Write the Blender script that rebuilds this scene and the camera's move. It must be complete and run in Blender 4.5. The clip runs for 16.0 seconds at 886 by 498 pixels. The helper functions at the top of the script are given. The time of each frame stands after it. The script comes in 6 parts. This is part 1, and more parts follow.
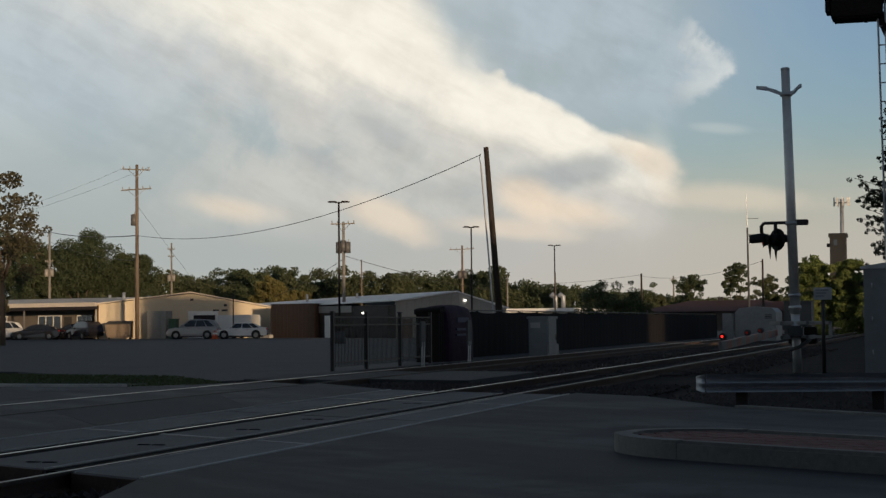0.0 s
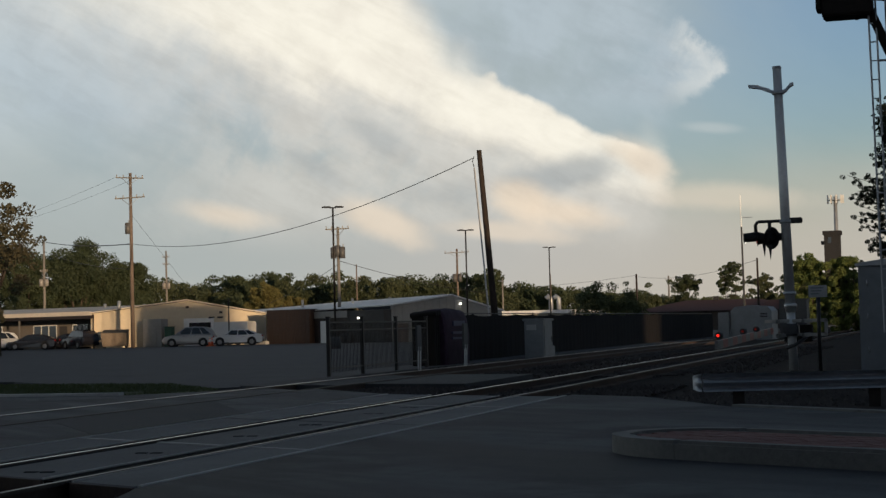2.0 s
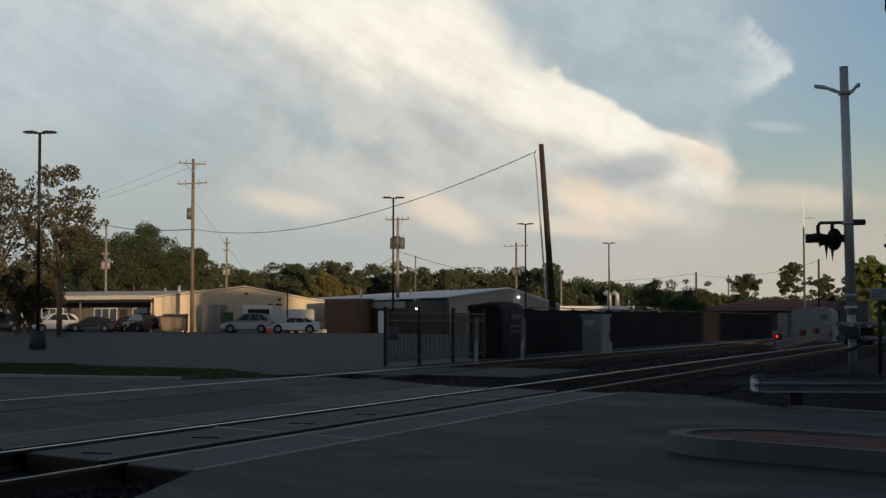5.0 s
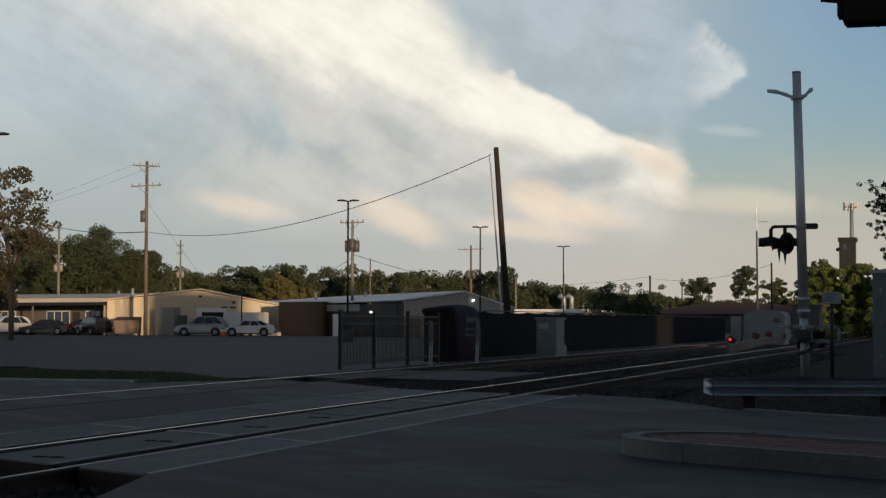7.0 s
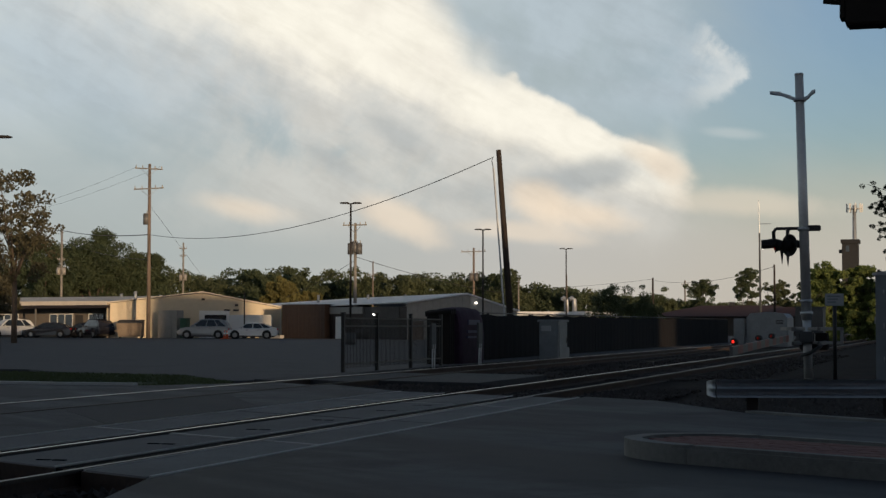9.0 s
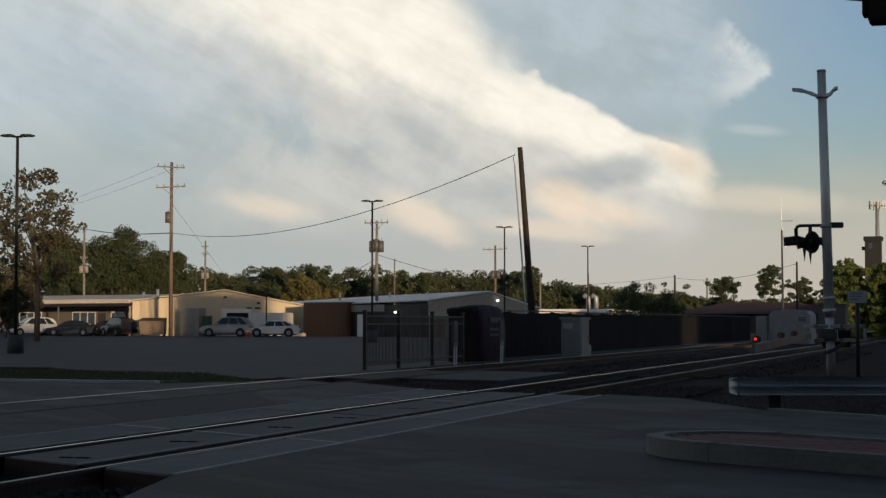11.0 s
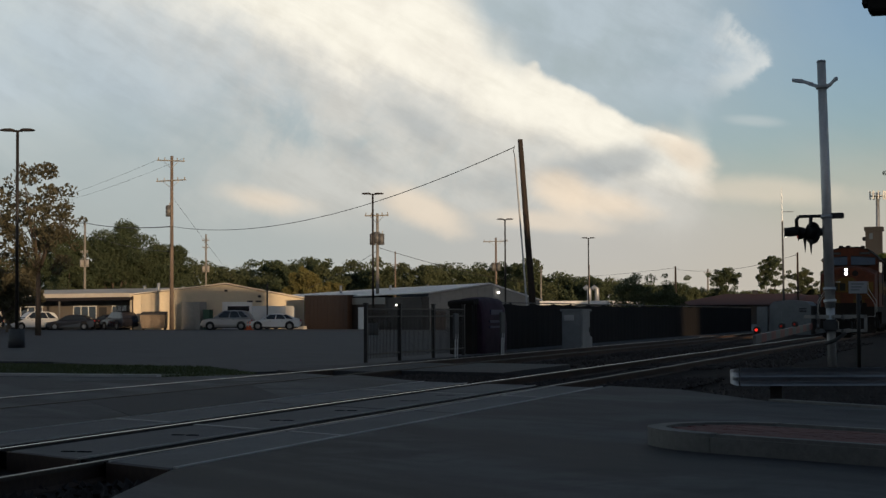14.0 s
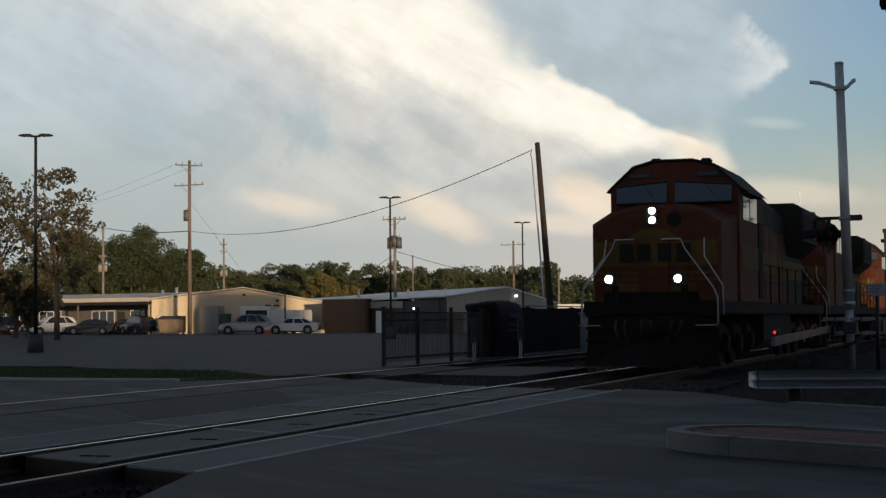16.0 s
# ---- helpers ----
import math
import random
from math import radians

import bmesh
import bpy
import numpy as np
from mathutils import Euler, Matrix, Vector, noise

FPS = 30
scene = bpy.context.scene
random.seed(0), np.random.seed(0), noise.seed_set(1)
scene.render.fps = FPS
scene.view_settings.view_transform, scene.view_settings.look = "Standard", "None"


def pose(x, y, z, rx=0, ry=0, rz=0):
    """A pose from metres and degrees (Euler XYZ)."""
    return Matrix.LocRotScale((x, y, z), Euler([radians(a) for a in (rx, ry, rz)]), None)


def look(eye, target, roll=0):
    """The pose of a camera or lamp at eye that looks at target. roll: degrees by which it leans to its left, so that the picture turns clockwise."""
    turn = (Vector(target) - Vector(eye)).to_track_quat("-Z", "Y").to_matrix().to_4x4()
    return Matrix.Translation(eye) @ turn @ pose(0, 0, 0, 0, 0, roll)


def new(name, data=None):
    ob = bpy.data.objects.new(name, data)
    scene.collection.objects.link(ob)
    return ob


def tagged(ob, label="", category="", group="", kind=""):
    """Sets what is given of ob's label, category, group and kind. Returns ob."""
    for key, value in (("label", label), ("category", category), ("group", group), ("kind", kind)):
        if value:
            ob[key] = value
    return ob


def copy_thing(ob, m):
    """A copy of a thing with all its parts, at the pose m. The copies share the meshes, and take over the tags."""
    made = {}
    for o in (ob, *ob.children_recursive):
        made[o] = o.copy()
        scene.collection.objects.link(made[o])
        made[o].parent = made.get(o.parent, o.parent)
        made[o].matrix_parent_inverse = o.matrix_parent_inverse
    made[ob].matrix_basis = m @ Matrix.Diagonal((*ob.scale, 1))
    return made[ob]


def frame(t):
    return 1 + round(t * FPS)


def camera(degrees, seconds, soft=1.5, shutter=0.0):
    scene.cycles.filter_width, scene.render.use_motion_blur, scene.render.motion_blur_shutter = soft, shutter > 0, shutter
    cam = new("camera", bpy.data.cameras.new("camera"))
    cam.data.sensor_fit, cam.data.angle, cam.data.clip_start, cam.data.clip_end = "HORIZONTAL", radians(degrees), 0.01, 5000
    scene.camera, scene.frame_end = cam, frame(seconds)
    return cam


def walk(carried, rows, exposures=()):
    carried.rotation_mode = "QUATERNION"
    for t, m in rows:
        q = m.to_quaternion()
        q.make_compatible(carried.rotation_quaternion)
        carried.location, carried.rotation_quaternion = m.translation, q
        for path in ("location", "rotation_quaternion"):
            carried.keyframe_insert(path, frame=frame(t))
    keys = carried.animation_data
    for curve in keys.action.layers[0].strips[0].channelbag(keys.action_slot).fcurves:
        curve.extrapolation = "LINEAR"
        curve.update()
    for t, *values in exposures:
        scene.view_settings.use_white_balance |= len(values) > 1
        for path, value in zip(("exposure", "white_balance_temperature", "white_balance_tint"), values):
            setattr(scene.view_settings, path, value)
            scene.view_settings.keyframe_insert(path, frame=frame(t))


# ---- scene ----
EYE = 1.17
cam = camera(29.3, 16.0, soft=1.4)
walk(cam, [
    (0.0, pose(0, 0, EYE, 92.495, 0.549, 16.792)),
    (0.5, pose(0, 0, EYE, 92.727, 1.332, 16.397)),
    (1.0, pose(0, 0, EYE, 92.705, 1.097, 16.350)),
    (1.5, pose(0, 0, EYE, 92.704, 1.361, 16.522)),
    (2.0, pose(0, 0, EYE, 92.613, 1.446, 16.651)),
    (2.5, pose(0, 0, EYE, 92.572, 0.550, 17.021)),
    (3.0, pose(0, 0, EYE, 92.571, 0.149, 17.854)),
    (3.5, pose(0, 0, EYE, 92.586, -0.307, 18.333)),
    (6.0, pose(0, 0, EYE, 92.269, 0.031, 18.708)),
    (6.5, pose(0, 0, EYE, 92.379, -0.327, 17.694)),
    (7.0, pose(0, 0, EYE, 92.487, -0.125, 17.063)),
    (7.5, pose(0, 0, EYE, 92.521, 0.095, 16.788)),
    (8.0, pose(0, 0, EYE, 92.514, -0.035, 16.779)),
    (8.5, pose(0, 0, EYE, 92.522, -0.121, 16.940)),
    (9.0, pose(0, 0, EYE, 92.569, -0.052, 17.158)),
    (11.5, pose(0, 0, EYE, 92.467, 0.025, 18.028)),
    (12.0, pose(0, 0, EYE, 92.447, 0.059, 18.113)),
    (12.5, pose(0, 0, EYE, 92.409, 0.144, 18.042)),
    (13.0, pose(0, 0, EYE, 92.374, 0.295, 17.924)),
    (13.5, pose(0, 0, EYE, 92.269, 0.266, 17.923)),
    (14.0, pose(0, 0, EYE, 92.234, 0.278, 17.921)),
    (14.5, pose(0, 0, EYE, 92.268, 0.343, 17.955)),
    (15.0, pose(0, 0, EYE, 92.284, 0.317, 18.127)),
    (15.5, pose(0, 0, EYE, 92.338, 0.378, 18.376)),
    (16.0, pose(0, 0, EYE, 92.356, 0.463, 18.520)),
], exposures=[(0.0, -0.06), (3.0, -0.03), (9.0, 0.0), (14.0, 0.0), (16.0, 0.08)])

# ---- world and sun ----
# Low evening sun behind the camera and to its right; a tall thunderhead ahead.
SUN_AZ, SUN_EL = 138.0, 4.5          # degrees clockwise from the track's far direction, above the horizon
sun_dir = Vector((math.sin(radians(SUN_AZ)) * math.cos(radians(SUN_EL)),
                  math.cos(radians(SUN_AZ)) * math.cos(radians(SUN_EL)), math.sin(radians(SUN_EL))))
sun = new("sun", bpy.data.lights.new("sun", "SUN"))
sun.data.energy, sun.data.angle, sun.data.color = 3.4, radians(0.5), (1.0, 0.70, 0.42)
sun.matrix_world = look((0, 0, 60), Vector((0, 0, 60)) - sun_dir)


class Nodes:
    """Short hand for building node trees."""

    def __init__(self, tree):
        self.tree = tree
        tree.nodes.clear()

    def add(self, kind, **values):
        node = self.tree.nodes.new(kind)
        for k, v in values.items():
            if k in node.inputs:
                self.put(node.inputs[k], v)
        return node

    def put(self, socket, v):
        if isinstance(v, bpy.types.NodeSocket):
            self.tree.links.new(v, socket)
        elif hasattr(v, "__len__") and socket.type == "RGBA" and len(v) == 3:
            socket.default_value = (*v, 1)
        else:
            socket.default_value = v

    def math(self, op, a, b=0.0, c=0.0, clamp=False):
        node = self.tree.nodes.new("ShaderNodeMath")
        node.operation, node.use_clamp = op, clamp
        for s, v in zip(node.inputs, (a, b, c)):
            self.put(s, v)
        return node.outputs[0]

    def step(self, x, lo, hi):
        node = self.tree.nodes.new("ShaderNodeMapRange")
        node.interpolation_type = "SMOOTHSTEP"
        self.put(node.inputs["Value"], x)
        node.inputs["From Min"].default_value, node.inputs["From Max"].default_value = lo, hi
        return node.outputs[0]

    def mix(self, f, a, b, blend="MIX"):
        node = self.tree.nodes.new("ShaderNodeMix")
        node.data_type, node.blend_type = "RGBA", blend
        self.put(node.inputs[0], f), self.put(node.inputs[6], a), self.put(node.inputs[7], b)
        return node.outputs[2]

    def dot(self, v, axis):
        node = self.tree.nodes.new("ShaderNodeVectorMath")
        node.operation = "DOT_PRODUCT"
        self.put(node.inputs[0], v)
        node.inputs[1].default_value = axis
        return node.outputs["Value"]

    def noise(self, vec, scale, detail=4.0, rough=0.55, dist=0.0):
        node = self.tree.nodes.new("ShaderNodeTexNoise")
        self.put(node.inputs["Vector"], vec)
        for k, v in (("Scale", scale), ("Detail", detail), ("Roughness", rough), ("Distortion", dist)):
            node.inputs[k].default_value = v
        return node.outputs["Fac"]

    def combine(self, x, y, z=0.0):
        node = self.tree.nodes.new("ShaderNodeCombineXYZ")
        for s, v in zip(node.inputs, (x, y, z)):
            self.put(s, v)
        return node.outputs[0]


def build_world():
    world = bpy.data.worlds.new("evening_sky")
    scene.world = world
    world.use_nodes = True
    n = Nodes(world.node_tree)
    way = n.add("ShaderNodeTexCoord").outputs["Generated"]
    # azimuth u (positive to the right of the cloud's middle) and height v, in units of about 19 degrees
    yaw = radians(16.8)
    ahead = n.dot(way, (-math.sin(yaw), math.cos(yaw), 0))
    side = n.dot(way, (math.cos(yaw), math.sin(yaw), 0))
    az = n.math("ARCTAN2", side, ahead)
    el = n.math("ARCSINE", n.dot(way, (0, 0, 1)))
    u = n.math("MULTIPLY", az, 3.0)
    v = n.math("MULTIPLY", el, 3.0)
    uv = n.combine(u, v, 0.0)
    sky = n.add("ShaderNodeTexSky")
    sky.sky_type, sky.sun_disc = "NISHITA", False
    sky.sun_elevation, sky.sun_rotation = radians(SUN_EL), radians(SUN_AZ)
    sky.air_density, sky.dust_density, sky.ozone_density = 1.0, 0.6, 2.0
    clear = n.mix(1.0, sky.outputs[0], (0.152, 0.150, 0.186), "MULTIPLY")
    along = n.math("SUBTRACT", n.math("MULTIPLY", u, 0.89), n.math("MULTIPLY", v, 0.45))
    across = n.math("ADD", n.math("MULTIPLY", u, 0.45), n.math("MULTIPLY", v, 0.89))
    stretched = n.combine(n.math("MULTIPLY", along, 0.75), n.math("MULTIPLY", across, 1.7), 3.3)
    wisp = n.noise(stretched, 2.4, 7.0, 0.58, 0.35)
    streak = n.noise(stretched, 4.6, 4.5, 0.52, 0.5)
    fine = n.noise(uv, 7.0, 6.0, 0.62, 0.2)
    lump = n.noise(uv, 3.6, 6.0, 0.58, 0.4)
    cells = n.tree.nodes.new("ShaderNodeTexVoronoi")
    cells.feature = "SMOOTH_F1"
    n.put(cells.inputs["Vector"], uv)
    cells.inputs["Scale"].default_value = 26.0
    billow = n.math("SUBTRACT", 0.42, cells.outputs["Distance"])

    def plus(*terms):
        out = terms[0]
        for term in terms[1:]:
            out = n.math("ADD", out, term)
        return out

    def times(*terms):
        out = terms[0]
        for term in terms[1:]:
            out = n.math("MULTIPLY", out, term)
        return out

    def over(x, y):
        return n.math("MAXIMUM", n.math("SUBTRACT", x, y), 0.0)

    def swing(x, amount):
        return n.math("MULTIPLY", n.math("SUBTRACT", x, 0.5), amount)

    def patch(cu, cv, ru, rv, lean=0.0, rough=1.0):
        """A soft oval, leaning down to the right, broken up by the cloud's own lumps."""
        a = n.math("SUBTRACT", u, cu)
        b = n.math("ADD", n.math("SUBTRACT", v, cv), n.math("MULTIPLY", a, lean))
        x, y = n.math("DIVIDE", a, ru), n.math("DIVIDE", b, rv)
        r = n.math("SQRT", plus(times(x, x), times(y, y)))
        return n.step(plus(r, swing(lump, 1.5 * rough), swing(fine, 0.7 * rough)), 1.15, 0.2)

    curl = n.noise(n.combine(n.math("MULTIPLY", along, 2.2), n.math("MULTIPLY", across, 1.5), 7.7), 3.4, 6.0, 0.6, 0.25)
    # thin grey-blue veil on the left, clear sky to the right
    veil = times(n.step(plus(u, n.math("MULTIPLY", v, -0.30), swing(wisp, 0.35)), 0.62, 0.02), 0.95)
    col = n.mix(veil, clear, (0.398, 0.466, 0.482))
    col = n.mix(times(n.step(streak, 0.42, 0.75), n.step(v, 0.12, 0.34), n.step(u, 0.15, -0.2), 0.55), col, (0.60, 0.63, 0.61))
    # paler air low down
    col = n.mix(times(n.step(plus(v, swing(wisp, 0.12)), 0.34, 0.12), 0.80), col, n.mix(n.step(u, -0.5, 0.25), (0.430, 0.462, 0.448), (0.545, 0.512, 0.470)))
    col = n.mix(times(n.step(plus(v, swing(streak, 0.10)), 0.12, 0.0), 0.6), col, (0.55, 0.51, 0.435))
    # pale upper left
    col = n.mix(times(n.step(plus(v, n.math("MULTIPLY", u, -0.25), swing(wisp, 0.25)), 0.44, 0.70), 0.75), col, n.mix(n.step(u, 0.02, 0.20), (0.64, 0.70, 0.71), (0.43, 0.52, 0.60)))
    # second, thinner plume at the upper right, with a scalloped border
    wave = plus(times(n.math("SINE", n.math("MULTIPLY", v, 24.0)), -0.022), swing(lump, 0.26), swing(fine, 0.10))
    border = plus(0.475, wave, n.math("MULTIPLY", over(v, 0.43), -0.34), n.math("MULTIPLY", over(0.43, v), -0.22))
    inside = n.math("SUBTRACT", border, u)
    plume = times(n.step(inside, -0.02, 0.07), n.step(plus(v, swing(lump, 0.15)), 0.28, 0.42), n.step(plus(n.math("MULTIPLY", streak, 0.6), n.math("MULTIPLY", curl, 0.5), times(n.step(inside, 0.16, 0.0), 0.12)), 0.36, 0.60))
    col = n.mix(times(plume, 0.72), col, (0.50, 0.58, 0.635))
    edge_light = times(n.step(inside, -0.012, 0.015), n.step(inside, 0.07, 0.01), n.step(v, 0.36, 0.43), n.step(v, 0.56, 0.48), n.step(curl, 0.40, 0.60))
    col = n.mix(times(edge_light, 0.75), col, (0.74, 0.76, 0.74))
    # anvil: a bright band that falls to the right, with a crisp, billowing upper edge
    top = plus(0.536, n.math("MULTIPLY", u, -1.55), over(u, 0.036), n.math("MULTIPLY", over(u, 0.2), 0.10), swing(fine, 0.030), swing(lump, 0.045), n.math("MULTIPLY", billow, 0.030))
    depth = n.math("SUBTRACT", top, v)
    crisp = times(n.step(u, 0.04, 0.13), n.step(u, 0.42, 0.34))
    rim = plus(times(n.step(depth, -0.004, 0.014), crisp), times(n.step(plus(depth, swing(wisp, 0.10)), -0.07, 0.09), n.math("SUBTRACT", 1.0, crisp)))
    axis = plus(0.405, n.math("MULTIPLY", u, -0.335), n.math("MULTIPLY", over(u, 0.2), 0.10))
    drop = plus(n.math("SUBTRACT", v, axis), swing(wisp, 0.22), swing(curl, 0.13), swing(fine, 0.04))
    reach = n.step(plus(u, swing(lump, 0.16), swing(fine, 0.05)), 0.415, 0.345)
    left = n.step(plus(u, swing(wisp, 0.5)), -0.78, -0.18)
    body = times(rim, reach, n.step(drop, -0.225, -0.015))
    col = n.mix(times(body, plus(0.35, times(left, 0.62))), col, n.mix(n.step(plus(drop, swing(streak, 0.16)), -0.12, 0.02), (0.71, 0.685, 0.63), (0.93, 0.875, 0.765)))
    core = times(rim, reach, n.step(drop, -0.10, 0.01), n.step(plus(n.math("SUBTRACT", v, axis), swing(wisp, 0.10)), 0.19, 0.06), plus(0.15, times(left, 0.85)), n.step(plus(n.math("MULTIPLY", streak, 0.6), n.math("MULTIPLY", curl, 0.4)), 0.31, 0.52))
    col = n.mix(times(core, 0.95), col, (1.0, 0.955, 0.83))
    # broken grey-white skirts below the band
    skirt = times(n.step(plus(n.math("MULTIPLY", curl, 0.65), n.math("MULTIPLY", lump, 0.35)), 0.36, 0.56), n.step(v, 0.12, 0.22), n.step(drop, -0.02, -0.12), n.step(plus(u, swing(lump, 0.3)), -0.60, -0.25), n.step(u, 0.50, 0.34))
    col = n.mix(times(skirt, 0.68), col, (0.69, 0.67, 0.615))
    # grey hollows and the peach-lit billows under them
    for cu, cv, ru, rv, lean, amount in ((0.235, 0.262, 0.15, 0.038, -0.10, 0.80), (-0.10, 0.335, 0.07, 0.035, 0.5, 0.55), (-0.21, 0.285, 0.06, 0.03, 0.6, 0.5), (0.02, 0.235, 0.10, 0.03, 0.0, 0.35)):
        col = n.mix(times(patch(cu, cv, ru, rv, lean), amount), col, (0.43, 0.46, 0.465))
    for cu, cv, ru, rv, lean, amount in ((-0.37, 0.205, 0.13, 0.030, 0.15, 0.60), (-0.09, 0.185, 0.09, 0.040, 0.35, 0.70), (0.15, 0.225, 0.07, 0.040, 0.2, 0.75), (0.235, 0.195, 0.13, 0.035, 0.1, 0.80), (0.365, 0.285, 0.06, 0.035, 0.4, 0.65), (0.12, 0.165, 0.15, 0.022, 0.1, 0.55), (0.50, 0.215, 0.16, 0.028, 0.05, 0.40)):
        col = n.mix(times(patch(cu, cv, ru, rv, lean), amount), col, (0.90, 0.755, 0.59))
    col = n.mix(times(patch(0.49, 0.335, 0.06, 0.012, 0.1, 0.7), 0.5), col, (0.55, 0.60, 0.60))
    # fine fibres drawn out along the cloud, and small curdled lumps
    fibre = n.noise(n.combine(n.math("MULTIPLY", along, 1.6), n.math("MULTIPLY", across, 6.5), 1.7), 4.2, 7.0, 0.62, 0.3)
    curd = n.noise(uv, 15.0, 5.0, 0.6, 0.3)
    thick = n.math("MINIMUM", plus(times(body, 0.75), times(skirt, 0.8), times(plume, 0.8), 0.12), 1.0)
    shade = plus(n.math("MULTIPLY", n.step(fibre, 0.30, 0.62), 0.6), n.math("MULTIPLY", n.step(curd, 0.32, 0.62), 0.4))
    col = n.mix(times(thick, n.math("SUBTRACT", 1.0, shade), n.step(v, 0.08, 0.2), 0.66), col, n.mix(1.0, col, (0.790, 0.785, 0.780), "MULTIPLY"))
    # the open sky overhead is a deeper blue
    col = n.mix(n.step(v, 0.64, 1.15), col, (0.064, 0.092, 0.135))
    back = n.add("ShaderNodeBackground", Color=col, Strength=1.0)
    n.tree.links.new(back.outputs[0], n.add("ShaderNodeOutputWorld").inputs[0])


build_world()


# ---- materials ----
def surface(name, base, second=None, rough=0.7, metal=0.0, grain=8.0, stain=0.6, bump=0.2, bump_scale=None, by_piece=0.0, spec=0.5, alpha=1.0):
    """A material whose base colour wanders to a second one at two scales, with grain and relief."""
    mat = bpy.data.materials.new(name)
    mat.use_nodes = True
    n = Nodes(mat.node_tree)
    second = second or tuple(c * 0.72 for c in base)
    place = n.add("ShaderNodeTexCoord").outputs["Object"]
    large = n.noise(place, stain, 5.0, 0.6)
    small = n.noise(place, grain, 6.0, 0.65)
    f = n.math("ADD", n.math("MULTIPLY", n.step(large, 0.3, 0.7), 0.6), n.math("MULTIPLY", n.step(small, 0.3, 0.7), 0.4))
    col = n.mix(f, base, second)
    if by_piece:
        rnd = n.add("ShaderNodeObjectInfo").outputs["Random"]
        hsv = n.add("ShaderNodeHueSaturation", Color=col)
        n.put(hsv.inputs["Value"], n.math("ADD", 1 - by_piece / 2, n.math("MULTIPLY", rnd, by_piece)))
        col = hsv.outputs[0]
    bsdf = n.add("ShaderNodeBsdfPrincipled", Metallic=metal)
    n.put(bsdf.inputs["Base Color"], col)
    n.put(bsdf.inputs["Specular IOR Level"], spec)
    n.put(bsdf.inputs["Roughness"], n.math("ADD", rough - 0.08, n.math("MULTIPLY", small, 0.16), clamp=True))
    if bump:
        b = n.add("ShaderNodeBump", Strength=bump, Distance=0.02)
        n.put(b.inputs["Height"], n.noise(place, bump_scale or grain * 2, 4.0))
        n.put(bsdf.inputs["Normal"], b.outputs[0])
    n.tree.links.new(bsdf.outputs[0], n.add("ShaderNodeOutputMaterial").inputs[0])
    return mat


def glow(name, colour, strength):
    mat = bpy.data.materials.new(name)
    mat.use_nodes = True
    n = Nodes(mat.node_tree)
    e = n.add("ShaderNodeEmission", Color=colour, Strength=strength)
    n.tree.links.new(e.outputs[0], n.add("ShaderNodeOutputMaterial").inputs[0])
    return mat


def leafage(name, a, b):
    mat = bpy.data.materials.new(name)
    mat.use_nodes = True
    n = Nodes(mat.node_tree)
    rnd = n.add("ShaderNodeNewGeometry").outputs["Random Per Island"]
    place = n.add("ShaderNodeTexCoord").outputs["Object"]
    f = n.math("ADD", n.math("MULTIPLY", rnd, 0.5), n.math("MULTIPLY", n.step(n.noise(place, 0.35, 3.0), 0.35, 0.65), 0.5))
    bsdf = n.add("ShaderNodeBsdfPrincipled", Roughness=0.75)
    n.put(bsdf.inputs["Base Color"], n.mix(f, a, b))
    thin = n.add("ShaderNodeBsdfTranslucent")
    n.put(thin.inputs["Color"], n.mix(f, a, b))
    m = n.add("ShaderNodeMixShader")
    m.inputs[0].default_value = 0.4
    n.tree.links.new(bsdf.outputs[0], m.inputs[1])
    n.tree.links.new(thin.outputs[0], m.inputs[2])
    n.tree.links.new(m.outputs[0], n.add("ShaderNodeOutputMaterial").inputs[0])
    return mat


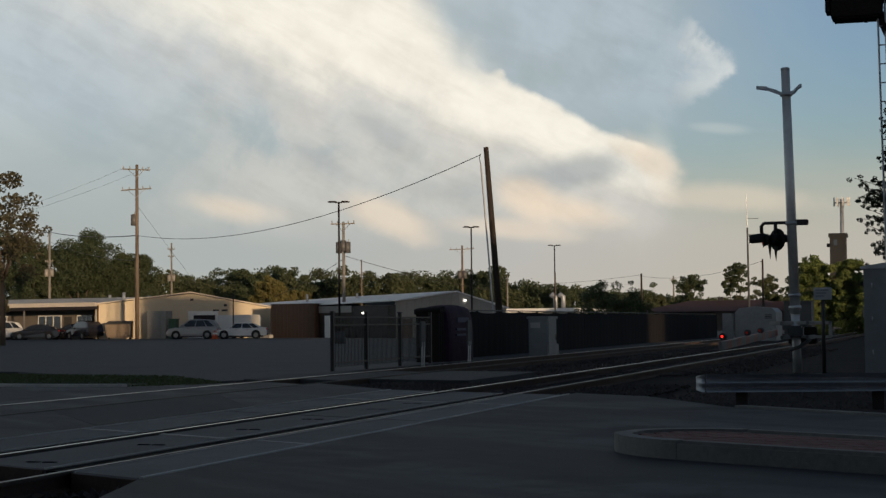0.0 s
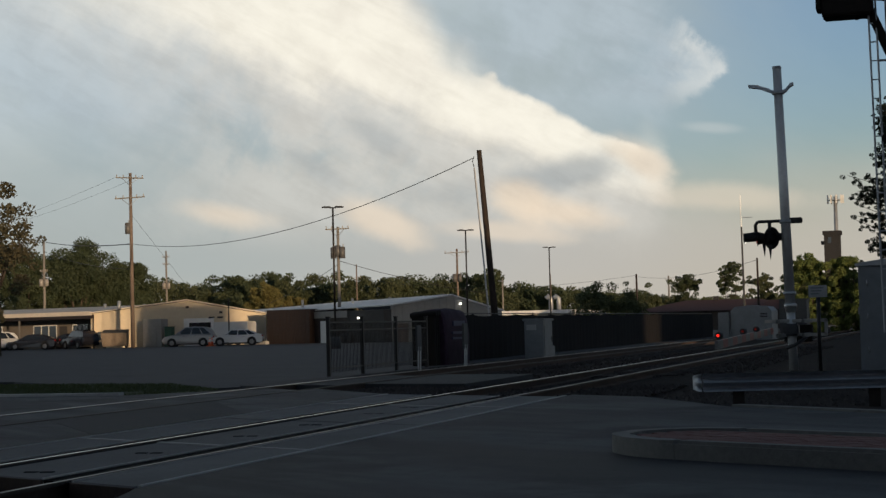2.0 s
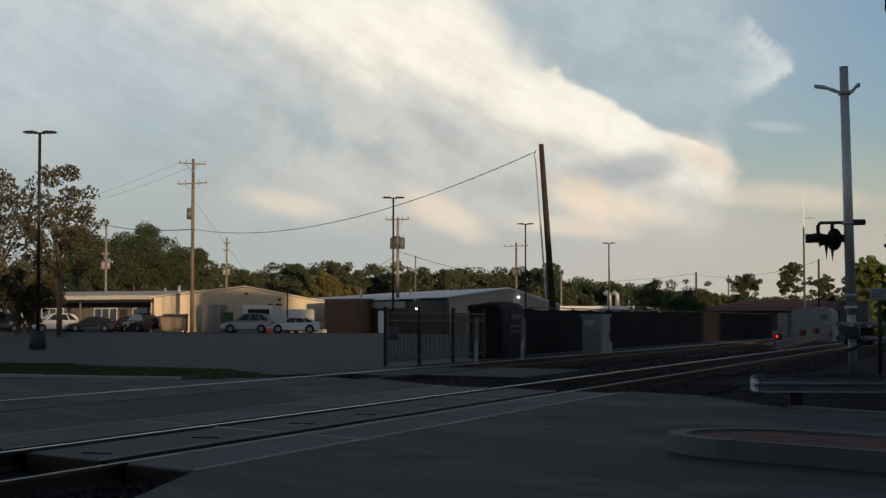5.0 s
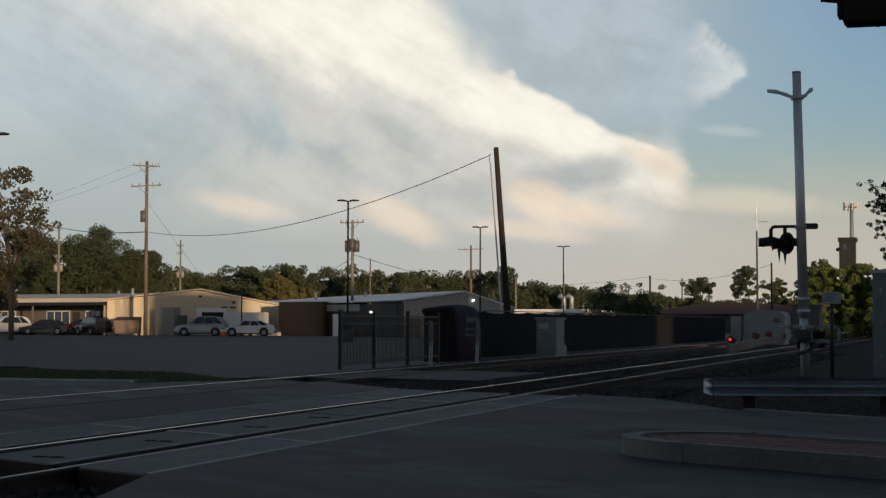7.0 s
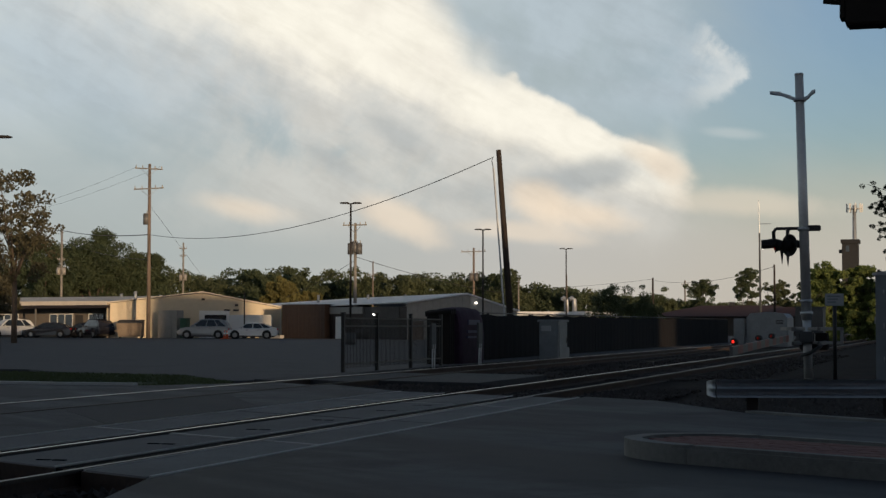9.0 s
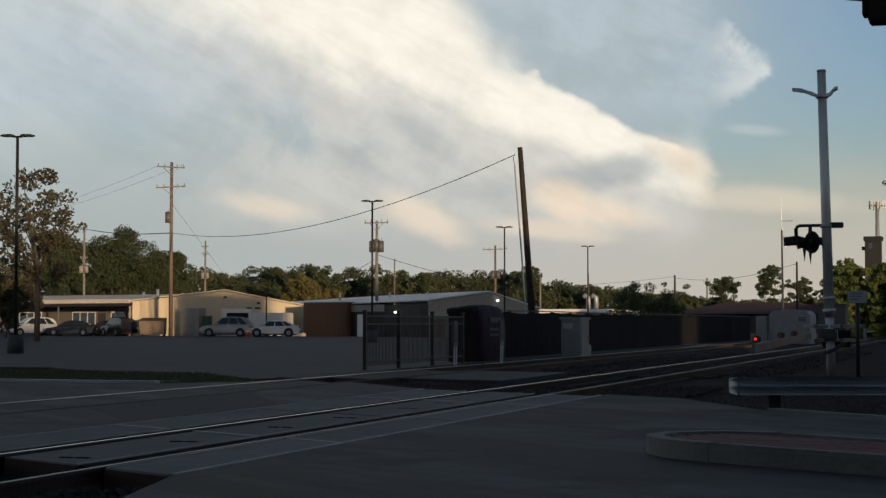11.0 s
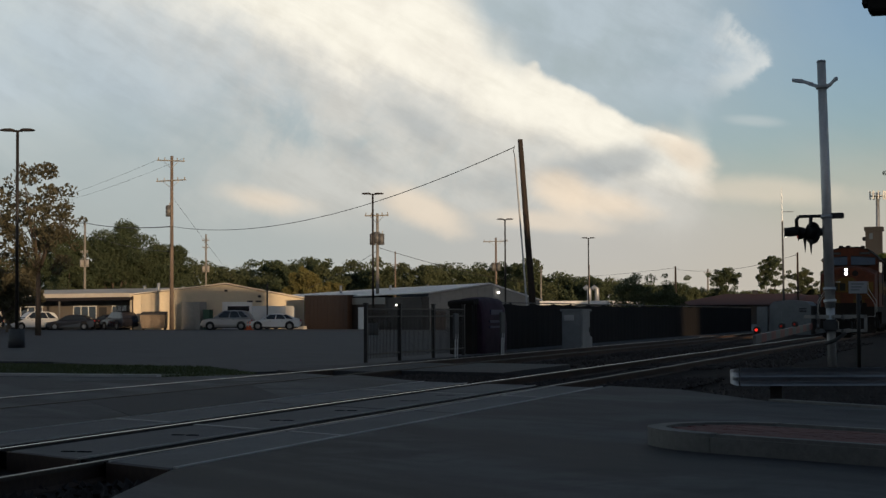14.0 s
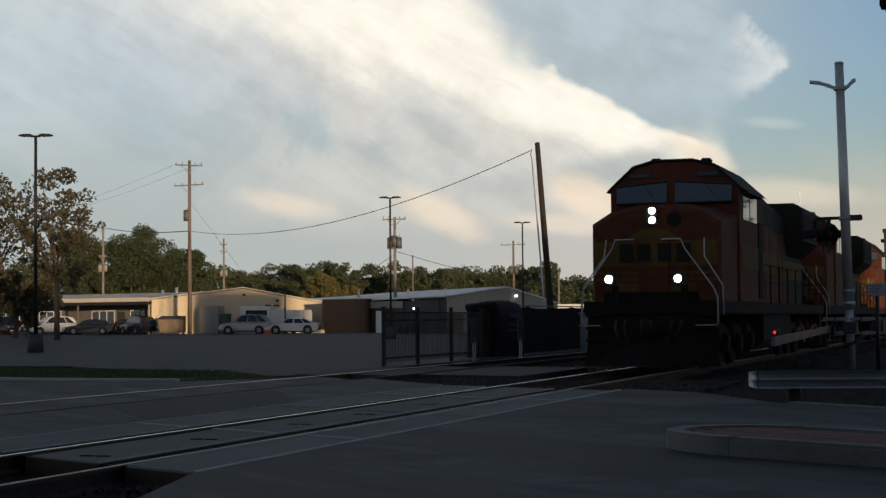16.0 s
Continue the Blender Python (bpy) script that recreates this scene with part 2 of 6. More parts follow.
def asphalt_surface(name, tones, turn, wear):
    """Asphalt with lanes of wear, patched tones, cracks and coarse grain."""
    mat = bpy.data.materials.new(name)
    mat.use_nodes = True
    n = Nodes(mat.node_tree)
    place = n.add("ShaderNodeTexCoord").outputs["Object"]
    c, s = math.cos(radians(turn)), math.sin(radians(turn))
    along, across = n.dot(place, (c, s, 0)), n.dot(place, (-s, c, 0))
    lanes = n.combine(n.math("MULTIPLY", along, 0.12), n.math("MULTIPLY", across, 0.75), 0.0)
    worn = n.noise(lanes, 1.0, 5.0, 0.6, 0.4)
    blot = n.noise(place, 0.45, 6.0, 0.62)
    grit = n.noise(place, 60.0, 3.0, 0.7)
    pebble = n.noise(place, 14.0, 5.0, 0.7)
    col = n.mix(n.step(worn, 0.38, 0.62), tones[0], tones[1])
    col = n.mix(n.math("MULTIPLY", n.step(blot, 0.48, 0.64), wear), col, tones[2])
    mottle = n.noise(place, 3.2, 6.0, 0.72)
    col = n.mix(n.math("MULTIPLY", n.step(mottle, 0.50, 0.68), 0.45), col, tones[2])
    col = n.mix(n.math("MULTIPLY", n.step(pebble, 0.55, 0.70), 0.35), col, tones[3])
    col = n.mix(n.math("MULTIPLY", n.step(grit, 0.45, 0.75), 0.5), col, tones[3])
    crack = n.tree.nodes.new("ShaderNodeTexVoronoi")
    crack.feature = "DISTANCE_TO_EDGE"
    crack.inputs["Scale"].default_value = 0.55
    warp = n.add("ShaderNodeVectorMath")
    n.put(warp.inputs[0], place)
    n.put(warp.inputs[1], n.combine(n.math("MULTIPLY", pebble, 0.5), n.math("MULTIPLY", blot, 1.2), 0.0))
    n.put(crack.inputs["Vector"], warp.outputs[0])
    line = n.math("MULTIPLY", n.step(crack.outputs["Distance"], 0.010, 0.002), 0.45)
    col = n.mix(line, col, (0.010, 0.010, 0.011))
    bsdf = n.add("ShaderNodeBsdfPrincipled")
    n.put(bsdf.inputs["Base Color"], col)
    n.put(bsdf.inputs["Roughness"], n.math("ADD", 0.62, n.math("MULTIPLY", worn, 0.3)))
    bump = n.add("ShaderNodeBump", Strength=0.6, Distance=0.01)
    n.put(bump.inputs["Height"], n.math("ADD", grit, n.math("MULTIPLY", pebble, 0.8)))
    n.put(bsdf.inputs["Normal"], bump.outputs[0])
    n.tree.links.new(bsdf.outputs[0], n.add("ShaderNodeOutputMaterial").inputs[0])
    return mat


M = {
    "asphalt": asphalt_surface("worn_asphalt", ((0.018, 0.0195, 0.022), (0.092, 0.094, 0.098), (0.010, 0.010, 0.011), (0.100, 0.100, 0.102)), -45, 0.9),
    # darker copy of the asphalt tones, for the near road
    "nearroad": asphalt_surface("darker_asphalt", ((0.010, 0.0112, 0.0135), (0.080, 0.084, 0.090), (0.008, 0.008, 0.009), (0.062, 0.063, 0.065)), -38, 0.9),
    "patch": asphalt_surface("asphalt_patch", ((0.016, 0.017, 0.020), (0.024, 0.025, 0.029), (0.012, 0.012, 0.014), (0.035, 0.036, 0.04)), -45, 0.5),
    "lot": asphalt_surface("parking_asphalt", ((0.034, 0.036, 0.041), (0.058, 0.059, 0.064), (0.025, 0.026, 0.029), (0.065, 0.066, 0.07)), 15, 0.6),
    "earth": surface("dry_earth_and_grass", (0.050, 0.046, 0.034), (0.028, 0.03, 0.018), 0.95, grain=3, stain=0.05, bump=0.5),
    "ballast": surface("dark_ballast", (0.030, 0.0235, 0.021), (0.012, 0.0095, 0.009), 0.95, grain=14, stain=0.5, bump=1.0, bump_scale=22, spec=0.1),
    "stone": surface("ballast_stone", (0.050, 0.041, 0.037), (0.020, 0.017, 0.0155), 0.9, grain=9, bump=0.3, by_piece=0.6),
    "panel": surface("concrete_crossing_panel", (0.135, 0.134, 0.132), (0.078, 0.077, 0.077), 0.8, grain=18, stain=0.7, bump=0.3, by_piece=0.25),
    # black that holds the flangeways' shade; the lifting slots use it too
    "gapblack": surface("flange_gap_black", (0.007, 0.0065, 0.0065), rough=0.95, grain=20, spec=0.05),
    "railtop": surface("polished_rail_head", (0.60, 0.60, 0.60), (0.48, 0.47, 0.46), 0.30, 1.0, grain=1.5, stain=0.3, bump=0),
    "railworn": surface("worn_rail_head", (0.31, 0.295, 0.28), (0.22, 0.205, 0.19), 0.48, 1.0, grain=1.5, stain=0.3, bump=0),
    "railweb": surface("rusty_rail_web", (0.075, 0.045, 0.03), (0.04, 0.026, 0.02), 0.9, grain=14),
    "tie": surface("creosote_tie", (0.05, 0.04, 0.033), (0.025, 0.02, 0.018), 0.9, grain=10, by_piece=0.5),
    "kerb": surface("kerb_concrete", (0.215, 0.212, 0.196), (0.138, 0.135, 0.126), 0.85, grain=16, stain=1.0, bump=0.35),
    "redbrick": surface("red_paving_brick", (0.185, 0.070, 0.058), (0.135, 0.056, 0.048), 0.85, grain=14, stain=1.2, bump=0.3, by_piece=0.2),
    "grass": leafage("short_grass", (0.055, 0.072, 0.026), (0.070, 0.086, 0.032)),
    "galv": surface("galvanised_steel", (0.46, 0.48, 0.50), (0.32, 0.34, 0.36), 0.5, 0.6, grain=8, stain=0.9, bump=0.08),
    "alu": surface("aluminium_mast", (0.56, 0.57, 0.57), (0.42, 0.43, 0.43), 0.5, 0.5, grain=9, stain=0.7, bump=0.06),
    "bungalow": surface("painted_silver_cabinet", (0.21, 0.232, 0.25), (0.155, 0.17, 0.185), 0.55, 0.3, grain=5, stain=0.8, bump=0.05),
    "black": surface("black_paint", (0.012, 0.012, 0.013), (0.02, 0.019, 0.018), 0.6, grain=12, bump=0.1),
    "blackmetal": surface("black_iron_fence", (0.012, 0.012, 0.013), (0.022, 0.02, 0.018), 0.5, 0.2, grain=12, bump=0.1),
    "screen": surface("black_privacy_screen", (0.010, 0.010, 0.011), (0.016, 0.014, 0.014), 0.9, grain=2, stain=0.3, bump=0.3, bump_scale=4, spec=0.15),
    "creosote": surface("dark_creosote_pole", (0.045, 0.033, 0.025), (0.022, 0.017, 0.014), 0.9, grain=9, stain=0.8, bump=0.4),
    "pole": surface("weathered_pole_wood", (0.20, 0.155, 0.125), (0.13, 0.10, 0.08), 0.9, grain=8, stain=0.6, bump=0.3),
    "greypole": surface("grey_pole_wood", (0.25, 0.235, 0.21), (0.16, 0.15, 0.135), 0.9, grain=8, stain=0.6, bump=0.3),
    "porcelain": surface("insulator", (0.35, 0.33, 0.30), rough=0.3),
    "tank": surface("transformer_grey", (0.12, 0.12, 0.12), (0.08, 0.08, 0.08), 0.5, grain=4),
    "cable": surface("cable_black", (0.02, 0.02, 0.02), rough=0.6),
    "bronze": surface("dark_bronze_lamp_pole", (0.022, 0.019, 0.017), (0.035, 0.03, 0.026), 0.5, 0.3, grain=8, bump=0.05),
    "dullwhite_edge": surface("bleached_concrete_edge", (0.52, 0.51, 0.48), (0.36, 0.35, 0.33), 0.8, grain=10, stain=0.8),
    "concrete": surface("pale_concrete", (0.40, 0.39, 0.36), (0.28, 0.27, 0.25), 0.9, grain=8, stain=0.8),
    "cream": surface("cream_metal_siding", (0.63, 0.535, 0.385), (0.53, 0.45, 0.32), 0.6, grain=3, stain=0.25, bump=0.08),
    "creamlight": surface("pale_roof_edge", (0.68, 0.61, 0.51), (0.55, 0.49, 0.41), 0.6, grain=3, stain=0.3),
    "brownwall": surface("brown_metal_siding", (0.024, 0.0145, 0.0115), (0.017, 0.0105, 0.0085), 0.6, grain=3, stain=0.3),
    "greywall": surface("grey_metal_siding", (0.30, 0.29, 0.27), (0.22, 0.215, 0.20), 0.6, grain=3, stain=0.25),
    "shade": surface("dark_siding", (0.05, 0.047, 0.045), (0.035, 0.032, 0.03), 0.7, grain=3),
    # taupe that includes the shade lying under the porch roof
    "porch": surface("shaded_taupe_wall", (0.17, 0.15, 0.13), (0.12, 0.105, 0.09), 0.8, grain=3, stain=0.3),
    "metalroof": surface("pale_metal_roof", (0.70, 0.71, 0.73), (0.56, 0.58, 0.60), 0.45, 0.2, grain=2, stain=0.2, bump=0.05),
    "whiteroof": surface("white_membrane_roof", (0.75, 0.76, 0.77), (0.62, 0.63, 0.64), 0.6, grain=2, stain=0.3),
    "redroof": surface("dark_red_roof", (0.07, 0.028, 0.026), (0.05, 0.021, 0.02), 0.8, grain=4, stain=0.3),
    "whitepaint": surface("white_paint", (0.78, 0.78, 0.76), (0.66, 0.66, 0.64), 0.5, grain=4, stain=0.6, bump=0.05),
    "silver": surface("silver_car_paint", (0.30, 0.30, 0.30), (0.25, 0.25, 0.25), 0.35, 0.5, grain=3, bump=0),
    "carwhite": surface("white_car_paint", (0.62, 0.63, 0.63), (0.55, 0.56, 0.56), 0.25, grain=3, bump=0),
    "cardark": surface("dark_car_paint", (0.014, 0.016, 0.024), (0.020, 0.02, 0.026), 0.2, grain=3, bump=0),
    "glass": surface("dark_window_glass", (0.012, 0.016, 0.02), (0.02, 0.025, 0.03), 0.08, grain=2, bump=0, spec=0.8),
    "tyre": surface("tyre_rubber", (0.015, 0.015, 0.015), rough=0.85),
    "chrome": surface("dull_chrome", (0.55, 0.55, 0.56), rough=0.25, metal=1.0, bump=0),
    "redlens": surface("red_lens", (0.45, 0.02, 0.015), (0.35, 0.015, 0.012), 0.2, bump=0),
    "greenpaint": surface("green_paint", (0.03, 0.09, 0.05), (0.02, 0.06, 0.035), 0.5, grain=4),
    "brownbox": surface("tan_dumpster", (0.22, 0.17, 0.12), (0.13, 0.10, 0.075), 0.7, grain=5, stain=1.0),
    "coneorange": surface("orange_cone", (0.75, 0.16, 0.06), (0.6, 0.12, 0.05), 0.6, bump=0),
    "purple": surface("dark_purple_tarpaulin", (0.046, 0.019, 0.042), (0.018, 0.009, 0.019), 0.9, grain=3, stain=0.9, bump=0.3, bump_scale=3),
    "blueprint": surface("blue_print", (0.050, 0.045, 0.095), (0.035, 0.032, 0.07), 0.6, bump=0),
    # engine paints taken darker, for grime and for the shade they stand in
    "orange": surface("shaded_orange_paint", (0.130, 0.040, 0.0195), (0.066, 0.026, 0.016), 0.7, grain=5, stain=0.8, bump=0.08, spec=0.15),
    "yellow": surface("shaded_yellow_paint", (0.150, 0.090, 0.022), (0.085, 0.050, 0.015), 0.75, grain=5, stain=0.9, bump=0.05, spec=0.15),
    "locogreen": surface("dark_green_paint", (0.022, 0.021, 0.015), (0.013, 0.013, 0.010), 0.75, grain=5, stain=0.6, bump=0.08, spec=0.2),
    "soot": surface("sooty_black_steel", (0.011, 0.0095, 0.009), (0.019, 0.015, 0.0125), 0.85, grain=8, stain=0.9, bump=0.3, spec=0.2),
    "whiterail": surface("white_handrail", (0.50, 0.50, 0.49), (0.32, 0.32, 0.31), 0.5, bump=0),
    # the blue base colour stands in for sky mirrored in the panes
    "cab_glass": surface("sky_tinted_cab_glass", (0.045, 0.062, 0.088), (0.06, 0.078, 0.105), 0.05, grain=2, bump=0, spec=0.9),
    "signgrey": surface("sign_back_aluminium", (0.36, 0.38, 0.40), (0.28, 0.30, 0.32), 0.5, 0.5, grain=4, bump=0),
    "redstripe": surface("red_reflective", (0.22, 0.03, 0.025), (0.15, 0.022, 0.02), 0.5, bump=0),
    "dullwhite": surface("dirty_white_reflective", (0.17, 0.166, 0.16), (0.11, 0.106, 0.102), 0.6, bump=0),
    "darkgrey": surface("dark_grey_cabinet", (0.06, 0.064, 0.068), (0.04, 0.043, 0.046), 0.6, grain=4, bump=0.05),
    "dullrail": surface("dull_rail_head", (0.075, 0.060, 0.050), (0.05, 0.04, 0.035), 0.6, 0.6, grain=12),
    "turf": surface("worn_turf", (0.060, 0.074, 0.027), (0.045, 0.055, 0.022), 0.95, grain=12, stain=0.5, bump=0.6),
    # concrete with the tower's shade put into its colour; the chimney shares it
    "stucco": surface("tower_shaded_concrete", (0.024, 0.026, 0.030), (0.017, 0.0185, 0.021), 0.9, grain=2, stain=0.3),
    "bark": surface("bark", (0.11, 0.085, 0.065), (0.06, 0.047, 0.038), 0.95, grain=9, bump=0.6),
    "leaf_dark": leafage("dark_green_leaves", (0.062, 0.088, 0.042), (0.090, 0.112, 0.056)),
    "leaf_mid": leafage("olive_leaves", (0.074, 0.095, 0.045), (0.110, 0.125, 0.060)),
    "leaf_yellow": leafage("yellowing_leaves", (0.150, 0.145, 0.048), (0.215, 0.190, 0.068)),
    "leaf_lime": leafage("yellow_green_leaves", (0.110, 0.160, 0.042), (0.180, 0.215, 0.062)),
    "leaf_thin": leafage("thin_autumn_leaves", (0.080, 0.075, 0.043), (0.120, 0.108, 0.062)),
    "needle": leafage("dark_needles", (0.020, 0.032, 0.018), (0.04, 0.05, 0.026)),
    "headlamp": glow("headlamp_lit", (1.0, 0.93, 0.85), 28.0),
    "redglow": glow("red_signal_lit", (1.0, 0.03, 0.02), 1.4),
    "reddim": glow("red_signal_half_lit", (1.0, 0.05, 0.03), 0.10),
    "walllamp": glow("wall_lamp_lit", (1.0, 0.95, 0.85), 4.0),
}


# ---- mesh helpers ----
def part(name, bm, material, parent=None, label=""):
    """Links a bmesh as one mesh object, under a thing or a part."""
    me = bpy.data.meshes.new(name)
    bmesh.ops.recalc_face_normals(bm, faces=bm.faces)
    bm.to_mesh(me)
    bm.free()
    me.materials.append(M[material])
    ob = new(name, me)
    if parent:
        ob.parent = parent
    if label:
        tagged(ob, label)
    return ob


def thing(name, label, category, group="", kind="", at=None):
    ob = tagged(new(name), label, category, group, kind)
    ob.empty_display_size = 0.2
    if at is not None:
        ob.matrix_basis = at
    return ob


def box(bm, x0, x1, y0, y1, z0, z1, bevel=0.0):
    vs = [bm.verts.new((x, y, z)) for z in (z0, z1) for y in (y0, y1) for x in (x0, x1)]
    fs = [bm.faces.new([vs[i] for i in q]) for q in ((0, 2, 3, 1), (4, 5, 7, 6), (0, 1, 5, 4), (2, 6, 7, 3), (0, 4, 6, 2), (1, 3, 7, 5))]
    if bevel:
        es = list({e for f in fs for e in f.edges})
        bmesh.ops.bevel(bm, geom=es, offset=bevel, segments=2, affect="EDGES", clamp_overlap=True)
    return bm


def tube(bm, p, q, r0, r1=None, n=8, caps=True):
    p, q = Vector(p), Vector(q)
    r1 = r0 if r1 is None else r1
    d = (q - p).normalized()
    a = d.orthogonal().normalized()
    b = d.cross(a)
    rings = []
    for c, r in ((p, r0), (q, r1)):
        rings.append([bm.verts.new(c + (a * math.cos(i * 2 * math.pi / n) + b * math.sin(i * 2 * math.pi / n)) * r) for i in range(n)])
    for i in range(n):
        f = bm.faces.new((rings[0][i], rings[0][(i + 1) % n], rings[1][(i + 1) % n], rings[1][i]))
        f.smooth = n >= 7
    if caps:
        bm.faces.new(rings[0][::-1])
        bm.faces.new(rings[1])
    return bm


def path_tube(bm, pts, r, n=6):
    """One bent round bar through the points."""
    pts = [Vector(p) for p in pts]
    rings = []
    for i, p in enumerate(pts):
        d = (pts[min(i + 1, len(pts) - 1)] - pts[max(i - 1, 0)]).normalized()
        a = d.cross(Vector((0.31, 0.22, 0.93)))
        a = (a if a.length > 0.05 else d.orthogonal()).normalized()
        b = d.cross(a)
        rings.append([p + (a * math.cos(k * 2 * math.pi / n) + b * math.sin(k * 2 * math.pi / n)) * r for k in range(n)])
    return loft(bm, rings, smooth=True)


def prism(bm, outline, depth, axis="z", start=0.0):
    """Extrudes a 2D outline along an axis from start by depth."""
    def at(p, d):
        return {"z": (p[0], p[1], d), "y": (p[0], d, p[1]), "x": (d, p[0], p[1])}[axis]
    lo = [bm.verts.new(at(p, start)) for p in outline]
    hi = [bm.verts.new(at(p, start + depth)) for p in outline]
    k = len(outline)
    for i in range(k):
        bm.faces.new((lo[i], lo[(i + 1) % k], hi[(i + 1) % k], hi[i]))
    bm.faces.new(lo[::-1])
    bm.faces.new(hi)
    return bm


def loft(bm, sections, caps=True, smooth=False):
    rows = [[bm.verts.new(p) for p in s] for s in sections]
    k = len(rows[0])
    for a, b in zip(rows, rows[1:]):
        for i in range(k):
            f = bm.faces.new((a[i], a[(i + 1) % k], b[(i + 1) % k], b[i]))
            f.smooth = smooth
    if caps:
        bm.faces.new(rows[0][::-1])
        bm.faces.new(rows[-1])
    return bm


def B():
    return bmesh.new()


def mesh_part(name, verts, faces, material, parent=None):
    me = bpy.data.meshes.new(name)
    me.from_pydata(verts, [], faces)
    me.materials.append(M[material])
    ob = new(name, me)
    if parent:
        ob.parent = parent
    return ob


# ---- ground, roads and tracks ----
LOT_Z = -0.05
BED_Z = -0.17
TRACK_X, FAR_TRACK_X = -7.68, -13.0
GAUGE = 0.755


def slab(name, outline, top, material, label, thick=0.25, category="ground"):
    bm = prism(B(), outline, thick, "z", top - thick)
    return tagged(part(name, bm, material), label, category, kind="structure")


def build_ground():
    g = B()
    box(g, -2500, 2500, -800, 4200, -0.6, -0.2)
    tagged(part("ground", g, "earth"), "dry earth and short grass reaching the horizon", "ground", kind="structure")
    slab("parking_lot", [(-260, 41.0), (-24.5, 41.0), (-16.0, 33.0), (-15.0, 34.5), (-15.0, 230), (-260, 230)], LOT_Z, "lot", "wide dark asphalt parking lot, nearly empty")
    slab("road", [(-4.0, -30), (60, -30), (60, -29), (-0.87, 21.05), (-2.85, 22.9), (-4.6, 26.2), (-5.98, 27.3), (-5.98, 11.75), (-5.3, 9.3), (-4.0, 5.0)], 0.0, "nearroad", "worn patched asphalt road at the crossing")
    slab("road_between_tracks", [(-12.1, 2.0), (-9.62, 2.0), (-9.62, 28.6), (-12.1, 31.6)], -0.005, "asphalt", "asphalt between the two tracks")
    slab("road_far_side", [(-60, 6.0), (-13.95, 2.0), (-13.95, 32.2), (-14.45, 31.0), (-15.5, 29.75), (-16.8, 29.65), (-60, 33.4)], -0.01, "asphalt", "asphalt road beyond the tracks")
    slab("far_gauge_road", [(-13.68, 2.0), (-12.33, 2.0), (-12.33, 31.2), (-13.68, 32.6)], -0.012, "asphalt", "asphalt between the rails of the far track")
    # second, narrow crossing
    for x0, x1 in ((-15.0, -13.95), (-13.68, -12.33), (-12.1, -9.6)):
        slab("path_crossing", [(x0, 34.5), (x1, 33.6), (x1, 39.5), (x0, 40.4)], -0.02, "patch", "narrow asphalt crossing over the tracks", category="pavement")
    # ballast beds
    slab("ballast_bed", [(-16.0, -60), (-4.6, -60), (-4.6, 700), (-16.0, 700)], BED_Z, "ballast", "dark oily track ballast", 0.06)
    slab("verge", [(-4.6, 26.3), (-2.9, 23.0), (30, -8.0), (30, 160), (-4.6, 160)], -0.10, "ballast", "bare gravelly verge behind the guardrail", 0.12)


build_ground()


def build_patches():
    """Newer asphalt patches laid over the worn road."""
    for q in ([(-12.0, 21.0), (-9.7, 18.0), (-9.7, 22.5), (-12.0, 26.5)], [(-20.5, 22.0), (-14.1, 18.5), (-14.1, 21.0), (-20.5, 25.0)]):
        tagged(part("asphalt_patch", prism(B(), q, 0.02, "z", -0.021 if q[0][0] > -13 else -0.026), "patch"), "darker square-cut asphalt patch in the road", "road patch", kind="structure")


build_patches()


def rail_line(name, x, y0, y1, parent, head_mat="railtop"):
    head = B()
    box(head, x - 0.036, x + 0.036, y0, y1, -0.032, -0.002, 0.004)
    part("rail_head", head, "dullrail", parent)
    if head_mat != "dullrail":
        shine = B()
        w = 0.025 if abs(x - TRACK_X) < 1 else 0.034
        box(shine, x - w, x + w, y0, y1, -0.004, 0.0)
        part("running_band", shine, head_mat, parent, "polished steel running band")
    web = B()
    prism(web, [(x - 0.075, -0.17), (x + 0.075, -0.17), (x + 0.075, -0.155), (x + 0.01, -0.13), (x + 0.01, -0.034), (x - 0.01, -0.034), (x - 0.01, -0.13), (x - 0.075, -0.155)], y1 - y0, "y", y0)
    part("rail_web", web, "railweb", parent, "rusty web and foot")


def build_track(cx, label):
    t = thing("railway_track", label, "track", "railway tracks", "structure")
    for s in (-1, 1):
        rail_line("rail", cx + s * GAUGE, -60, 600, t, "dullrail" if (cx != TRACK_X and s > 0) else ("railtop" if s < 0 else "railworn"))
    tie = B()
    box(tie, -1.3, 1.3, -0.11, 0.11, -0.30, -0.135, 0.01)
    first = part("tie", tie, "tie", t)
    spots = [y for y in np.arange(28.2, 190, 0.55)] + [y for y in np.arange(4.0, 12.0, 0.55)]
    if cx != TRACK_X:
        spots = [y for y in np.arange(32.6, 160, 0.55)]
    spots = [y for y in spots if not 33.4 < y < 40.6][:290]
    first.location = (cx, spots[0], 0)
    for y in spots[1:]:
        o = new("tie", first.data)
        o.parent, o.location = t, (cx + random.uniform(-0.03, 0.03), float(y), random.uniform(-0.008, 0.004))
    return t


build_track(TRACK_X, "main line track with polished rails in dark ballast")
build_track(FAR_TRACK_X, "second track with worn rails beside the fence")


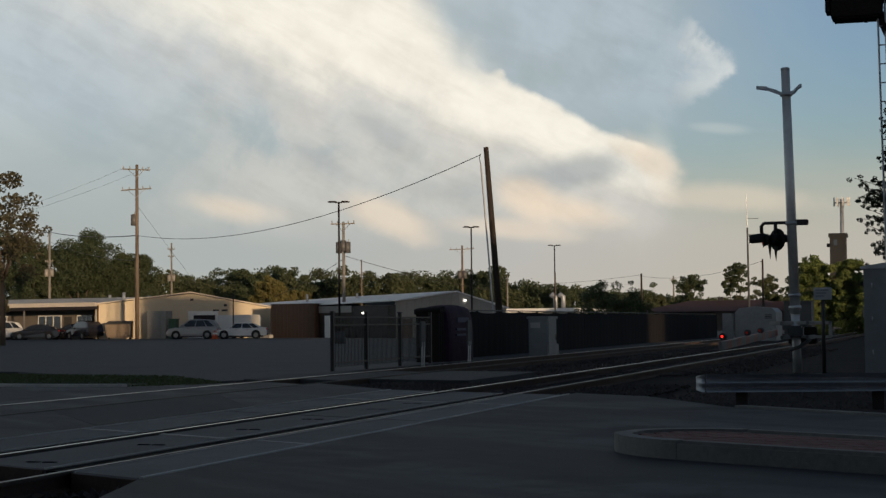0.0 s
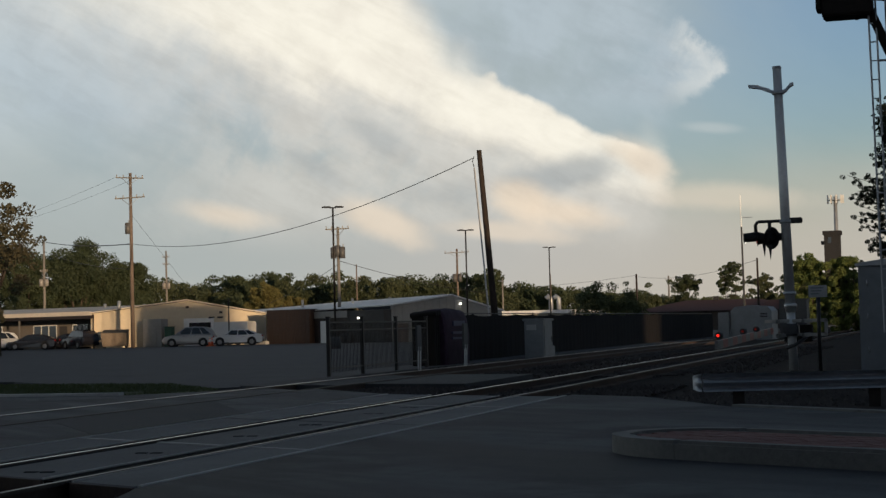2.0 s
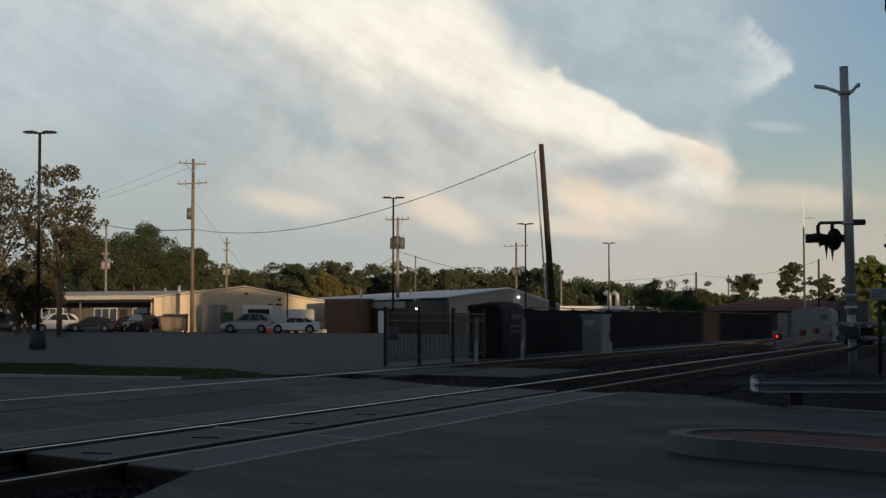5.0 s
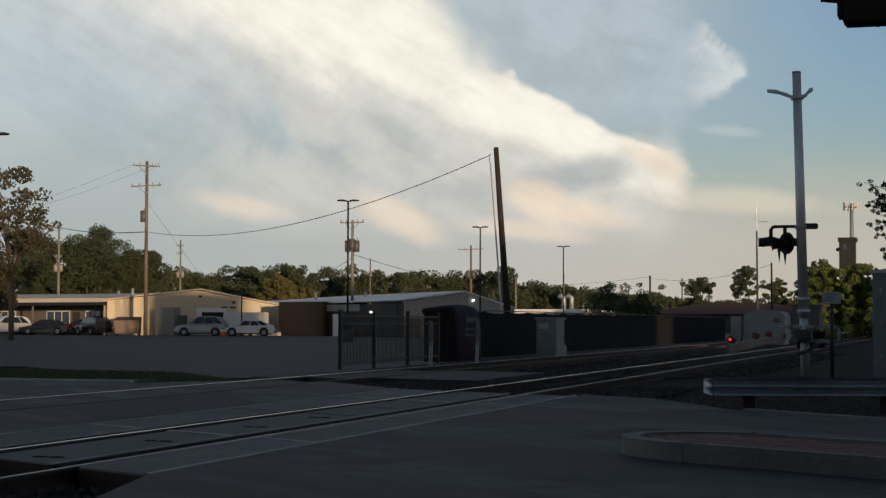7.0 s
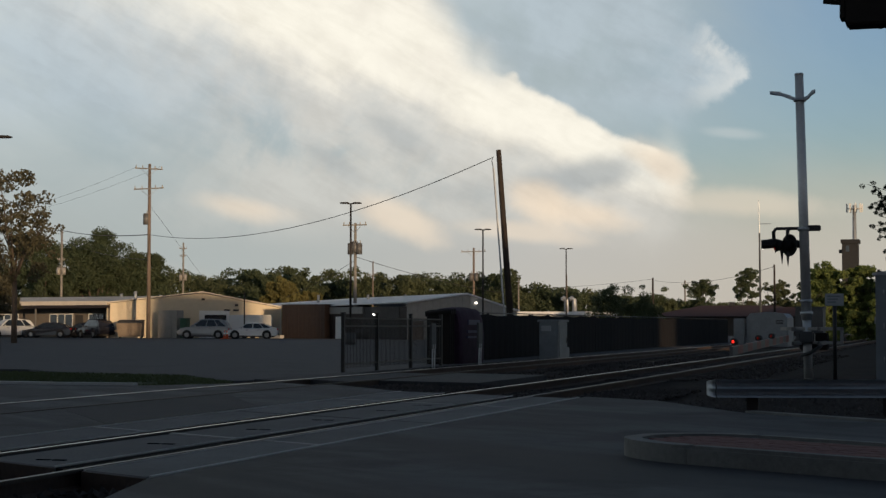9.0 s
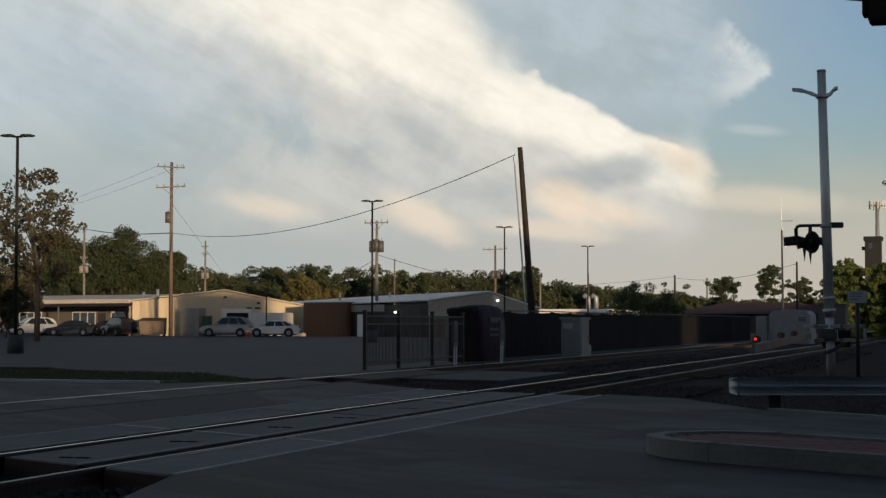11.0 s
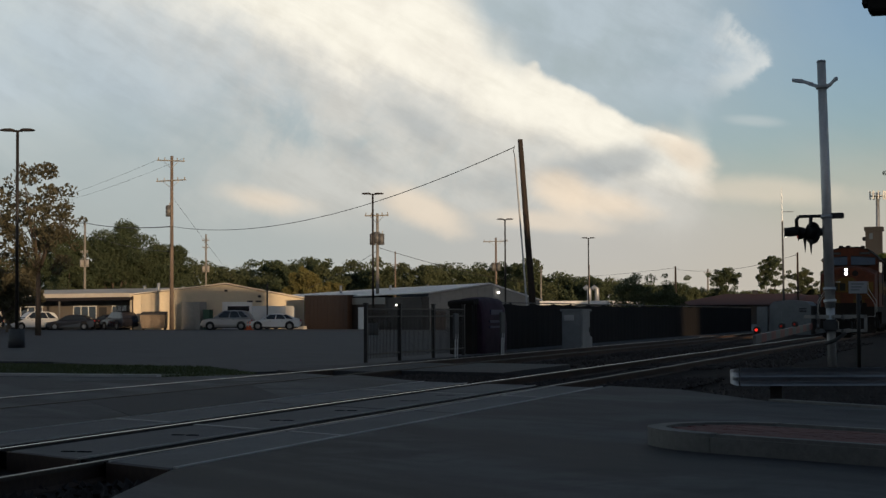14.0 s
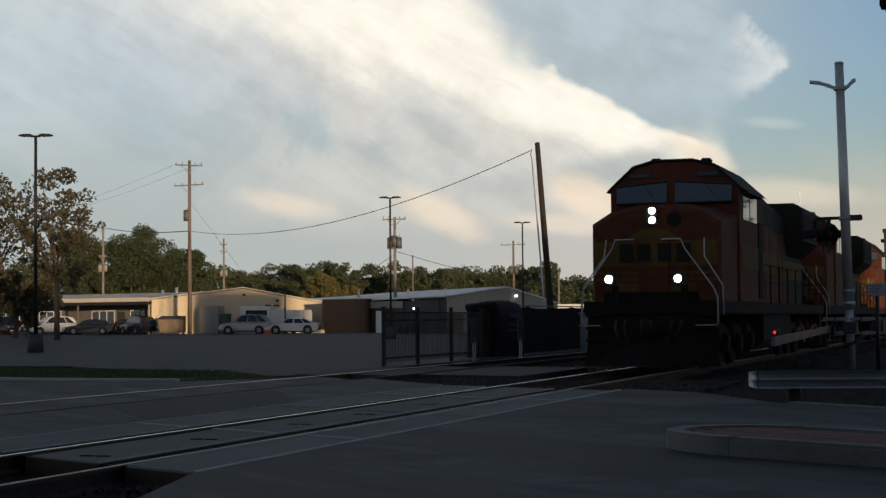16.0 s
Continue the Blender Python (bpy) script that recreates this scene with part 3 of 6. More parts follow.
def build_panels():
    """Concrete crossing panels between and beside the near rails, skewed with the road."""
    t = thing("crossing_panels", "grey concrete panels between and beside the rails", "pavement", kind="structure")
    skew = -0.55
    for x0, x1 in ((-9.6, -8.65), (-8.23, -7.21), (-6.82, -6.05)):
        for y0, y1 in ((12.72, 16.4), (16.4, 20.3), (20.3, 24.2), (24.2, 27.6)):
            q = [(x, y + skew * (x - TRACK_X)) for x, y in ((x0, y0 + 0.03), (x1, y0 + 0.03), (x1, y1 - 0.03), (x0, y1 - 0.03))]
            bm = prism(B(), q, 0.2, "z", -0.205 + random.uniform(-0.003, 0.003))
            bmesh.ops.bevel(bm, geom=[e for e in bm.edges if all(v.co.z > -0.1 for v in e.verts)], offset=0.015, segments=1, affect="EDGES")
            part("panel", bm, "panel", t)
    # nearly flush black strips paint the shade down in the gaps beside the rails
    for x0, x1 in ((-8.64, -8.475), (-8.395, -8.24), (-7.20, -6.975), (-6.885, -6.83)):
        q = [(x, y + skew * (x - TRACK_X)) for x, y in ((x0, 12.75), (x1, 12.75), (x1, 27.55), (x0, 27.55))]
        part("flange_strip", prism(B(), q, 0.132, "z", -0.145), "gapblack", t, "black strip for rubber and shaded gap beside the rail")
    for y in (16.4, 24.2):
        for x0, x1 in ((-9.6, -8.66), (-8.22, -7.22), (-6.81, -6.06)):
            q = [(x, yy + skew * (x - TRACK_X)) for x, yy in ((x0, y - 0.055), (x1, y - 0.055), (x1, y + 0.055), (x0, y + 0.055))]
            part("sand_joint", prism(B(), q, 0.194, "z", -0.19), "concrete", t, "joint filled with pale sand")
    # pale line along the panels' outer edge
    edge = prism(B(), [(-6.048, 11.9), (-6.008, 11.88), (-6.008, 27.0), (-6.048, 27.03)], 0.206, "z", -0.2)
    part("edge_angle", edge, "dullwhite_edge", t, "pale edge strip")
    # dark plates laid over the panel ends, for their shade and dirt
    for x0, x1 in ((-9.6, -8.65), (-8.23, -7.21), (-6.82, -6.05)):
        q = [(x, y + skew * (x - TRACK_X)) for x, y in ((x0, 12.70), (x1, 12.70), (x1, 12.74), (x0, 12.74))]
        part("end_plate", prism(B(), q, 0.19, "z", -0.20), "railweb", t, "added dark plate for the shaded, dirty panel end")
    # worn steel angles along the flangeways
    for x0 in (-9.625, -8.652, -7.222, -6.828):
        q = [(x, y + skew * (x - TRACK_X)) for x, y in ((x0, 12.75), (x0 + 0.014, 12.75), (x0 + 0.014, 27.55), (x0, 27.55))]
        part("armour_edge", prism(B(), q, 0.014, "z", -0.009), "dullwhite_edge", t, "worn pale steel edge")
    for y in (13.1, 15.2, 17.6, 19.6, 22.0, 23.6):
        bm = B()
        for dx in (0, 0.16):
            box(bm, -7.75 + dx, -7.63 + dx, y, y + 0.05, -0.02, 0.0015)
        part("lifting_slot", bm, "gapblack", t, "dark lifting slot")


build_panels()


def build_stones():
    """Loose ballast along the ends of the crossing."""
    rng = np.random.default_rng(4)
    verts, faces = [], []
    for zone, count in ((((-10.0, -5.4), (3, 12.0)), 2600), (((-10.5, -5.0), (27.9, 33.5)), 2600), (((-12.2, -9.5), (31.0, 34.5)), 700), (((-4.6, -1.2), (24.5, 31)), 900), (((-15.6, -11.0), (32.5, 60)), 2600), (((-10.5, -4.8), (40, 75)), 2600)):
        (x0, x1), (y0, y1) = zone
        for _ in range(count):
            c = np.array([rng.uniform(x0, x1), rng.uniform(y0, y1), 0])
            off = min(abs(c[0] - TRACK_X), abs(c[0] - FAR_TRACK_X))
            s = rng.uniform(0.022, 0.05)
            c[2] = BED_Z + s * 0.4 + (0.04 if off > 1.3 else 0.0)
            k = len(verts)
            r = rng.normal(0, 0.25, (6, 3)) + np.array([(1, 0, 0), (-1, 0, 0), (0, 1, 0), (0, -1, 0), (0, 0, 1), (0, 0, -1)])
            verts += [tuple(c + s * p) for p in r]
            faces += [tuple(k + i for i in q) for q in ((0, 2, 4), (2, 1, 4), (1, 3, 4), (3, 0, 4), (2, 0, 5), (1, 2, 5), (3, 1, 5), (0, 3, 5))]
    tagged(mesh_part("ballast_stones", verts, faces, "stone"), "loose dark ballast stones", "ballast", kind="stuff")


build_stones()


def build_grass():
    rng = np.random.default_rng(7)
    slab("grass_bed", [(-60, 33.7), (-16.8, 29.95), (-15.5, 30.0), (-14.5, 31.2), (-14.9, 33.1), (-17.8, 36.7), (-21.4, 37.8), (-60, 40.5)], -0.03, "turf", "strip of worn grass beside the road", 0.15)
    verts, faces = [], []
    while len(verts) < 75000:
        x, y = rng.uniform(-36, -14.6), rng.uniform(29.8, 38.6)
        near = 30.02 + 0.1 * max(0.0, -16.8 - x) + 1.15 * max(0.0, x + 15.5)
        far = 36.7 - (1.29 if x > -17.8 else 0.25) * (x + 17.8)
        if not near < y < min(far, 38.2) or noise.noise((x * 0.4, y * 0.4, 1)) < -0.5:
            continue
        h, w, a = rng.uniform(0.02, 0.055), rng.uniform(0.012, 0.025), rng.uniform(0, 6.3)
        dx, dy = w * math.cos(a), w * math.sin(a)
        k = len(verts)
        verts += [(x - dx, y - dy, -0.03), (x + dx, y + dy, -0.03), (x + rng.normal(0, 0.03), y + rng.normal(0, 0.03), -0.03 + h)]
        faces.append((k, k + 1, k + 2))
    tagged(mesh_part("grass", verts, faces, "grass"), "short dull green grass", "grass", kind="stuff")
    k = prism(B(), [(-60, 33.42), (-16.8, 29.67), (-15.5, 29.77), (-15.5, 29.97), (-16.8, 29.92), (-60, 33.67)], 0.17, "z", -0.13)
    tagged(part("grass_kerb", k, "dullwhite_edge"), "pale concrete kerb along the grass", "kerb", kind="structure")


build_grass()


def build_kerb():
    """Kerb of the road in front of the guardrail, in cast lengths."""
    t = thing("road_kerb", "weathered concrete kerb in front of the guardrail", "kerb", kind="structure")
    a, b = Vector((-2.85, 22.9, 0)), Vector((12.0, 8.9, 0))
    d = (b - a).normalized()
    nrm = Vector((-d.y, d.x, 0))
    L = (b - a).length
    k = 0.0
    while k < L:
        e = min(k + 2.4, L)
        q = [a + d * (k + 0.01), a + d * (e - 0.01), a + d * (e - 0.01) + nrm * 0.16, a + d * (k + 0.01) + nrm * 0.16]
        bm = prism(B(), [(p.x, p.y) for p in q], 0.19, "z", -0.16)
        part("kerb_stone", bm, "kerb", t)
        k = e


build_kerb()


def build_island():
    """Median with a rounded nose: concrete kerb round red paving bricks."""
    t = thing("median_island", "traffic island with pale concrete kerb and red brick top", "traffic island")
    d = Vector((0.84, -0.54, 0)).normalized()
    nrm = Vector((-d.y, d.x, 0))
    mid = Vector((-2.25, 15.25, 0))
    half = 0.82

    sweep = 0.5

    def outline(r, length=14.0, n=24):
        pts = []
        for i in range(n + 1):
            a = math.pi / 2 + math.pi * i / n
            ca, sa = math.cos(a), math.sin(a)
            # the side towards the road sweeps back in a longer curve
            pts.append(mid + d * (ca * r * 0.95 if sa > 0 else sweep + ca * (r * 0.95 + sweep)) + nrm * (sa * r))
        return [pts[0] + d * length] + pts + [pts[-1] + d * length]

    out, inn = outline(half), outline(half - 0.17)
    # one cast stone round the nose, then straight lengths on both sides
    lengths = [out[1:-1] + inn[1:-1][::-1]]
    for k, (o, p) in enumerate(((out[1], inn[1]), (out[-2], inn[-2]))):
        for i in range(6):
            s, e = d * (i * 2.4 + 0.008), d * (i * 2.4 + 2.392)
            lengths.append([o + s, o + e, p + e, p + s])
    for q in lengths:
        piece = prism(B(), [(p.x, p.y) for p in q], 0.36, "z", -0.2)
        bmesh.ops.bevel(piece, geom=[ed for ed in piece.edges if all(v.co.z > 0.1 for v in ed.verts)], offset=0.03, segments=2, affect="EDGES")
        part("kerb_stone", piece, "kerb", t)
    core = outline(half - 0.18)
    part("bed", prism(B(), [(p.x, p.y) for p in core], 0.30, "z", -0.2), "redbrick", t)
    brick = B()
    box(brick, -0.1015, 0.1015, -0.0505, 0.0505, -0.03, 0.03, 0.004)
    first = None
    made = 0
    rowsn = int(2 * (half - 0.2) / 0.104)
    for j in range(rowsn):
        for i in range(30):
            s = -0.6 + i * 0.206 + (0.103 if j % 2 else 0)
            w = -(half - 0.24) + j * 0.104
            r = (half - 0.22)
            lim = -0.95 * r * max(0.0, 1 - (abs(w) / r) ** 2.6) ** 0.45
            if w < 0:
                lim = sweep - (sweep + 0.95 * r) * max(0.0, 1 - (w / r) ** 2) ** 0.5
            if s < lim + 0.1 or made >= 300 or s > 4.2:
                continue
            p = mid + d * s + nrm * w
            if first is None:
                first = part("brick", brick, "redbrick", t)
                o = first
            else:
                o = new("brick", first.data)
                o.parent = t
            o.matrix_basis = Matrix.Translation((p.x, p.y, 0.115 + random.uniform(-0.0015, 0.0015))) @ Matrix.Rotation(math.atan2(d.y, d.x), 4, "Z")
            made += 1
    rest = B()
    base = mid + d * 4.3
    q = [base + nrm * (half - 0.19), base - nrm * (half - 0.19), base - nrm * (half - 0.19) + d * 12, base + nrm * (half - 0.19) + d * 12]
    prism(rest, [(p.x, p.y) for p in q], 0.05, "z", 0.09)
    part("paving", rest, "redbrick", t)


build_island()


# ---- signals and rails at the crossing ----
def build_guardrail():
    t = thing("guardrail", "galvanised steel guardrail with corrugated beam", "guardrail")
    a = Vector((-3.36, 23.84, 0))
    d = Vector((0.955, 0.268, 0)).normalized()
    nrm = Vector((-d.y, d.x, 0))
    top, bot = 0.415, 0.165
    prof = []
    for i in range(15):
        f = i / 14
        prof.append((0.045 * math.cos(f * 4 * math.pi), bot + (top - bot) * f))
    bm = B()
    ring = lambda s: [a + d * s + nrm * (-o - 0.06) + Vector((0, 0, z)) for o, z in prof] + [a + d * s + nrm * (-o - 0.054) + Vector((0, 0, z)) for o, z in prof[::-1]]
    loft(bm, [ring(s) for s in (0.0, 2, 4, 8, 14)])
    part("beam", bm, "galv", t)
    # flared end wing
    e = B()
    wing = lambda k: [a - d * (0.02 + 0.10 * k) + nrm * (-o * (1 - k) - 0.06 + 0.16 * k * k) + Vector((0, 0, (z - 0.29) * (1 - 0.25 * k * k) + 0.29)) for o, z in prof] + [a - d * (0.02 + 0.10 * k) + nrm * (-o * (1 - k) - 0.054 + 0.16 * k * k) + Vector((0, 0, (z - 0.29) * (1 - 0.25 * k * k) + 0.29)) for o, z in prof[::-1]]
    loft(e, [wing(k) for k in (0, 0.35, 0.7, 1.0)])
    part("end_wing", e, "galv", t)
    for s in (0.5, 2.4, 4.3, 6.2, 8.1):
        p = a + d * s
        b2 = B()
        box(b2, p.x - 0.08, p.x + 0.08, p.y, p.y + 0.18, -0.3, 0.40, 0.01)
        post = part("post", b2, "tie", t, "dark timber post")
        b3 = B()
        tube(b3, p + nrm * -0.06 + Vector((0, 0, 0.29)), p + nrm * -0.10 + Vector((0, 0, 0.29)), 0.02)
        part("bolt", b3, "galv", post)


build_guardrail()


def build_gate():
    """Crossing signal: mast with flashers and lamp arms, gate mechanism, counterweight and lowered arm."""
    t = thing("crossing_signal", "aluminium crossing signal mast with flashers and lowered gate arm", "crossing signal")
    x, y = -3.655, 41.4
    lean = 0.0225
    P = lambda z, dx=0.0, dy=0.0: (x + dx - (z - 1.0) * lean * 1.0, y + dy, z)
    m = B()
    tube(m, P(-0.1), P(1.42), 0.108, 0.105, 14)
    tube(m, P(1.42), P(1.50), 0.155, 0.155, 14)
    tube(m, P(1.3), P(7.2), 0.125, 0.105, 14)
    part("mast", m, "alu", t)
    cap = tube(B(), P(7.2), P(7.25), 0.115, 0.10, 12)
    part("cap", cap, "galv", t)
    for z in (3.48, 6.60, 1.75):
        part("clamp", tube(B(), P(z - 0.04), P(z + 0.04), 0.15, n=12), "galv", t)
    # two lamp wings near the top
    for sx, ln in ((-1, 0.5), (1, 0.17)):
        w = B()
        pts = [(0.08, 6.60), (0.2, 6.66), (0.2 + ln * 0.5, 6.76), (0.2 + ln, 6.80)]
        for (a0, z0), (a1, z1) in zip(pts, pts[1:]):
            loft(w, [[P(z0 + dz, sx * a0, dy) for dy, dz in ((-0.09, -0.04), (0.09, -0.04), (0.07, 0.05), (-0.07, 0.05))],
                     [P(z1 + dz, sx * a1, dy) for dy, dz in ((-0.09, -0.035), (0.09, -0.035), (0.07, 0.035), (-0.07, 0.035))]])
        part("lamp_wing", w, "galv", t, "thin grey luminaire wing")
    # flasher crossarm
    arm = B()
    path_tube(arm, [P(3.50, -0.66), P(3.50, 0.06)], 0.04, 8)
    box(arm, P(3.5)[0] + 0.02, P(3.5)[0] + 0.40, y - 0.06, y + 0.06, 3.43, 3.57, 0.02)
    path_tube(arm, [P(3.50, -0.66), P(3.42, -0.72), P(3.10, -0.72)], 0.045, 8)
    path_tube(arm, [P(3.50, -0.38), P(3.15, -0.40)], 0.045, 8)
    part("crossarm", arm, "black", t, "black flasher crossarm")
    for dx, ang, disc in ((-0.62, 82, 0.19), (-0.40, 222, 0.27)):
        c = Vector(P(3.10, dx))
        f = B()
        a = radians(ang)
        d = Vector((-math.sin(a), -math.cos(a), 0))
        up = Vector((0, 0, 1))
        s = d.cross(up)
        tube(f, c - d * 0.10, c + d * 0.06, 0.12, 0.16, 16)
        tube(f, c + d * 0.06, c + d * 0.075, disc, disc, 20)
        n = 10
        hood_a, hood_b = [], []
        for i in range(n + 1):
            q = math.pi * (-0.12 + 1.24 * i / n)
            hood_a.append(f.verts.new(c + d * 0.07 + s * math.cos(q) * 0.17 + up * math.sin(q) * 0.17))
            hood_b.append(f.verts.new(c + d * 0.40 + s * math.cos(q) * 0.15 + up * (math.sin(q) * 0.15 - 0.03)))
        for i in range(n):
            f.faces.new((hood_a[i], hood_a[i + 1], hood_b[i + 1], hood_b[i]))
        bmesh.ops.solidify(f, geom=f.faces[:], thickness=0.006)
        head = part("flasher", f, "black", t, "black flasher with target disc and hood")
        l = tube(B(), c + d * 0.08, c + d * 0.10, 0.13, 0.12, 16)
        part("lens", l, "reddim", head, "red flashing lens")
    # hanging tail of the target plates
    tail = B()
    for dx, w in ((-0.54, 0.05), (-0.40, 0.06)):
        prism(tail, [(P(3.0, dx - w)[0], 3.02), (P(3.0, dx + w)[0], 3.02), (P(2.7, dx)[0], 2.62 if dx < -0.5 else 2.56)], 0.03, "y", y + 0.02)
    part("target_tail", tail, "black", t)
    # mechanism box, counterweight bars
    g = B()
    box(g, x - 0.16, x + 0.18, y - 0.20, y + 0.20, 0.74, 1.02, 0.04)
    path_tube(g, [(x + 0.36, y - 0.14, 0.70), (x + 0.10, y - 0.16, 0.52), (x - 0.14, y - 0.16, 0.44)], 0.045, 6)
    part("gate_mechanism", g, "darkgrey", t)
    for z in (1.08, 0.74):
        for sx in (-0.30, 0.30):
            c = B()
            box(c, x + sx - 0.03, x + sx + 0.03, y - 0.4, y + 2.3, z - 0.05, z + 0.05, 0.01)
            part("counterweight_bar", c, "dullwhite", t, "white counterweight bar")
    wbar = B()
    box(wbar, x - 0.62, x + 0.85, y - 0.1, y - 0.02, 1.05, 1.13, 0.01)
    box(wbar, x + 0.1, x + 0.85, y - 0.1, y - 0.02, 0.72, 0.79, 0.01)
    box(wbar, x + 0.78, x + 0.85, y - 0.1, y - 0.02, 0.74, 1.12)
    part("guard_frame", wbar, "concrete", t, "white tubular frame")
    cw = B()
    for k in range(4):
        box(cw, x - 0.34, x + 0.34, y + 1.7 + k * 0.14, y + 1.82 + k * 0.14, 0.56, 0.98, 0.02)
    part("counterweight", cw, "soot", t)
    # gate arm lowered towards the road, striped
    y0, y1 = 41.0, 29.8
    n = 14
    for i in range(n):
        f0, f1 = i / n, (i + 1) / n
        s = B()
        h = 0.075
        za, zb = 0.86 - 0.14 * f0, 0.86 - 0.14 * f1
        ya, yb = y0 + (y1 - y0) * f0, y0 + (y1 - y0) * f1
        xa, xb = x - 0.42 + 0.14 * f0, x - 0.42 + 0.14 * f1
        loft(s, [[(xa - 0.03, ya, za - h), (xa + 0.03, ya, za - h), (xa + 0.03, ya, za + h), (xa - 0.03, ya, za + h)],
                 [(xb - 0.03, yb, zb - h), (xb + 0.03, yb, zb - h), (xb + 0.03, yb, zb + h), (xb - 0.03, yb, zb + h)]])
        part("arm_stripe", s, "dullwhite" if i % 2 else "redstripe", t)
    for f, lit in ((0.97, "redglow"), (0.60, "reddim"), (0.36, "reddim")):
        c = Vector((x - 0.42 + 0.14 * f, y0 + (y1 - y0) * f, 0.97 - 0.09 * f))
        bm = tube(B(), c + Vector((0.03, 0.05, 0)), c + Vector((-0.0, -0.05, 0)), 0.06, 0.06, 12)
        lampo = part("arm_lamp", bm, "black", t, "small black arm lamp")
        part("lens", tube(B(), c + Vector((0, -0.051, 0)), c + Vector((0, -0.07, 0)), 0.026 if lit == "redglow" else 0.02, 0.018, 12), lit, lampo, "small red lamp lens")


build_gate()


def build_sign(x, y, w, h, z0, label):
    s = thing("road_sign", label, "sign")
    part("post", tube(B(), (x, y + 0.02, -0.1), (x, y + 0.02, z0 + h), 0.045, n=8), "black", s, "dark steel post")
    bm = B()
    box(bm, x - w / 2, x + w / 2, y - 0.03, y - 0.01, z0, z0 + h, 0.005)
    p = part("plate", bm, "signgrey", s, "grey back of a sign plate")
    for k in range(3):
        b2 = B()
        box(b2, x - w * 0.38, x - w * 0.38 + w * (0.7 - 0.12 * k), y - 0.036, y - 0.0325, z0 + h * (0.72 - 0.24 * k), z0 + h * (0.84 - 0.24 * k))
        part("print_bar", b2, "bungalow", p)


build_sign(-2.9, 39.9, 0.42, 0.28, 1.62, "small grey sign on a dark post by the signal")


def build_bungalow():
    t = thing("signal_bungalow", "silver steel equipment cabinet with peaked lid", "equipment cabinet")
    x0, x1, y0, y1 = -1.82, 0.6, 36.6, 38.6
    b = B()
    box(b, x0, x1, y0, y1, -0.1, 2.22, 0.015)
    part("body", b, "bungalow", t)
    r = prism(B(), [(x0 - 0.06, 2.22), (x1 + 0.06, 2.22), (x1 + 0.06, 2.27), ((x0 + x1) / 2, 2.45), (x0 - 0.06, 2.27)], y1 - y0 + 0.12, "y", y0 - 0.06)
    part("roof", r, "galv", t)
    d = B()
    box(d, x0 + 0.2, x0 + 1.1, y0 - 0.025, y0 - 0.003, 0.1, 2.05, 0.008)
    door = part("door", d, "bungalow", t)
    h = B()
    box(h, x0 + 0.98, x0 + 1.04, y0 - 0.06, y0 - 0.026, 1.0, 1.2, 0.006)
    part("handle", h, "chrome", door)
    for z in (0.4, 1.1, 1.8):
        hb = tube(B(), (x0 + 0.17, y0 - 0.02, z), (x0 + 0.17, y0 - 0.02, z + 0.12), 0.015)
        part("hinge", hb, "galv", t)
    lug = B()
    box(lug, x0 - 0.03, x0 - 0.002, y0 + 0.1, y0 + 0.3, 1.2, 1.35, 0.005)
    part("lifting_lug", lug, "galv", t)
    base = B()
    box(base, x0 - 0.1, x1 + 0.1, y0 - 0.1, y1 + 0.1, -0.2, -0.05)
    part("plinth", base, "concrete", t)


build_bungalow()


def build_cantilever():
    """Signal structure beside the road: round pole, ladder, arm with signal box."""
    t = thing("cantilever_signal", "grey steel cantilever pole with ladder and dark signal box", "railway signal")
    x, y = -0.63, 27.6
    part("pole", tube(B(), (x + 0.02, y, -0.1), (x - 0.02, y, 7.6), 0.19, 0.17, 16), "alu", t)
    part("pole_base", tube(B(), (x, y, -0.1), (x, y, 0.06), 0.34, 0.34, 12), "concrete", t)
    for dx in (-0.36, -0.245):
        part("ladder_rail", tube(B(), (x + dx, y - 0.05, 0.9), (x + dx - 0.09, y - 0.05, 6.9), 0.017, n=6), "galv", t)
    for k in range(20):
        z = 1.0 + k * 0.30
        o = -0.015 * (z - 0.9)
        part("rung", tube(B(), (x - 0.36 + o, y - 0.05, z), (x - 0.245 + o, y - 0.05, z), 0.011, n=5), "galv", t)
    for z in (1.5, 3.55, 5.2):
        part("ladder_bracket", tube(B(), (x - 0.3, y - 0.05, z), (x, y, z), 0.02, n=5), "galv", t)
    br = B()
    tube(br, (x - 0.02, y, 5.05), (x - 0.55, y, 6.35), 0.075, n=8)
    tube(br, (x - 0.02, y, 6.9), (x - 1.5, y, 6.9), 0.075, n=8)
    tube(br, (x - 0.02, y, 6.2), (x - 1.5, y, 6.4), 0.075, n=8)
    part("arm", br, "soot", t, "dark cantilever arm")
    b = B()
    box(b, x - 1.15, x - 0.36, y - 0.25, y + 0.3, 5.93, 6.62, 0.03)
    bx = part("signal_box", b, "soot", t, "dark signal housing")
    v = B()
    box(v, x - 1.24, x - 1.16, y - 0.2, y + 0.2, 6.05, 6.7, 0.01)
    part("side_plate", v, "soot", bx)
    part("drain_stub", tube(B(), (x - 0.62, y, 5.88), (x - 0.62, y, 5.94), 0.03), "soot", bx)
    s2 = B()
    box(s2, x - 0.30, x - 0.16, y - 0.1, y + 0.1, 3.9, 4.02, 0.02)
    part("cable_clamp", s2, "soot", t)


build_cantilever()


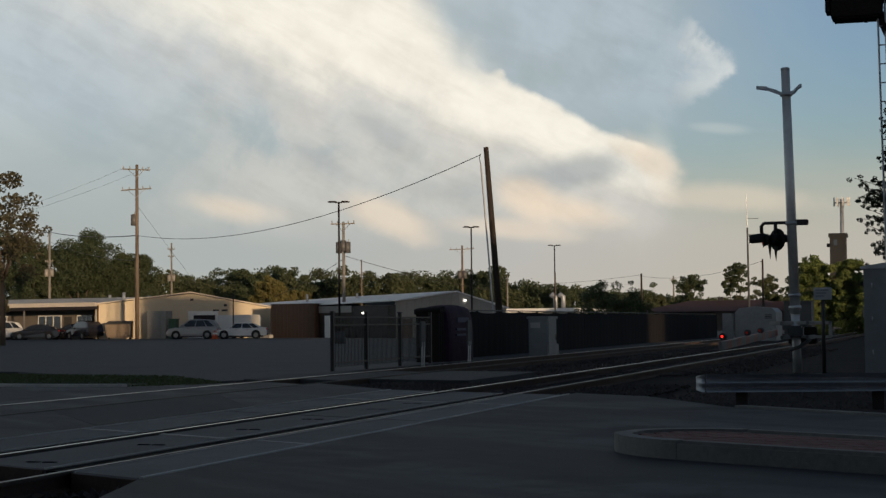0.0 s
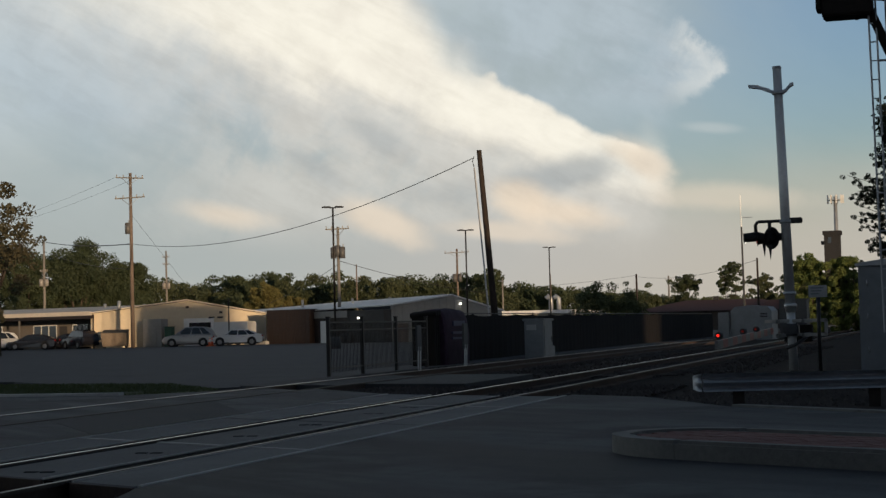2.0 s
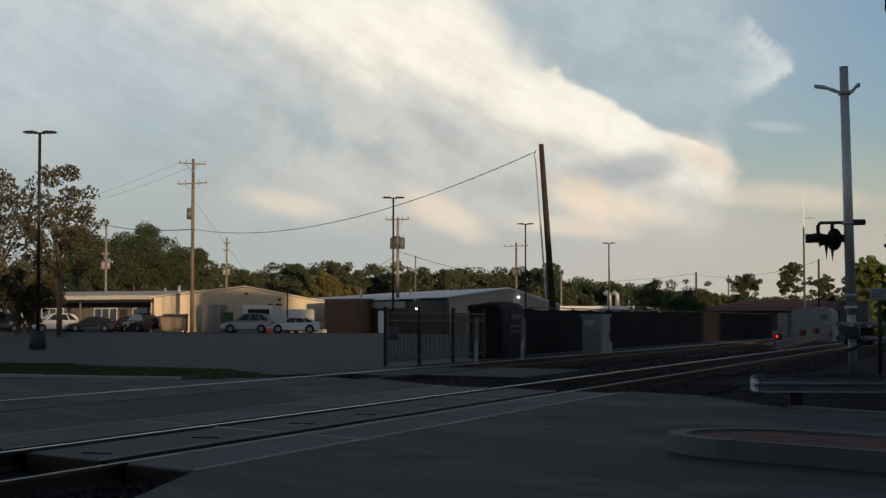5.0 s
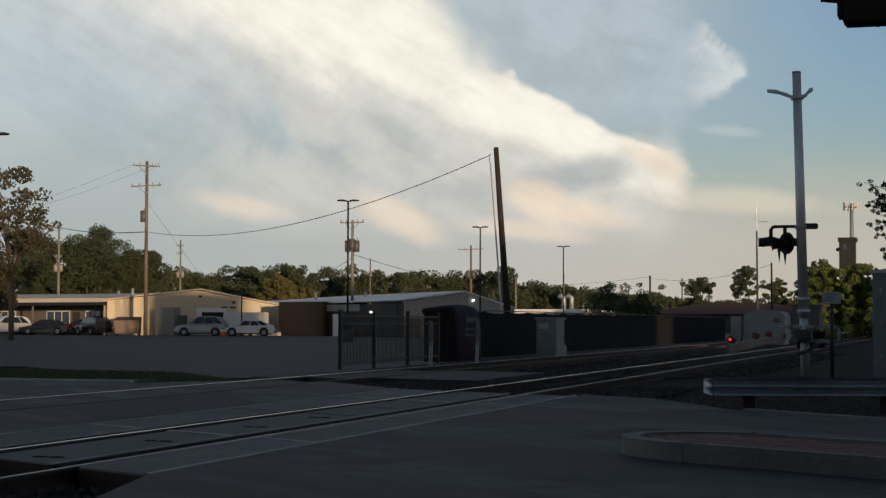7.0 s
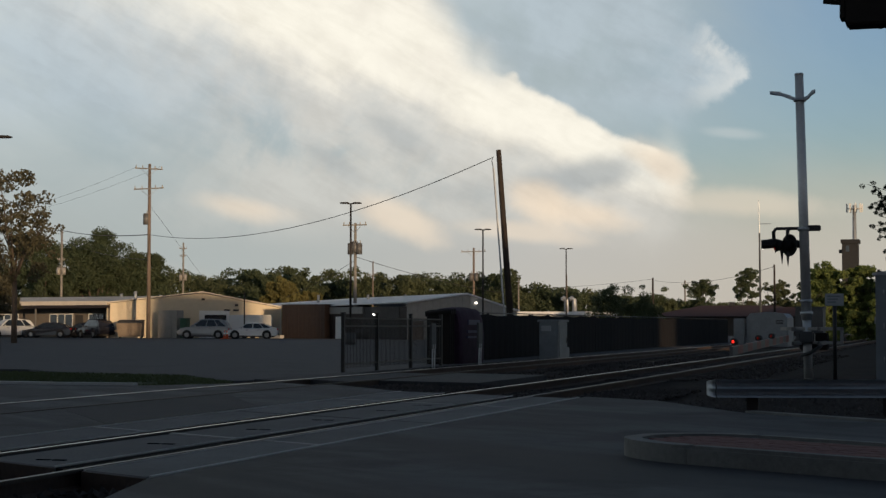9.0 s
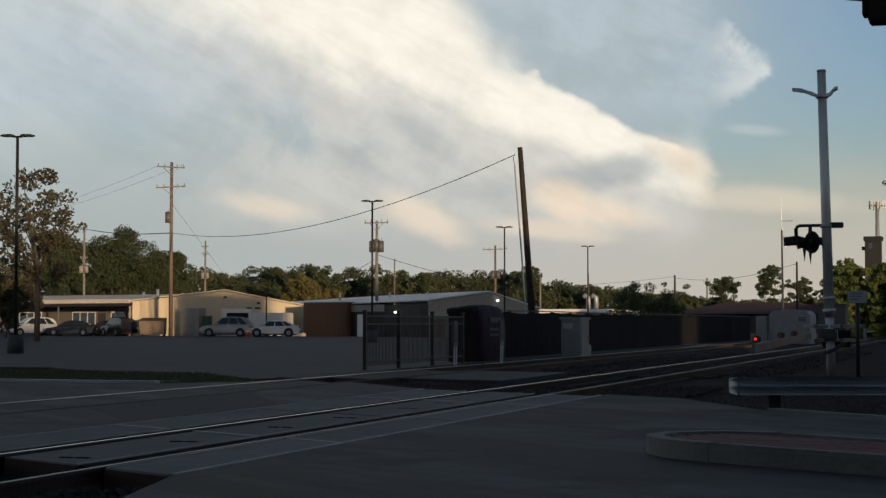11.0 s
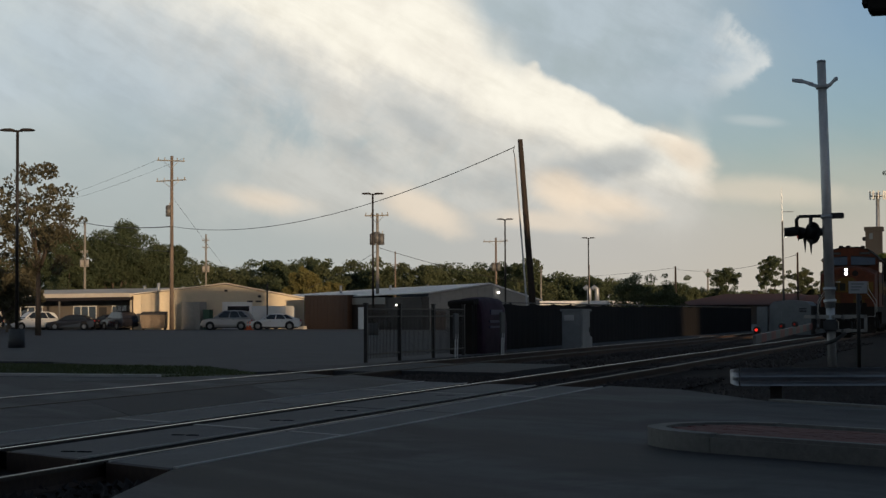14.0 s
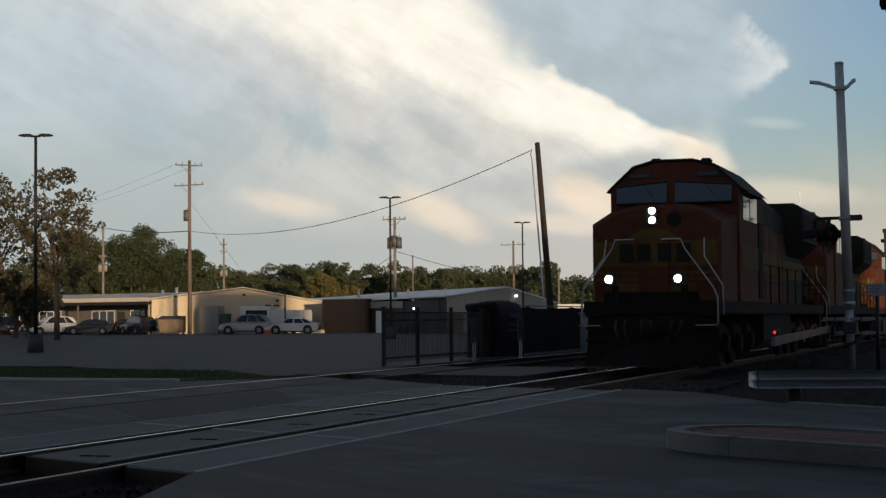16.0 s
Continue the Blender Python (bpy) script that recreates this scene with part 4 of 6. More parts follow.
# ---- fences and trackside boxes ----
def build_iron_fence():
    t = thing("iron_fence", "black iron picket fence with square posts", "fence")
    x = -15.2
    posts = [40.6, 43.2, 46.1, 49.0]
    for y in posts:
        b = B()
        box(b, x - 0.045, x + 0.045, y - 0.045, y + 0.045, -0.1, 1.46, 0.008)
        p = part("post", b, "blackmetal", t)
        c = B()
        box(c, x - 0.06, x + 0.06, y - 0.06, y + 0.06, 1.46, 1.49, 0.006)
        part("cap", c, "blackmetal", p)
    for z in (0.15, 1.12, 1.32):
        b = B()
        box(b, x - 0.02, x + 0.02, posts[0], posts[-1], z, z + 0.04)
        part("fence_rail", b, "blackmetal", t)
    pk = B()
    box(pk, -0.0065, 0.0065, -0.0065, 0.0065, 0.06, 1.36)
    first = part("picket", pk, "blackmetal", t)
    first.location = (x, posts[0] + 0.11, 0)
    y = posts[0] + 0.22
    while y < posts[-1]:
        if min(abs(y - p) for p in posts) > 0.06:
            o = new("picket", first.data)
            o.parent, o.location = t, (x, y, 0)
        y += 0.11


build_iron_fence()


def build_screen_fence():
    """Long chain-link fence hung with black privacy cloth."""
    t = thing("screen_fence", "long fence hung with black privacy cloth", "fence")
    x = -16.2
    y = 52.0
    k = 0
    while y < 119:
        part("post", tube(B(), (x - 0.05, y, -0.1), (x - 0.05, y, 1.62), 0.03, n=6), "blackmetal", t)
        e = y + 3.0
        secs = []
        for i in range(13):
            yy = y + 3.0 * i / 12
            bow = 0.012 * math.sin(i / 12 * math.pi) * (1 if k % 2 else -0.6) + 0.006 * math.sin(i * 1.9 + k)
            top = 1.56 - 0.05 * math.sin(i / 12 * math.pi) + 0.02 * math.sin(k * 2.1)
            secs.append([(x + bow, yy, -0.05), (x + bow + 0.012, yy, -0.05), (x + bow * 0.4 + 0.012, yy, top), (x + bow * 0.4, yy, top)])
        part("cloth", loft(B(), secs), "screen", t)
        y, k = e, k + 1
    part("top_rail", tube(B(), (x - 0.05, 52, 1.6), (x - 0.05, y, 1.6), 0.02, n=6), "blackmetal", t)


build_screen_fence()


def build_covered_stack():
    """Tall load under a dark purple printed cover."""
    t = thing("covered_load", "tall load under a dark purple printed cover behind the fence", "covered load")
    y0, y1 = 51.2, 54.0
    cx = -15.75
    secs = []
    for i in range(11):
        f = i / 10
        w = 0.55 * (1 - 0.10 * (abs(f - 0.5) * 2) ** 4)
        h = 1.78 - 0.07 * (abs(f - 0.5) * 2) ** 3 + 0.03 * math.sin(i * 2.3)
        s = []
        for j in range(13):
            a = math.pi * j / 12
            cxp = math.copysign(abs(math.cos(a)) ** 0.45, math.cos(a)) * w
            czp = math.sin(a) ** 0.45 * h
            s.append((cx + cxp + 0.02 * math.sin(j * 3 + i), y0 + (y1 - y0) * f, -0.05 + czp))
        secs.append(s)
    bm = loft(B(), secs, smooth=True)
    part("cover", bm, "purple", t)
    for z0, z1, a, b in ((1.18, 1.34, 51.9, 53.2), (0.92, 1.0, 51.8, 53.4), (0.75, 0.82, 51.8, 53.0)):
        q = B()
        box(q, cx + 0.535, cx + 0.585, a, b, z0, z1)
        part("print_bar", q, "blueprint", t, "faded blue print")
    rolls = thing("stacked_rolls", "dark stacked bundles beside the covered load", "bundles")
    for k in range(3):
        b = tube(B(), (cx - 0.45, 51.05 - 0.2 * k, 1.56 - 0.02 * k), (cx + 0.4, 51.05 - 0.2 * k, 1.60 - 0.02 * k), 0.09, n=10)
        part("roll", b, "soot", rolls)
        b = B()
        box(b, cx - 0.4, cx + 0.35, 50.97 - 0.2 * k, 51.13 - 0.2 * k, -0.05, 1.52 - 0.02 * k, 0.02)
        part("block", b, "soot", rolls)


build_covered_stack()


def build_post_plate(x, y, h, label):
    t = thing("marker_post", label, "marker post", "pale trackside markers")
    for dy in (-0.09, 0.12):
        part("leg", tube(B(), (x, y + dy, -0.17), (x + 0.02, y + dy, 0.6), 0.025, n=6), "galv", t)
    b = B()
    box(b, x - 0.03, x + 0.03, y - 0.22, y + 0.24, 0.45, h, 0.02)
    part("plate", b, "darkgrey", t)


build_post_plate(-14.35, 50.3, 1.25, "pale grey marker plate on two legs by the track")
build_post_plate(-15.0, 47.6, 1.22, "thin grey marker plate on legs behind the fence")


def build_trackside_cabinet():
    t = thing("trackside_cabinet", "weathered grey steel cabinet beside the far track", "equipment cabinet")
    b = B()
    x, y = -14.55, 60.9
    box(b, x - 0.35, x + 0.35, y - 0.75, y + 0.75, -0.17, 1.28, 0.02)
    part("body", b, "bungalow", t)
    l = B()
    box(l, x - 0.41, x + 0.41, y - 0.82, y + 0.82, 1.28, 1.37, 0.02)
    part("lid", l, "bungalow", t)
    d = B()
    box(d, x - 0.02 + 0.37, x + 0.375, y - 0.6, y + 0.6, 0.02, 1.18, 0.01)
    dr = part("door", d, "bungalow", t)
    h = B()
    box(h, x + 0.376, x + 0.41, y + 0.4, y + 0.46, 0.5, 0.7)
    part("handle", h, "chrome", dr)
    s = B()
    box(s, x - 0.3, x + 0.3, y + 0.8, y + 1.35, -0.17, 0.35, 0.02)
    part("side_box", s, "bungalow", t)
    pl = B()
    box(pl, x - 0.25, x + 0.1, y - 0.83, y - 0.76, 0.95, 1.15)
    part("label_plate", pl, "signgrey", t)


build_trackside_cabinet()


def build_relay_case():
    t = thing("relay_case", "pale grey rounded trackside house beyond the gate", "equipment house")
    b = B()
    x0, x1, y0 = -13.3, -10.75, 108.0
    secs = []
    for y in (y0, y0 + 4.0):
        secs.append([(x0, y, -0.17), (x1, y, -0.17), (x1, y, 1.65), (x1 - 0.25, y, 1.92), ((x0 + x1) / 2, y, 2.02), (x0 + 0.25, y, 1.92), (x0, y, 1.65)])
    part("body", loft(b, secs), "bungalow", t)
    d = B()
    box(d, x0 + 0.05, x0 + 0.75, y0 - 0.05, y0 - 0.003, 0.0, 1.5, 0.01)
    part("door", d, "bungalow", t)
    c = B()
    box(c, x0 - 0.75, x0 - 0.08, y0 - 0.4, y0 + 0.3, -0.17, 1.6, 0.03)
    part("side_cabinet", c, "bungalow", t)
    for k in range(3):
        v = B()
        box(v, x1 - 0.7, x1 - 0.25, y0 - 0.02, y0 - 0.004, 1.25 + 0.1 * k, 1.3 + 0.1 * k)
        part("vent", v, "soot", t)
    case = thing("signal_case", "dull grey steel signal house between the tracks", "equipment cabinet")
    x, y = -10.25, 117.6
    b = B()
    box(b, x - 0.92, x + 0.92, y, y + 2.4, -0.2, 2.36, 0.03)
    part("case", b, "darkgrey", case)
    b = B()
    box(b, x - 0.98, x + 0.98, y - 0.06, y + 2.46, 2.36, 2.45, 0.01)
    part("lid", b, "darkgrey", case)
    for dx in (-0.86, 0.04):
        b = B()
        box(b, x + dx, x + dx + 0.82, y - 0.03, y - 0.003, 0.1, 2.2, 0.008)
        part("door", b, "darkgrey", case)


build_relay_case()


# ---- poles, lamps and cables ----
def build_parking_lamp(x, y, z0, top, group="parking lot lamps"):
    t = thing("parking_lamp", "tall dark parking lot lamp with two flat heads", "street lamp", group)
    part("base", tube(B(), (x, y, z0), (x, y, z0 + 0.75), 0.34, 0.32, 14), "darkgrey", t, "round concrete base")
    part("pole", tube(B(), (x, y, z0 + 0.7), (x, y, top - 0.05), 0.075, 0.06, 8), "bronze", t)
    yaw = Vector((math.cos(radians(16.8)), math.sin(radians(16.8)), 0))
    f = Vector((-yaw.y, yaw.x, 0))
    part("crossbar", tube(B(), Vector((x, y, top - 0.08)) - yaw * 0.2, Vector((x, y, top - 0.08)) + yaw * 0.2, 0.04, n=6), "bronze", t)
    for s in (-1, 1):
        h = B()
        c = Vector((x, y, top - 0.05))
        secs = []
        for k, (o, w, hh) in enumerate(((0.12, 0.10, 0.04), (0.25, 0.18, 0.07), (0.55, 0.18, 0.06), (0.68, 0.12, 0.03))):
            m = c + yaw * s * o
            secs.append([m - f * w - Vector((0, 0, hh * 0.5)), m + f * w - Vector((0, 0, hh * 0.5)), m + f * w * 0.8 + Vector((0, 0, hh)), m - f * w * 0.8 + Vector((0, 0, hh))])
        part("lamp_head", loft(h, secs), "bronze", t)
    return t


for x, y, top in ((-37.1, 59.3, 8.72), (-36.4, 98.5, 8.76), (-37.6, 132.8, 9.0), (-38.7, 167.6, 8.95)):
    build_parking_lamp(x, y, LOT_Z, top)


def crossbar(t, x, y, z, half, ins=True, tilt=0.0, name="crossarm", mat="pole"):
    d = Vector((math.cos(radians(16.8)), math.sin(radians(16.8)), tilt))
    b = B()
    c = Vector((x, y - 0.15, z))
    tube(b, c - d * half, c + d * half, 0.07, n=4)
    arm = part(name, b, mat, t)
    if ins:
        for s in (-0.92, -0.45, 0.45, 0.92):
            p = c + d * half * s
            part("insulator", tube(B(), p + Vector((0, 0, 0.05)), p + Vector((0, 0, 0.28)), 0.055, 0.04, 6), "porcelain", arm)
    for s in (-0.6, 0.6):
        part("brace", tube(B(), c + d * half * s, c - Vector((0, 0, 0.7)), 0.025, n=4), "galv", arm)


def build_utility_pole(x, y, top, r=0.16, mat="pole", arms=(), cans=(), base=-0.2, lean=(0.0, 0.0), can_mat="tank", label="weathered wooden utility pole with crossarms"):
    t = thing("utility_pole", label, "utility pole", "utility poles")
    part("pole", tube(B(), (x, y, base), (x + lean[0], y + lean[1], top), r, r * 0.68, 10), mat, t)
    for z, half, tilt in arms:
        crossbar(t, x, y, z, half, True, tilt, mat="greypole")
    for z, side in cans:
        c = Vector((x + side * 0.45, y - 0.1, z))
        can = part("transformer", tube(B(), c, c + Vector((0, 0, 0.95)), 0.27, 0.27, 12), can_mat, t, "grey transformer can")
        part("lid", tube(B(), c + Vector((0, 0, 0.951)), c + Vector((0, 0, 1.02)), 0.29, 0.15, 12), "tank", can)
        part("bushing", tube(B(), c + Vector((0.1, 0, 1.0)), c + Vector((0.1, 0, 1.25)), 0.04, n=6), "porcelain", can)
        part("bracket", tube(B(), c + Vector((0, 0, 0.5)), Vector((x, y, z + 0.5)), 0.05, n=4), "galv", t)
    return t


build_utility_pole(-70.4, 138.1, 15.7, 0.2, "pole", ((15.25, 1.25, -0.05), (13.45, 1.35, 0.05)), ((10.2, -0.6),), LOT_Z, label="tall wooden utility pole with two crossarms and a transformer")
build_utility_pole(-51.6, 140.8, 10.2, 0.17, "greypole", ((10.0, 1.05, 0.02),), ((7.4, -0.9), (7.4, 0.9), (7.55, 0.0)), LOT_Z, label="grey utility pole with three transformers")
# the next two poles' cans take a paler colour for the sun on them
build_utility_pole(-116.5, 203.0, 14.0, 0.2, "greypole", ((9.9, 0.5, 0.0),), ((7.9, 0.9), (7.9, -0.9)), can_mat="porcelain", label="grey utility pole with two transformers coloured pale for sunlight")
build_utility_pole(-122.2, 251.9, 14.6, 0.2, "greypole", ((13.6, 0.6, 0.0), (12.4, 0.5, 0.0)), ((8.4, 0.9), (8.4, -0.9)), can_mat="porcelain", label="grey utility pole with two transformers coloured pale for sunlight")
build_utility_pole(-61.1, 211.4, 11.2, 0.18, "pole", ((10.7, 1.6, 0.03),), ((6.9, 0.8), (6.9, -0.8)))
build_utility_pole(-110.3, 311.0, 13.6, 0.18, "pole", ((11.0, 0.9, 0.0),))
build_utility_pole(-83.2, 319.3, 10.2, 0.2, "greypole")
build_utility_pole(-45.6, 256.0, 8.4, 0.2, "creosote", label="short dark wooden pole")
build_utility_pole(-51.8, 325.9, 9.8, 0.22, "greypole", ((9.0, 0.7, 0.0),))
build_utility_pole(-19.1, 179.0, 7.5, 0.14, "creosote", label="short dark wooden pole")
build_utility_pole(-68.3, 296.0, 10.0, 0.2, "pole")
build_utility_pole(-22.48, 85.0, 10.3, 0.19, "creosote", lean=(-0.74, 0.0), base=LOT_Z, label="dark leaning wooden pole behind the fence")


def build_conduit():
    """Metal pipe that stands beside the leaning pole."""
    t = thing("riser_pipe", "thin grey riser pipe beside the leaning pole", "pipe")
    part("pipe", tube(B(), (-22.7, 84.7, LOT_Z), (-23.42, 84.7, 9.35), 0.05, 0.05, 6), "galv", t)
    part("hook", path_tube(B(), [(-23.42, 84.7, 9.35), (-23.5, 84.7, 9.7), (-23.42, 84.7, 9.95)], 0.02, 5), "cable", t)


build_conduit()


def build_antenna():
    t = thing("antenna_mast", "slender antenna mast with short side aerials", "antenna")
    x, y = -17.1, 149.0
    part("mast", tube(B(), (x, y, -0.2), (x - 0.06, y, 9.2), 0.11, 0.08, 6), "darkgrey", t)
    part("whip", tube(B(), (x - 0.06, y, 9.2), (x - 0.1, y, 12.1), 0.035, 0.02, 5), "galv", t)
    for z, l in ((10.0, 0.9), (8.6, 0.75), (8.45, 0.7)):
        part("aerial", tube(B(), (x - 0.05, y, z), (x + l, y, z), 0.03, n=5), "galv", t)
    c = B()
    box(c, x + 0.1, x + 0.3, y - 0.1, y + 0.1, 7.8, 8.1)
    part("lamp_box", c, "walllamp", t, "small lit lamp")


build_antenna()


def build_cable(pts, sag, r, label):
    """A hanging cable between supports."""
    b = B()
    for a, c in zip(pts, pts[1:]):
        a, c = Vector(a), Vector(c)
        n = 18
        line = [a.lerp(c, i / n) - Vector((0, 0, sag * 4 * (i / n) * (1 - i / n))) for i in range(n + 1)]
        path_tube(b, line, r, 5)
    tagged(part("overhead_cable", b, "cable"), label, "cable", "overhead cables")


build_cable([(-23.55, 85.0, 9.9), (-70.4, 138.1, 9.3)], 1.75, 0.022, "thick black service cable sagging between poles")
build_cable([(-70.4, 138.1, 9.3), (-116.5, 203.0, 13.9), (-190, 280, 18.5)], 0.35, 0.045, "black service cable running to a farther pole")
build_cable([(-71.6, 137.8, 15.4), (-190, 260, 20.0)], 3.0, 0.010, "thin black overhead wire between poles")
build_cable([(-69.3, 138.4, 15.5), (-187, 262, 20.5)], 3.0, 0.010, "thin black overhead wire between poles")
build_cable([(-70.4, 138.1, 12.0), (-66.5, 143.5, 4.2)], 0.0, 0.012, "thin service drop to the building")
build_cable([(-51.6, 140.8, 6.9), (-62.0, 150.0, 3.8)], 0.2, 0.022, "thin service drop to the building")
build_cable([(-51.6, 140.8, 7.2), (-40.0, 150.0, 4.0)], 0.3, 0.022, "thin service drop to the building")
build_cable([(-45.6, 256.0, 8.2), (-110.3, 311.0, 11.0)], 2.0, 0.02, "thin black overhead wire far away")
build_cable([(-45.6, 256.0, 8.0), (-19.1, 179.0, 7.3)], 0.9, 0.02, "thin black overhead wire far away")
build_cable([(-116.5, 203.0, 12.6), (-70.4, 138.1, 7.0)], 0.5, 0.022, "thin black overhead wire between poles")


# ---- buildings across the lot ----
class Wall:
    """Places boxes on a wall that runs from a to b; s along it, o outwards (towards the viewer)."""

    def __init__(self, a, b):
        self.a, self.b = Vector((*a, 0)), Vector((*b, 0))
        self.d = (self.b - self.a).normalized()
        self.n = Vector((self.d.y, -self.d.x, 0))
        self.length = (self.b - self.a).length

    def p(self, s, o, z):
        v = self.a + self.d * s + self.n * o
        return (v.x, v.y, z)

    def block(self, bm, s0, s1, o0, o1, z0, z1):
        return loft(bm, [[self.p(s0, o0, z0), self.p(s1, o0, z0), self.p(s1, o1, z0), self.p(s0, o1, z0)],
                         [self.p(s0, o0, z1), self.p(s1, o0, z1), self.p(s1, o1, z1), self.p(s0, o1, z1)]])

    def sheet(self, bm, outline, o0, o1):
        lo = [bm.verts.new(self.p(s, o0, z)) for s, z in outline]
        hi = [bm.verts.new(self.p(s, o1, z)) for s, z in outline]
        k = len(lo)
        for i in range(k):
            bm.faces.new((lo[i], lo[(i + 1) % k], hi[(i + 1) % k], hi[i]))
        bm.faces.new(lo[::-1])
        bm.faces.new(hi)
        return bm


def ribs(t, w, s0, s1, z0, ztop, mat, step=0.9):
    """Upright seams of metal siding, one mesh for the wall they belong to."""
    bm = B()
    s = s0 + step / 2
    while s < s1:
        w.block(bm, s - 0.03, s + 0.03, 0.003, 0.035, z0, ztop(s) - 0.08)
        s += step
    part("siding_ribs", bm, mat, t)


def build_cream_building():
    t = thing("cream_building", "low cream metal-sided building with a shallow gable and porch", "building")
    Z = LOT_Z
    gable = Wall((-75.9, 140.9), (-61.5, 147.7))
    L = gable.length
    top = lambda s: 3.15 + (4.12 - 3.15) * min(1, s / (L * 0.54)) - (0.0 if s < L * 0.54 else (4.12 - 2.75) * (s - L * 0.54) / (L * 0.46))
    outline = [(0, Z), (L, Z), (L, 2.75), (L * 0.54, 4.12), (0, 3.15)]
    part("gable_wall", gable.sheet(B(), outline, -0.2, 0.0), "cream", t)
    ribs(t, gable, 0, L, Z, top, "cream", 0.6)
    # roof planes run back from the gable
    back = -40.0
    for (s0, z0), (s1, z1) in (((-0.3, 3.17), (L * 0.54, 4.20)), ((L * 0.54, 4.20), (L + 0.3, 2.75))):
        bm = B()
        loft(bm, [[gable.p(s0, 0.25, z0), gable.p(s1, 0.25, z1), gable.p(s1, 0.25, z1 + 0.10), gable.p(s0, 0.25, z0 + 0.10)],
                  [gable.p(s0, back, z0), gable.p(s1, back, z1), gable.p(s1, back, z1 + 0.10), gable.p(s0, back, z0 + 0.10)]])
        part("roof", bm, "creamlight", t)
    # porch front running off to the left
    front = Wall((-112.0, 151.0), (-75.9, 140.9))
    FL = front.length
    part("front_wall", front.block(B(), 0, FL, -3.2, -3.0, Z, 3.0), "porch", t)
    part("side_return", front.block(B(), FL - 0.25, FL - 0.003, -3.0, 0.02, Z, 3.05), "cream", t)
    part("porch_roof", front.block(B(), 0, FL + 0.1, -3.3, 0.3, 2.72, 3.02), "brownwall", t, "brown porch fascia")
    part("roof_fascia", front.block(B(), 0, FL + 0.1, 0.31, 0.36, 3.0, 3.38), "creamlight", t, "pale sheet-metal roof edge")
    part("roof_slope", loft(B(), [[front.p(0, 0.2, 3.03), front.p(FL, 0.2, 3.03), front.p(FL, -12, 3.95), front.p(0, -12, 3.95)],
                                  [front.p(0, 0.2, 3.13), front.p(FL, 0.2, 3.13), front.p(FL, -12, 4.05), front.p(0, -12, 4.05)]]), "creamlight", t)
    for s in (FL - 27.0, FL - 18.0, FL - 9.6):
        part("porch_post", front.block(B(), s, s + 0.10, -0.1, 0.05, Z, 2.72), "dullwhite", t, "pale porch post")
    for s0, s1 in ((FL - 10.6, FL - 7.6), (FL - 5.4, FL - 3.6), (FL - 3.1, FL - 1.6), (FL - 18, FL - 15), (FL - 24, FL - 21)):
        w = part("window", front.block(B(), s0, s1, -2.995, -2.93, 0.75, 2.15), "glass", t)
        part("window_frame", front.block(B(), s0 - 0.08, s1 + 0.08, -2.998, -2.95, 2.15, 2.25), "whitepaint", w)
        part("window_sill", front.block(B(), s0 - 0.08, s1 + 0.08, -2.998, -2.90, 0.67, 0.75), "whitepaint", w)
        for m in (s0 - 0.04, (2 * s0 + s1) / 3, (s0 + 2 * s1) / 3, s1 + 0.04):
            part("mullion", front.block(B(), m - 0.045, m + 0.045, -2.93, -2.90, 0.75, 2.15), "whitepaint", w)
    part("front_door", front.block(B(), FL - 7.2, FL - 6.2, -2.99, -2.94, Z, 2.1), "shade", t)
    # trim, doors and lamps on the gable
    part("corner_trim", gable.block(B(), -0.02, 0.12, 0.002, 0.06, Z, 3.1), "brownwall", t)
    part("corner_trim", gable.block(B(), L - 0.12, L + 0.02, 0.002, 0.06, Z, 2.7), "creamlight", t)
    d = part("roller_door", gable.block(B(), 8.3, 11.1, 0.004, 0.06, Z, 2.5), "whitepaint", t, "white roller door")
    part("door_window", gable.block(B(), 8.8, 10.8, 0.062, 0.09, 1.45, 2.1), "glass", d)
    d = part("service_door", gable.block(B(), 13.9, 15.1, 0.004, 0.06, Z, 1.9), "whitepaint", t, "white side door")
    part("door_glass", gable.block(B(), 14.2, 14.8, 0.062, 0.08, 0.7, 1.7), "signgrey", d)
    for s in (8.5, 11.6):
        part("wall_lamp", gable.block(B(), s, s + 0.3, 0.04, 0.2, 3.45 if s < 9 else 2.9, 3.65 if s < 9 else 3.1), "bronze", t)
    for k, s in enumerate((10.6, 11.4)):
        part("print_bar", gable.block(B(), s, s + 0.55, 0.04, 0.06, 2.45, 2.62), "shade", t, "dark lettering bar")
    for k, (s, o, h) in enumerate(((2.2, -6, 0.7), (4.5, -9, 0.4), (0.5, -14, 0.6), (6.0, -12, 0.45))):
        p = gable.p(s, o, 3.4)
        part("roof_vent", tube(B(), p, (p[0], p[1], p[2] + 0.3 + h), 0.16, 0.16, 8), "galv", t)


build_cream_building()


